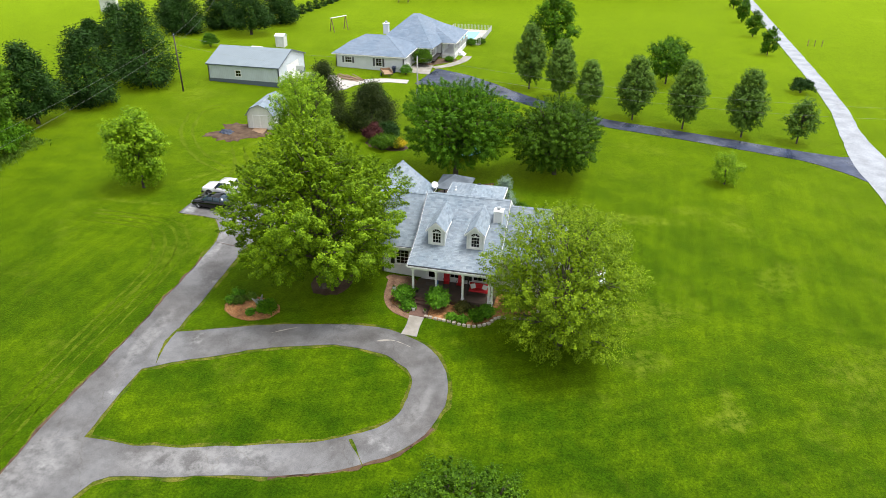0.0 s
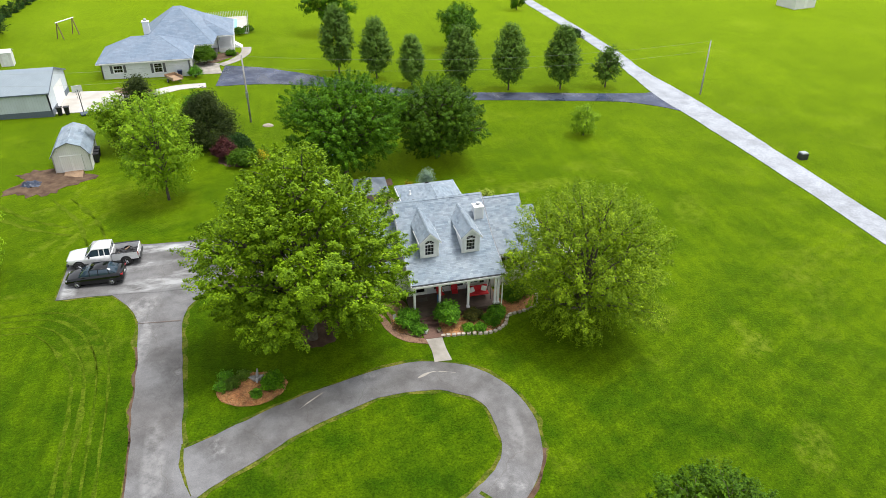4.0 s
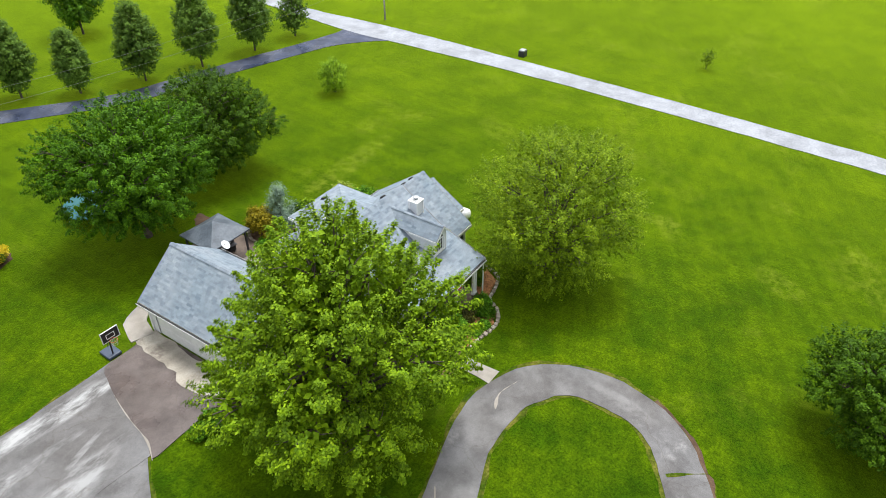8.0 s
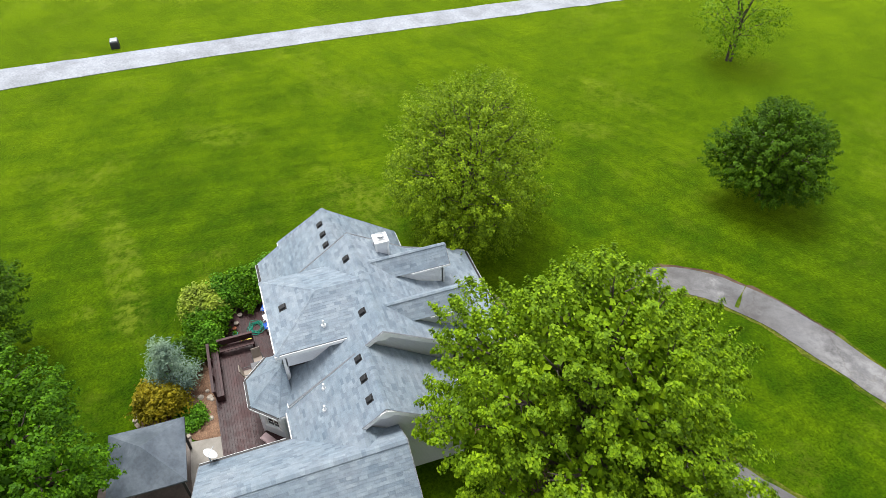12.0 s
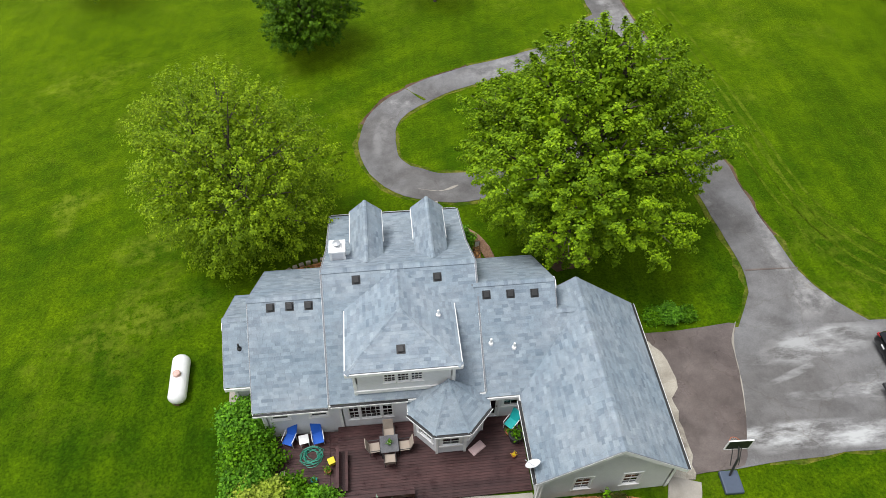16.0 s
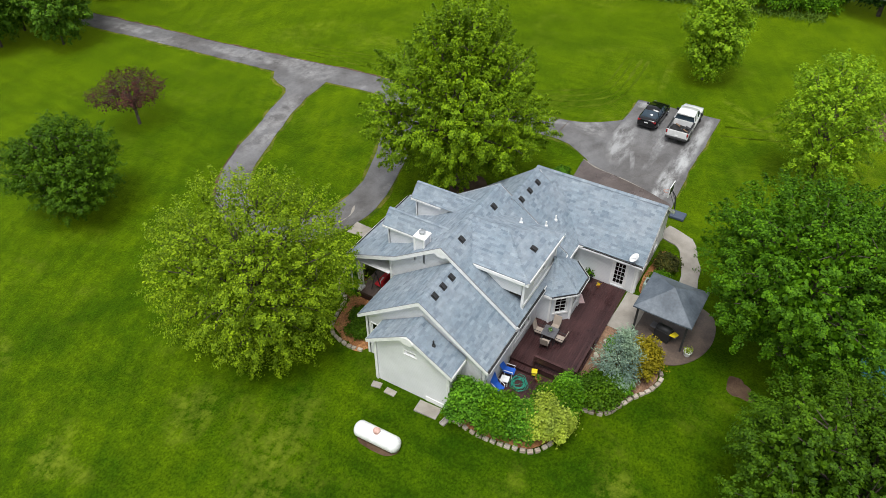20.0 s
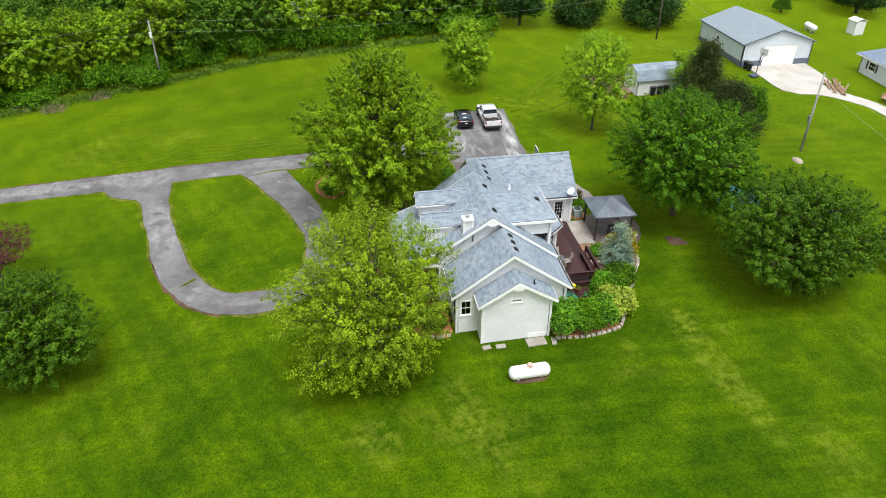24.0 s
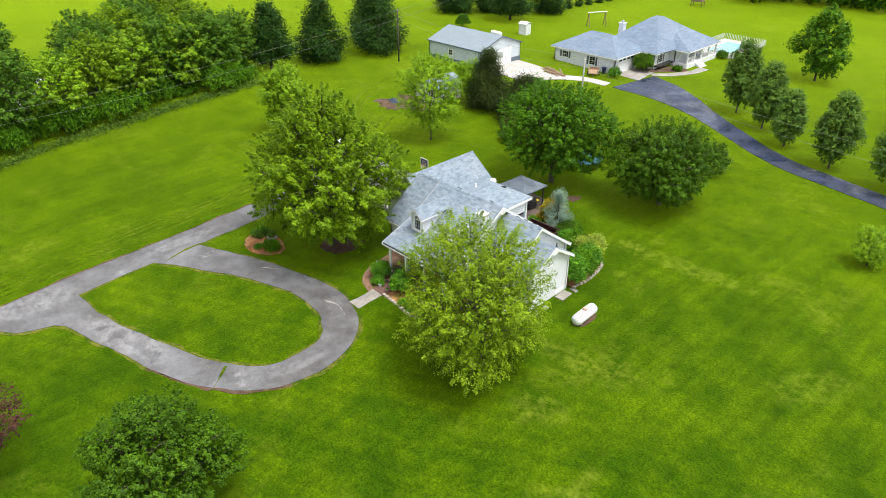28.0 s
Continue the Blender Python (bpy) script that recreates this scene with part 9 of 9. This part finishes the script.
part("roof", boxes((-1.5, 1.5, -1.3, 1.3, 2.6, 2.75)), TEAL, play)
bins = ((-30.9, 28.9, BLACK), (-30.9, 29.7, BLACK), (-30.8, 28.0, BLACK), (-37.3, 43.6, BLACK), (-36.5, 43.7, BLACK), (-24.0, 57.15, paint("navy_bin", (0.02, 0.03, 0.09), 0.5)))
for bx, by, bmtl in bins:
    wb = thing("wheelie_bin", "dark wheeled rubbish bin", "bin", bx, by, land(bx, by) + 0.06, group="bins")
    part("body", lathe(bmesh.new(), [(0.24, 0), (0.33, 0.9), (0.3, 0.92), (0.02, 0.92)], 12), bmtl, wb)
    part("lid", boxes((-0.34, 0.34, -0.34, 0.34, 0.92, 0.99), bevel=0.02), bmtl, wb)
trl = thing("utility_trailer", "small wooden trailer beside the neighbouring garage", "trailer", -24.7, 55.3, land(-24.7, 55.3), -60)
part("bed", boxes((-1.3, 1.3, -0.75, 0.75, 0.5, 0.58), (-1.3, 1.3, -0.78, -0.72, 0.58, 0.95), (-1.3, 1.3, 0.72, 0.78, 0.58, 0.95), (-1.3, -1.24, -0.72, 0.72, 0.58, 0.95)), OLDWOOD, trl)
part("tongue", rod(bmesh.new(), (1.3, 0, 0.45), (2.3, 0, 0.3), 0.04), DARK, trl)
for s in (-1, 1):
    wheel(trl, -0.1, s * 0.9, 0.28, 0.16)
lum = thing("lumber_pile", "loose pile of old lumber beside the concrete path", "wood pile", -29.6, 51.6, land(-29.6, 51.6) + 0.05)
for k in range(16):
    part("board", box(bmesh.new(), -1.6, 1.6, -0.09, 0.09, 0.0, 0.05, pose(random.uniform(-1.4, 1.4), random.uniform(-0.9, 0.9), 0.02 + 0.05 * (k // 4), 0, 0, random.uniform(-50, -10))), OLDWOOD, lum)
tarp = thing("tarp_heap", "blue tarpaulin crumpled on bare earth by the shed", "tarp", -36.2, 23.3, land(-36.2, 23.3))
tv, tf = [], []
for j in range(11):
    for i in range(11):
        u_, v_ = i / 5 - 1, j / 5 - 1
        hgt_ = max(0, 1 - u_ * u_ - v_ * v_) * 0.4 + 0.3 * noise.noise(Vector((u_ * 3, v_ * 3, 1.2)))
        tv.append((u_ * 0.9, v_ * 0.7, max(0.0, hgt_) + 0.03))
tf = [(j * 11 + i, j * 11 + i + 1, j * 11 + i + 12, j * 11 + i + 11) for j in range(10) for i in range(10)]
mesh_ob("sheet", tv, tf, paint("blue_tarp", (0.03, 0.042, 0.075), 0.5), tarp)
pool = thing("swimming_pool", "blue garden pool on a pale deck inside a white fence", "pool", -18.0, 88.0, land(-18, 88), 0)
part("surround", boxes((-3.8, 3.8, -6.5, 6.5, -0.3, 0.12)), WHITE_CONCRETE, pool)
part("water", boxes((-2.0, 2.0, -4.2, 4.2, 0.1, 0.14)), POOL, pool)
bm = bmesh.new()
for x0, y0, x1, y1 in ((-4, -6.7, 4, -6.7), (4, -6.7, 4, 6.7), (4, 6.7, -4, 6.7), (-4, 6.7, -4, -6.7)):
    k = int(math.hypot(x1 - x0, y1 - y0) / 0.3)
    for i in range(k):
        fx, fy = x0 + (x1 - x0) * i / k, y0 + (y1 - y0) * i / k
        box(bm, fx - 0.025, fx + 0.025, fy - 0.025, fy + 0.025, 0, 1.1)
part("fence", bm, WHITE, pool, "white picket fence")
rock = thing("landscape_rock", "flat pale rock on the lawn by the pole", "rock", -12.6, 35.8, land(-12.6, 35.8))
rb = bmesh.new()
bmesh.ops.create_icosphere(rb, subdivisions=2, radius=0.6)
for v in rb.verts:
    v.co = Vector((v.co.x * 1.2, v.co.y * 0.7, v.co.z * 0.5)) * (1 + 0.2 * noise.noise(v.co * 2))
part("stone", rb, STONE, rock)
for fx, fy in ((49.9, 104.0), (51.2, 104.1), (52.6, 104.2), (92.6, 109.1), (94.3, 109.2)):
    fp = thing("fence_post", "old wooden fence post in the far field", "fence post", fx, fy, land(fx, fy), group="far fence")
    part("post", rod(bmesh.new(), (0, 0, -0.2), (0, 0, 1.3), 0.07, n=6), OLDWOOD, fp)

# ---- stone edging round the beds ----
def edging(name, label, path, size=0.34):
    e = thing(name, label, "garden edging")
    c = spline(path, 0.1)
    walked, last = 0.0, None
    r = random.Random(len(path))
    meshes = []
    for k in range(4):
        bm = boxes((-0.5, 0.5, -0.5, 0.5, -0.5, 0.5), bevel=0.12)
        for v in bm.verts:
            v.co *= 1 + 0.1 * noise.noise(v.co * 3 + Vector((k, 0, 0)))
        me = bpy.data.meshes.new("stone")
        bm.to_mesh(me)
        bm.free()
        me.materials.append(STONE)
        meshes.append(me)
    for a, b in zip(c, c[1:]):
        walked += math.hypot(b[0] - a[0], b[1] - a[1])
        if last is None or walked - last > size:
            last = walked
            ob = new("stone", r.choice(meshes))
            ob.parent = e
            ang = math.degrees(math.atan2(b[1] - a[1], b[0] - a[0]))
            ob.matrix_basis = pose(a[0], a[1], land(a[0], a[1]) + 0.05, r.uniform(-6, 6), r.uniform(-6, 6), ang + r.uniform(-8, 8)) @ Matrix.Diagonal((size * r.uniform(0.8, 0.95), r.uniform(0.2, 0.27), r.uniform(0.2, 0.28), 1))


edging("front_edging", "tan stone block edging round the front mulch bed", [(-1.75, -8.05), (0.1, -8.2), (1.95, -8.35), (3.25, -7.65), (3.9, -6.65), (5.3, -6.3), (6.6, -5.7), (7.1, -4.2), (7.0, -3.0)])
edging("back_edging", "pale stone block edging round the back bed", [(4.5, 10.5), (4.1, 11.6), (2.5, 12.45), (1.3, 13.25), (0.1, 13.5), (-0.75, 12.5), (-1.1, 11.3), (-2.0, 10.75)], 0.38)
edging("side_edging", "grey stone edging under the end shrubs", [(8.65, 4.4), (8.85, 6.0), (8.65, 7.9), (8.2, 9.2), (6.7, 10.0)], 0.36)

# a wheel ornament in the back bed
orn = thing("garden_ornament", "rusty wheel ornament leaning in the back bed", "ornament", 1.3, 10.95, land(1.3, 10.95) + 0.1, 40)
for dx, tilt in ((-0.28, 62), (0.25, 55)):
    bm = bmesh.new()
    m = pose(dx, 0, 0.3, tilt, 0, 15)
    for k in range(18):
        a0, a1 = 2 * math.pi * k / 18, 2 * math.pi * (k + 1) / 18
        rod(bm, m @ Vector((0.3 * math.cos(a0), 0.3 * math.sin(a0), 0)), m @ Vector((0.3 * math.cos(a1), 0.3 * math.sin(a1), 0)), 0.022, n=5)
    for k in range(6):
        a0 = math.pi * k / 3
        rod(bm, m @ Vector((0, 0, 0)), m @ Vector((0.3 * math.cos(a0), 0.3 * math.sin(a0), 0)), 0.01, n=4)
    part("wheel", bm, GALVANISED, orn)
part("frame", rod(rod(bmesh.new(), (-0.28, 0, 0.3), (0.0, -0.05, 0.62), 0.02), (0.0, -0.05, 0.62), (0.25, 0, 0.3), 0.02), GALVANISED, orn)
rr = random.Random(12)
for k in range(9):
    a = rr.uniform(0, 6.28)
    q = rr.uniform(0.1, 0.2)
    rx, ry = -0.9 + 0.24 * k + rr.uniform(-0.1, 0.1), 9.75 + rr.uniform(-0.25, 1.2)
    rk = thing("garden_rock", "pale field stone in the back bed", "rock", rx, ry, land(rx, ry) + 0.06, math.degrees(a), "bed rocks")
    part("rock", lathe(bmesh.new(), [(q * 0.8, 0), (q, q * 0.3), (q * 0.7, q * 0.7), (0.02, q * 0.8)], 7), STONE, rk)

# across the far field: a red barn, a timber-edged bed with rubble, and a white trough
barn = thing("red_barn", "red-painted barn with white fence panels across the field", "barn", 113.5, 3.5, land(113.5, 3.5), 8)
wall("wall", barn, (-5, -4), (5, -4), -0.3, 3.4, BARN_RED)
wall("wall", barn, (5, -4), (5, 4), -0.3, 3.4, BARN_RED, (), [(0, 3.4), (8, 3.4), (4, 5.6)])
wall("wall", barn, (5, 4), (-5, 4), -0.3, 3.4, BARN_RED)
wall("wall", barn, (-5, 4), (-5, -4), -0.3, 3.4, BARN_RED, (), [(0, 3.4), (8, 3.4), (4, 5.6)])
br = Roof(barn, SHINGLE, 91, 0.4, 1.2)
br.slope([(-5.3, -4.4, 3.2), (5.3, -4.4, 3.2), (5.3, 0, 5.7), (-5.3, 0, 5.7)])
br.slope([(5.3, 4.4, 3.2), (-5.3, 4.4, 3.2), (-5.3, 0, 5.7), (5.3, 0, 5.7)])
br.done(label="grey barn roof")
for k in range(14):
    part("picket", boxes((-5.9, -5.84, -4 + 0.6 * k, -3.7 + 0.6 * k, 0, 0.8)), WHITE, barn)
part("picket_rail", boxes((-5.83, -5.79, -4.1, 4.2, 0.5, 0.6)), WHITE, barn)
tb = thing("timber_bed", "raised bed of weathered timbers filled with soil", "raised bed", 100.8, 1.4, land(100.8, 1.4), 10)
for c in ((-2.3, 2.3, -1.6, -1.35), (-2.3, 2.3, 1.35, 1.6), (-2.3, -2.05, -1.35, 1.35), (2.05, 2.3, -1.35, 1.35)):
    part("timber", boxes((*c, -0.1, 0.3), bevel=0.03), OLDWOOD, tb)
part("soil", boxes((-2.05, 2.05, -1.35, 1.35, -0.1, 0.2)), DIRT_AND_SHADE, tb)
heap = thing("rubble_heap", "heap of grey rubble and old timber", "rubble", 101.6, 5.2, land(101.6, 5.2))
for k in range(26):
    a, d = rr.uniform(0, 6.28), rr.uniform(0, 1.7)
    w = rr.uniform(0.15, 0.45)
    part("lump", box(bmesh.new(), -w, w, -w * 0.7, w * 0.7, -0.1, w, pose(d * math.cos(a), d * math.sin(a), max(0, 0.7 - d * 0.4), rr.uniform(-25, 25), rr.uniform(-25, 25), rr.uniform(0, 180)), 0.04), STONE if k % 3 else OLDWOOD, heap)
trough = thing("stock_tank", "pale round stock tank lying in the field", "tank", 92.0, 1.0, land(92, 1))
part("tank", lathe(bmesh.new(), [(1.15, -0.1), (1.2, 0.4), (1.12, 0.42), (1.1, 0.1), (0.02, 0.08)], 24), CLOTH_WHITE, trough)
bed("bare_patch_lime", [(93.2, 3.6), (94.4, 2.8), (95.6, 3.4), (95.2, 4.6), (93.8, 4.8)], (94.4, 3.8), 0.03, WHITE_CONCRETE, "spilled pale lime on the grass", "bare ground", 0.05, rough=0.4)

# loose bark and straw over the beds
chip = np.random.default_rng(31)
for name, label, cx, cy, rx, ry, lift, k in (("island_chips", "loose straw and bark over the island bed", -15.7, -10.9, 2.25, 1.6, 0.06, 3000), ("front_chips", "loose bark over the front bed", 1.2, -7.2, 2.4, 0.9, 0.1, 1800), ("west_chips", "loose bark beside the porch steps", -4.4, -6.0, 0.9, 1.3, 0.1, 900)):
    a, d = chip.random(k) * 6.283, np.sqrt(chip.random(k))
    px, py = cx + np.cos(a) * d * rx, cy + np.sin(a) * d * ry
    pz = np.array([land(x, y) for x, y in zip(px, py)]) + lift + 0.1 * (1 - d ** 2)
    nn = unit(chip.normal(size=(k, 3)) * 0.4 + np.array([0, 0, 1]))
    ln = chip.uniform(0.06, 0.2, k)
    ob = leaf_mesh(name, np.stack([px, py, pz], 1), nn, unit(chip.normal(size=(k, 3))), ln, ln * 0.35, MULCH_CHIPS, None)
    tagged(ob, label, "mulch", kind="stuff")
for i, (sx, sy, sh, sr) in enumerate(((-17.3, -9.9, 0.7, 0.35), (-16.9, -10.5, 0.5, 0.3), (-17.6, -10.6, 0.5, 0.35), (-16.2, -9.8, 0.6, 0.3), (-15.4, -11.6, 0.3, 0.25))):
    shrub("scruffy weedy plant in the island bed", sx, sy, sh, sr, LEAF_RANK if i % 2 else LEAF_HEDGE, 330 + i, 40, 18, 0.13, 0.16, 0.05, "weed", "island weeds")

# cut brush thrown down at the edge of the woods
for i, (bx, by, br_) in enumerate(((-40.6, -46.8, 1.7), (-39.6, -43.2, 1.5), (-42.4, -38.6, 1.3))):
    k = 260
    pile = thing("brush_pile", "heap of dry cut branches at the edge of the woods", "brush", bx - 0.8, by, land(bx, by), group="brush heaps")
    d = np.sqrt(chip.random(k)) * br_
    a = chip.random(k) * 6.283
    c = np.stack([np.cos(a) * d, np.sin(a) * d, 0.08 + 0.5 * (1 - d / br_) * chip.random(k)], 1)
    leaf_mesh("branches", c, unit(chip.normal(size=(k, 3)) + np.array([0, 0, 1])), unit(chip.normal(size=(k, 3)) * np.array([1, 1, 0.15])), chip.uniform(0.4, 1.4, k), chip.uniform(0.03, 0.07, k), BRUSH, pile)
